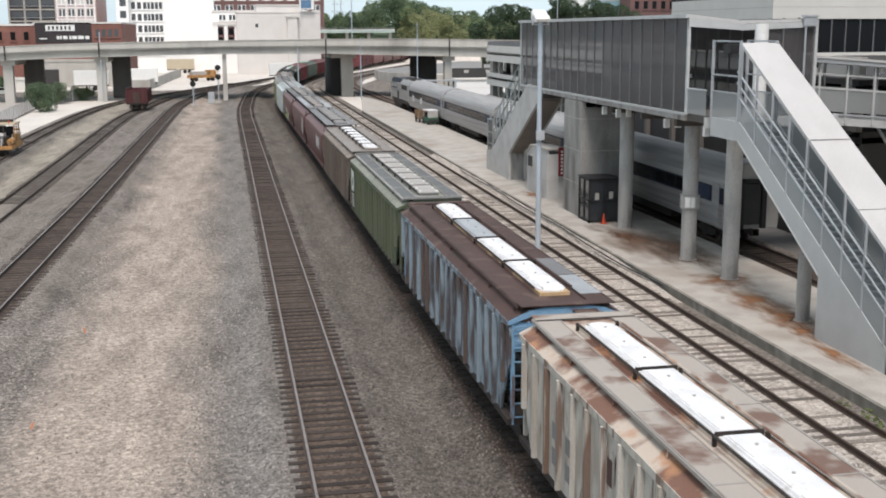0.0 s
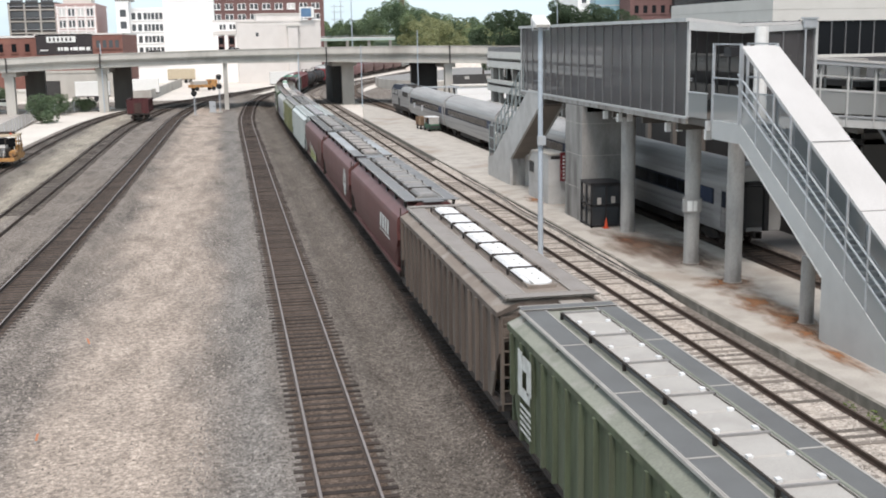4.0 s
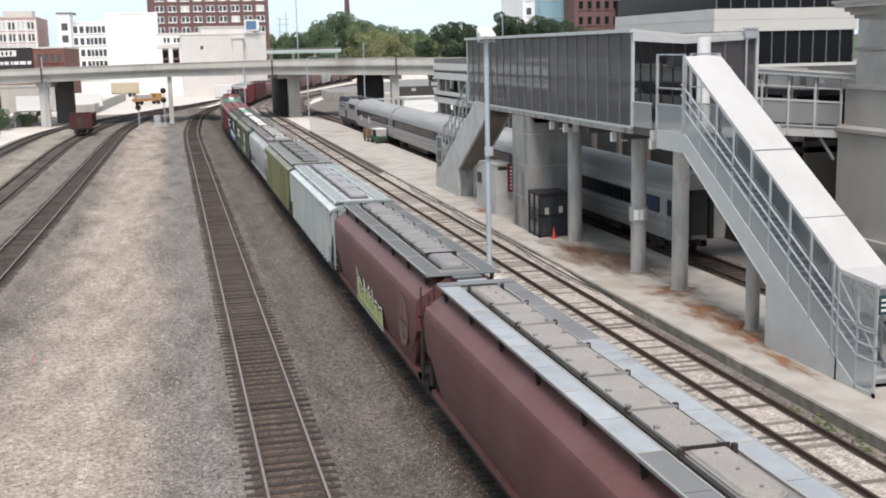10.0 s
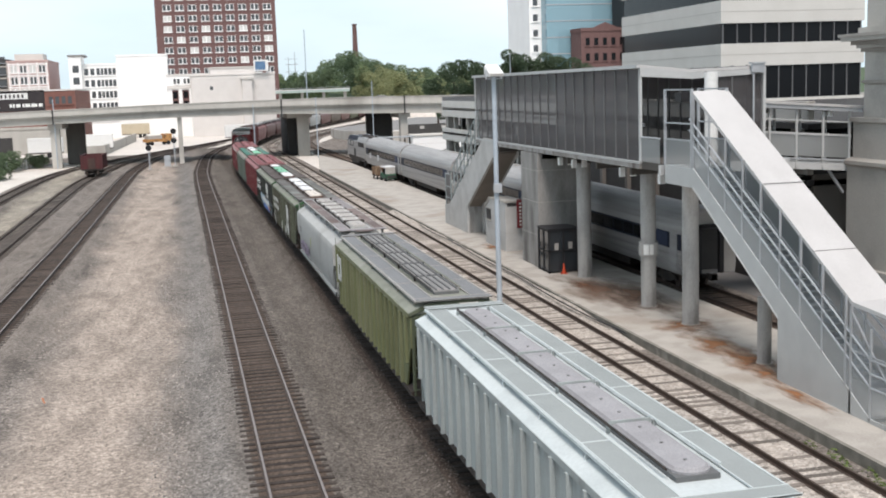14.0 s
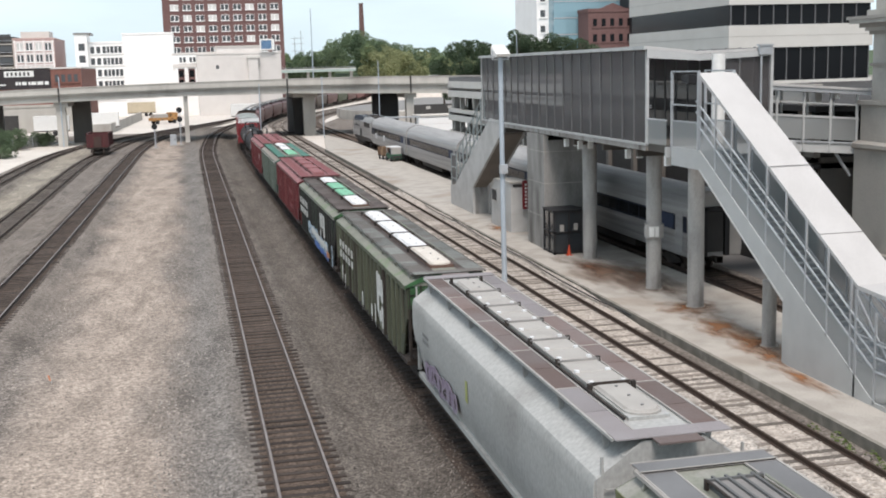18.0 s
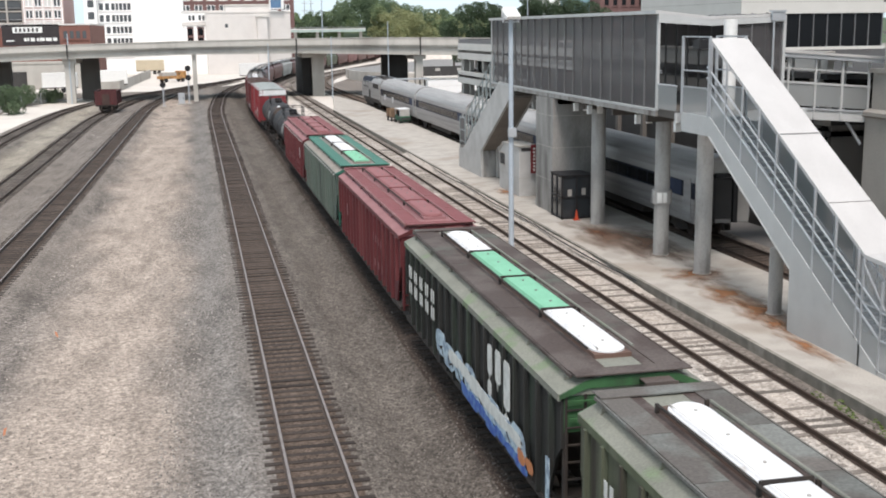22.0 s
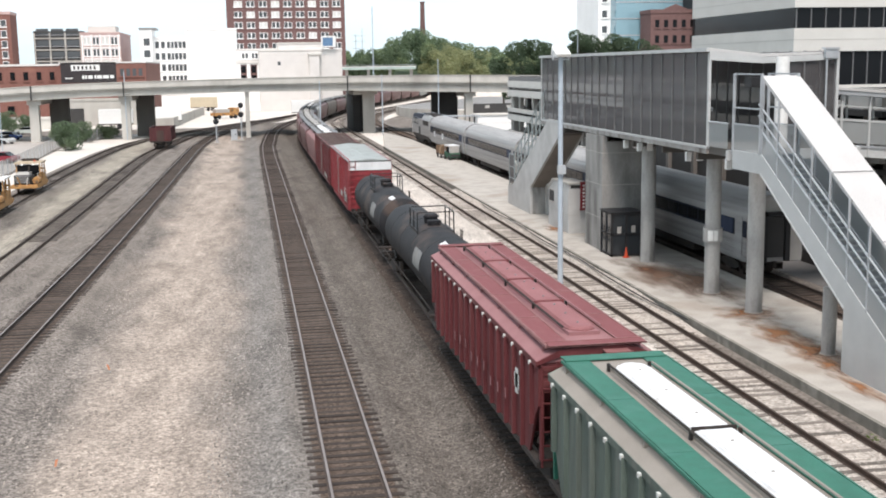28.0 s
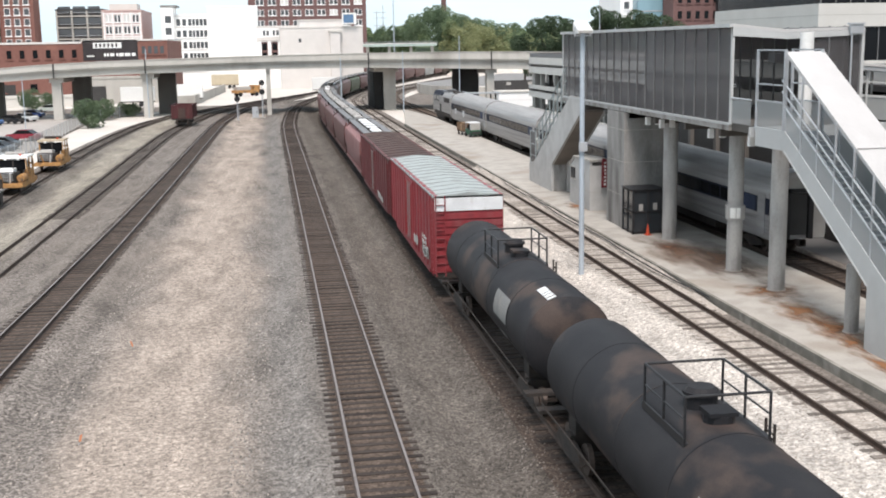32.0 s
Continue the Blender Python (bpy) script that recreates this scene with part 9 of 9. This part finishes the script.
fence = thing("chain_link_fence", "low chain-link fence between the lot and the service road", "fence", kind="structure")
fl = smoothline([(-26.9, 96), (-27.7, 140), (-28.6, 168), (-29.2, 187), (-24.5, 204)], 3.2)
wire = mesh_screen("chain_link", (0.32, 0.34, 0.33), 0.45)
for a, c in zip(fl, fl[1:]):
    part("fence_post", Solid().cyl((a.x, a.y, -0.4), (a.x, a.y, 1.5), 0.04, 6), GALV, fence)
    part("wire_panel", Solid().add([(a.x, a.y, -0.3), (c.x, c.y, -0.3), (c.x, c.y, 1.45), (a.x, a.y, 1.45)], [(0, 1, 2, 3)]), wire, fence)


def signal(x, y, h, heads, label):
    s = thing("railway_signal", label, "signal", pose(x, y, -0.35), group="signals")
    part("mast", Solid().cyl((0, 0, 0), (0, 0, h), 0.09, 10), GALV, s)
    part("base", Solid().box(-0.4, -0.4, 0, 0.4, 0.4, 0.25), OLD_CONCRETE, s)
    for z in heads:
        k = part("target", Solid().cyl((0, -0.12, z), (0, -0.08, z), 0.46, 20), BLACK_STEEL, s)
        part("lamp_housing", Solid().cyl((0, -0.45, z), (0, -0.12, z), 0.16, 12), BLACK_STEEL, k)
    part("ladder_rail", Solid().bar((0.25, 0.2, 0.2), (0.25, 0.2, h - 0.3), 0.04, 0.04), GALV, s)
    return s


signal(-5.1, 184, 3.6, (3.5,), "low railway signal with one round black target")
signal(-1.2, 190, 6.0, (5.8, 4.3), "railway signal mast with two round black targets")
box = thing("relay_cabinet", "silver trackside relay cabinet on a concrete pad", "cabinet", pose(-2.4, 190.5, -0.4))
part("body", Solid().box(-0.5, -0.4, 0.2, 0.5, 0.4, 1.9), GALV, box)
part("pad", Solid().box(-0.7, -0.6, 0, 0.7, 0.6, 0.2), OLD_CONCRETE, box)
part("door_handle", Solid().box(0.2, -0.44, 1.0, 0.3, -0.4, 1.2), BLACK_STEEL, box)
truck = thing("yellow_truck", "yellow hi-rail truck beyond the overpass", "truck", pose(-5.6, 279, -0.4, 0, 0, -60))
part("cab", Solid().box(-1.1, 1.6, 0.7, 1.1, 3.4, 2.6), YELLOW, truck)
part("bed", Solid().box(-1.15, -3.2, 0.8, 1.15, 1.5, 1.5), YELLOW, truck)
part("windscreen", Solid().box(-0.95, 3.38, 1.7, 0.95, 3.42, 2.4), DARK_GLASS, truck)
part("load", Solid().box(-0.9, -2.8, 1.5, 0.9, 0.9, 2.3), HATCH_GREY, truck)
for x in (-1.0, 1.0):
    for y in (-2.0, 2.4):
        part("wheel", Solid().cyl((x - 0.15, y, 0.5), (x + 0.15, y, 0.5), 0.5, 14), BLACK_STEEL, truck)



def road_car(label, c):
    a = parked_car(0, 206, -90, c, label)
    tagged(a, group="cars on the overpass")
    return a


road_cars = [road_car("white car driving along the overpass", (0.75, 0.75, 0.75)), road_car("pale silver car driving along the overpass", (0.6, 0.62, 0.63))]

for i, (x, y, rx, ry, m) in enumerate(((21.2, 56.0, 2.3, 7.5, DAMP_STAIN), (21.7, 46.4, 2.1, 1.9, RUST_STAIN), (22.0, 46.6, 0.75, 0.7, DARK_RUST), (21.2, 42.4, 1.5, 3.2, RUST_STAIN), (21.2, 39.4, 1.5, 3.0, RUST_STAIN), (21.4, 39.2, 0.7, 0.9, DARK_RUST),
                                       (20.4, 74.2, 0.9, 2.2, RUST_STAIN), (20.3, 34.5, 0.6, 2.6, RUST_STAIN), (22.6, 54.0, 2.2, 6.5, DAMP_STAIN), (21.9, 51.1, 0.7, 0.8, DAMP_STAIN), (20.7, 37.4, 0.7, 1.5, RUST_STAIN), (21.0, 57.8, 0.9, 1.8, DARK_RUST))):
    stain(x, y, rx, ry, i, m)


# ---- sleepers and loose stones ----
def sleepers(root, track, s0, s1, m, spacing, singles, seed, long=2.5, bury=0.024):
    """Ties along a track: the nearest as single pieces, the rest in one mesh."""
    r = random.Random(seed)
    piece = Solid().box(-long / 2, -0.11, -0.34, long / 2, 0.11, -0.168).mesh("tie", m)
    rest = Solid()
    n = int((s1 - s0) / spacing)
    for i in range(n):
        s = s0 + i * spacing + r.uniform(-0.04, 0.04)
        p, h = track.at(s), track.heading(s) + r.uniform(-0.8, 0.8)
        dx = r.gauss(0, 0.03)
        if singles[0] <= s < singles[1]:
            part("tie", piece, m, root, at=pose(p.x + dx, p.y, r.uniform(-bury, 0.006), 0, 0, h))
        else:
            mm = pose(p.x + dx, p.y, r.uniform(-bury, 0.006), 0, 0, h)
            rest.add([tuple(mm @ Vector((x, y, z))) for z in (-0.34, -0.168) for y in (-0.11, 0.11) for x in (-long / 2, long / 2)],
                     [(0, 2, 3, 1), (4, 5, 7, 6), (0, 1, 5, 4), (2, 6, 7, 3), (0, 4, 6, 2), (1, 3, 7, 5)])
    part("far_ties", rest, m, root, kind="stuff")


sleepers(main_track, MAIN, 80, 400, TIE, 0.56, (82, 240), 1)
sleepers(train_track, TRAIN, 400, 760, TIE, 0.56, (438, 540), 2)
sleepers(east_track, EAST, 75, 330, PALE_TIE, 0.54, (80, 190), 3, bury=0.042)
sleepers(west_track_a, WEST_A, 100, 330, TIE, 0.58, (110, 200), 4)
sleepers(west_track_b, WEST_B, 140, 330, TIE, 0.62, (165, 215), 5, bury=0.02)
sleepers(west_track_c, WEST_C, 130, 330, TIE, 0.62, (150, 175), 6)
sleepers(station_track, STATION, 60, 200, TIE, 0.6, (72, 86), 7)


def stones(name, x0, x1, y0, y1, n, size, m, label, seed):
    """Small broken stones scattered over a strip, denser towards its near end."""
    r = np.random.RandomState(seed)
    y = y0 + (y1 - y0) * r.uniform(size=n) ** 2.0
    x = r.uniform(x0, x1, n)
    s = size * r.uniform(0.45, 1.5, n) ** 1.3
    z = np.full(n, -0.425)
    for track in (2.55, 8.6, 17.2):
        z = np.maximum(z, np.interp(np.abs(x - track), [1.7, 2.6], [-0.205, -0.425]))
    a = r.uniform(0, 6.28, n)
    v = np.zeros((n, 5, 3))
    for k in range(4):
        q = s * r.uniform(0.65, 1.2, n)
        v[:, k, 0], v[:, k, 1], v[:, k, 2] = x + q * np.cos(a + k * 1.57), y + q * np.sin(a + k * 1.57), z - 0.02
    v[:, 4, 0], v[:, 4, 1], v[:, 4, 2] = x + s * r.uniform(-0.4, 0.4, n), y + s * r.uniform(-0.4, 0.4, n), z + s * r.uniform(0.5, 1.1, n)
    k = np.arange(n)[:, None] * 5
    f = np.concatenate([k + np.array(t) for t in ((0, 1, 4), (1, 2, 4), (2, 3, 4), (3, 0, 4))])
    me = bpy.data.meshes.new(name)
    me.from_pydata(v.reshape(-1, 3).tolist(), [], f.tolist())
    me.materials.append(m)
    return tagged(part(name, me, m), label, "stones", kind="stuff")


LOOSE = leaf_mat("loose_grey_stone", (0.24, 0.222, 0.203), (0.15, 0.138, 0.125), 0.4, 1.65)
LOOSE_DARK = leaf_mat("loose_sooty_stone", (0.125, 0.11, 0.098), (0.082, 0.072, 0.064), 0.4, 1.9)
LOOSE_TAN = leaf_mat("loose_tan_stone", (0.36, 0.318, 0.278), (0.25, 0.216, 0.184), 0.45, 1.5)
LOOSE_PALE = leaf_mat("loose_pale_stone", (0.5, 0.465, 0.42), (0.38, 0.345, 0.31), 0.5, 1.4)
stones("loose_stones", -9.0, -0.4, 24, 120, 12000, 0.042, LOOSE_TAN, "loose tan and grey stones on the gravel strip", 11)
stones("loose_stones", -1.6, 1.25, 23, 110, 9000, 0.043, LOOSE, "loose grey stones beside the main track", 14)
stones("loose_stones", 3.85, 7.4, 23, 110, 11000, 0.04, LOOSE_DARK, "loose dark grey stones between two tracks", 12)
stones("loose_stones", 11.3, 18.3, 22, 110, 10000, 0.045, LOOSE_PALE, "loose pale stones along the platform track", 13)
spill = thing("spilled_stone", "pale crushed stone heaped against the platform kerb", "stone bank", kind="structure")
sr = random.Random(21)
sv = [(18.05 + 0.09 * k + sr.uniform(-0.05, 0.05), 44.0 + 1.5 * i, -0.23 + 0.047 * k * min(1.0, 0.15 + 0.16 * i) + sr.uniform(-0.015, 0.015)) for i in range(40) for k in range(8)]
part("heap", Solid().add(sv, [(i * 8 + k, i * 8 + k + 1, i * 8 + k + 9, i * 8 + k + 8) for i in range(39) for k in range(7)]), PALE_BALLAST, spill)
hose = thing("ground_cable", "thin dark cable lying along the platform edge", "cable")
hp = [(18.42 + 0.1 * math.sin(i * 0.9) + (0.5 if i < 3 else 0) * (3 - i) / 3, 43.0 + 2.2 * i) for i in range(22)]
hs = Solid().loft([[(x + 0.035 * math.cos(q), y, 0.03 + 0.1 * min(1, max(0, (y - 46) / 8)) + 0.035 * math.sin(q)) for q in np.linspace(0, 2 * math.pi, 7)[:-1]] for x, y in hp])
part("sheath", hs, BLACK_STEEL, hose)


def survey_flag(x, y, lean):
    f = thing("survey_flag", "small orange marker flag on a wire stake in the gravel", "marker flag", pose(x, y, -0.42), group="survey flags")
    part("stake", Solid().cyl((0, 0, 0), (0.1 * lean, 0.04, 0.36), 0.01, 6), GALV, f)
    part("flag", Solid().prism([(0.02 * lean, 0.1), (0.09 * lean, 0.12), (0.15 * lean, 0.34), (0.07 * lean, 0.31)], -0.01, 0.012), FADED_ORANGE, f)


FADED_ORANGE = mat("faded_orange_flag", (0.62, 0.27, 0.15), (0.5, 0.21, 0.12), scale=4, bump=0)
survey_flag(-6.1, 33.5, 1)
survey_flag(-5.7, 44.5, -1)
GRASS_BLADES = leaf_mat("green_weeds", (0.09, 0.13, 0.035), (0.13, 0.16, 0.05))
weeds = leafy(leaves([(18.2 + 0.14 * (i % 4), 21 + i * 0.45, -0.2, 0.2) for i in range(22)], 900, 0.055, 77), "weeds", GRASS_BLADES)
tagged(part("weeds", weeds, GRASS_BLADES), "green weeds along the platform edge", "weeds", kind="stuff")


# ---- motion of the train ----
SPEED = [(0, 9.64), (4, 9.25), (8, 8.97), (12, 9.0), (16, 9.2), (20, 9.0), (24, 8.58), (28, 8.25), (32, 8.05)]


def run(t):
    """Metres the train has gone at t seconds."""
    ts = np.linspace(0, t, 400)
    v = np.interp(ts, [a for a, _ in SPEED], [b for _, b in SPEED])
    return float(np.sum((v[1:] + v[:-1]) / 2 * np.diff(ts)))


def motions():
    gone = [(t, run(t)) for t in np.arange(0, 32.01, 1.0)]
    zero = 420.0
    for i, car in enumerate(consist):
        mid, reach = (JOINTS[i] + JOINTS[i + 1]) / 2, PITCH[i] / 2 - 2.4
        rows = []
        for t, s in gone:
            a, b = TRAIN.at(zero + mid - s - reach), TRAIN.at(zero + mid - s + reach)
            d = b - a
            c = (a + b) / 2
            rows.append((float(t), pose(c.x, c.y, 0.0, 0, 0, math.degrees(math.atan2(-d.x, d.y)))))
        walk(car, rows)

    for car, ahead in zip(road_cars, (0.0, 13.5)):
        where = [(0, -60), (6, 6), (9, 21.5), (12, 32.0), (14, 36.5), (18, 45), (24, 70), (32, 120)]
        rows = []
        for t, x in where:
            x += ahead
            z = float(np.interp(x, DX, DT)) - 0.43 * (float(np.interp(x, DX, DT)) - float(np.interp(x, DX, DB))) + 0.02
            rows.append((float(t), pose(x, 206, z, 0, 0, -90)))
        walk(car, rows)


motions()
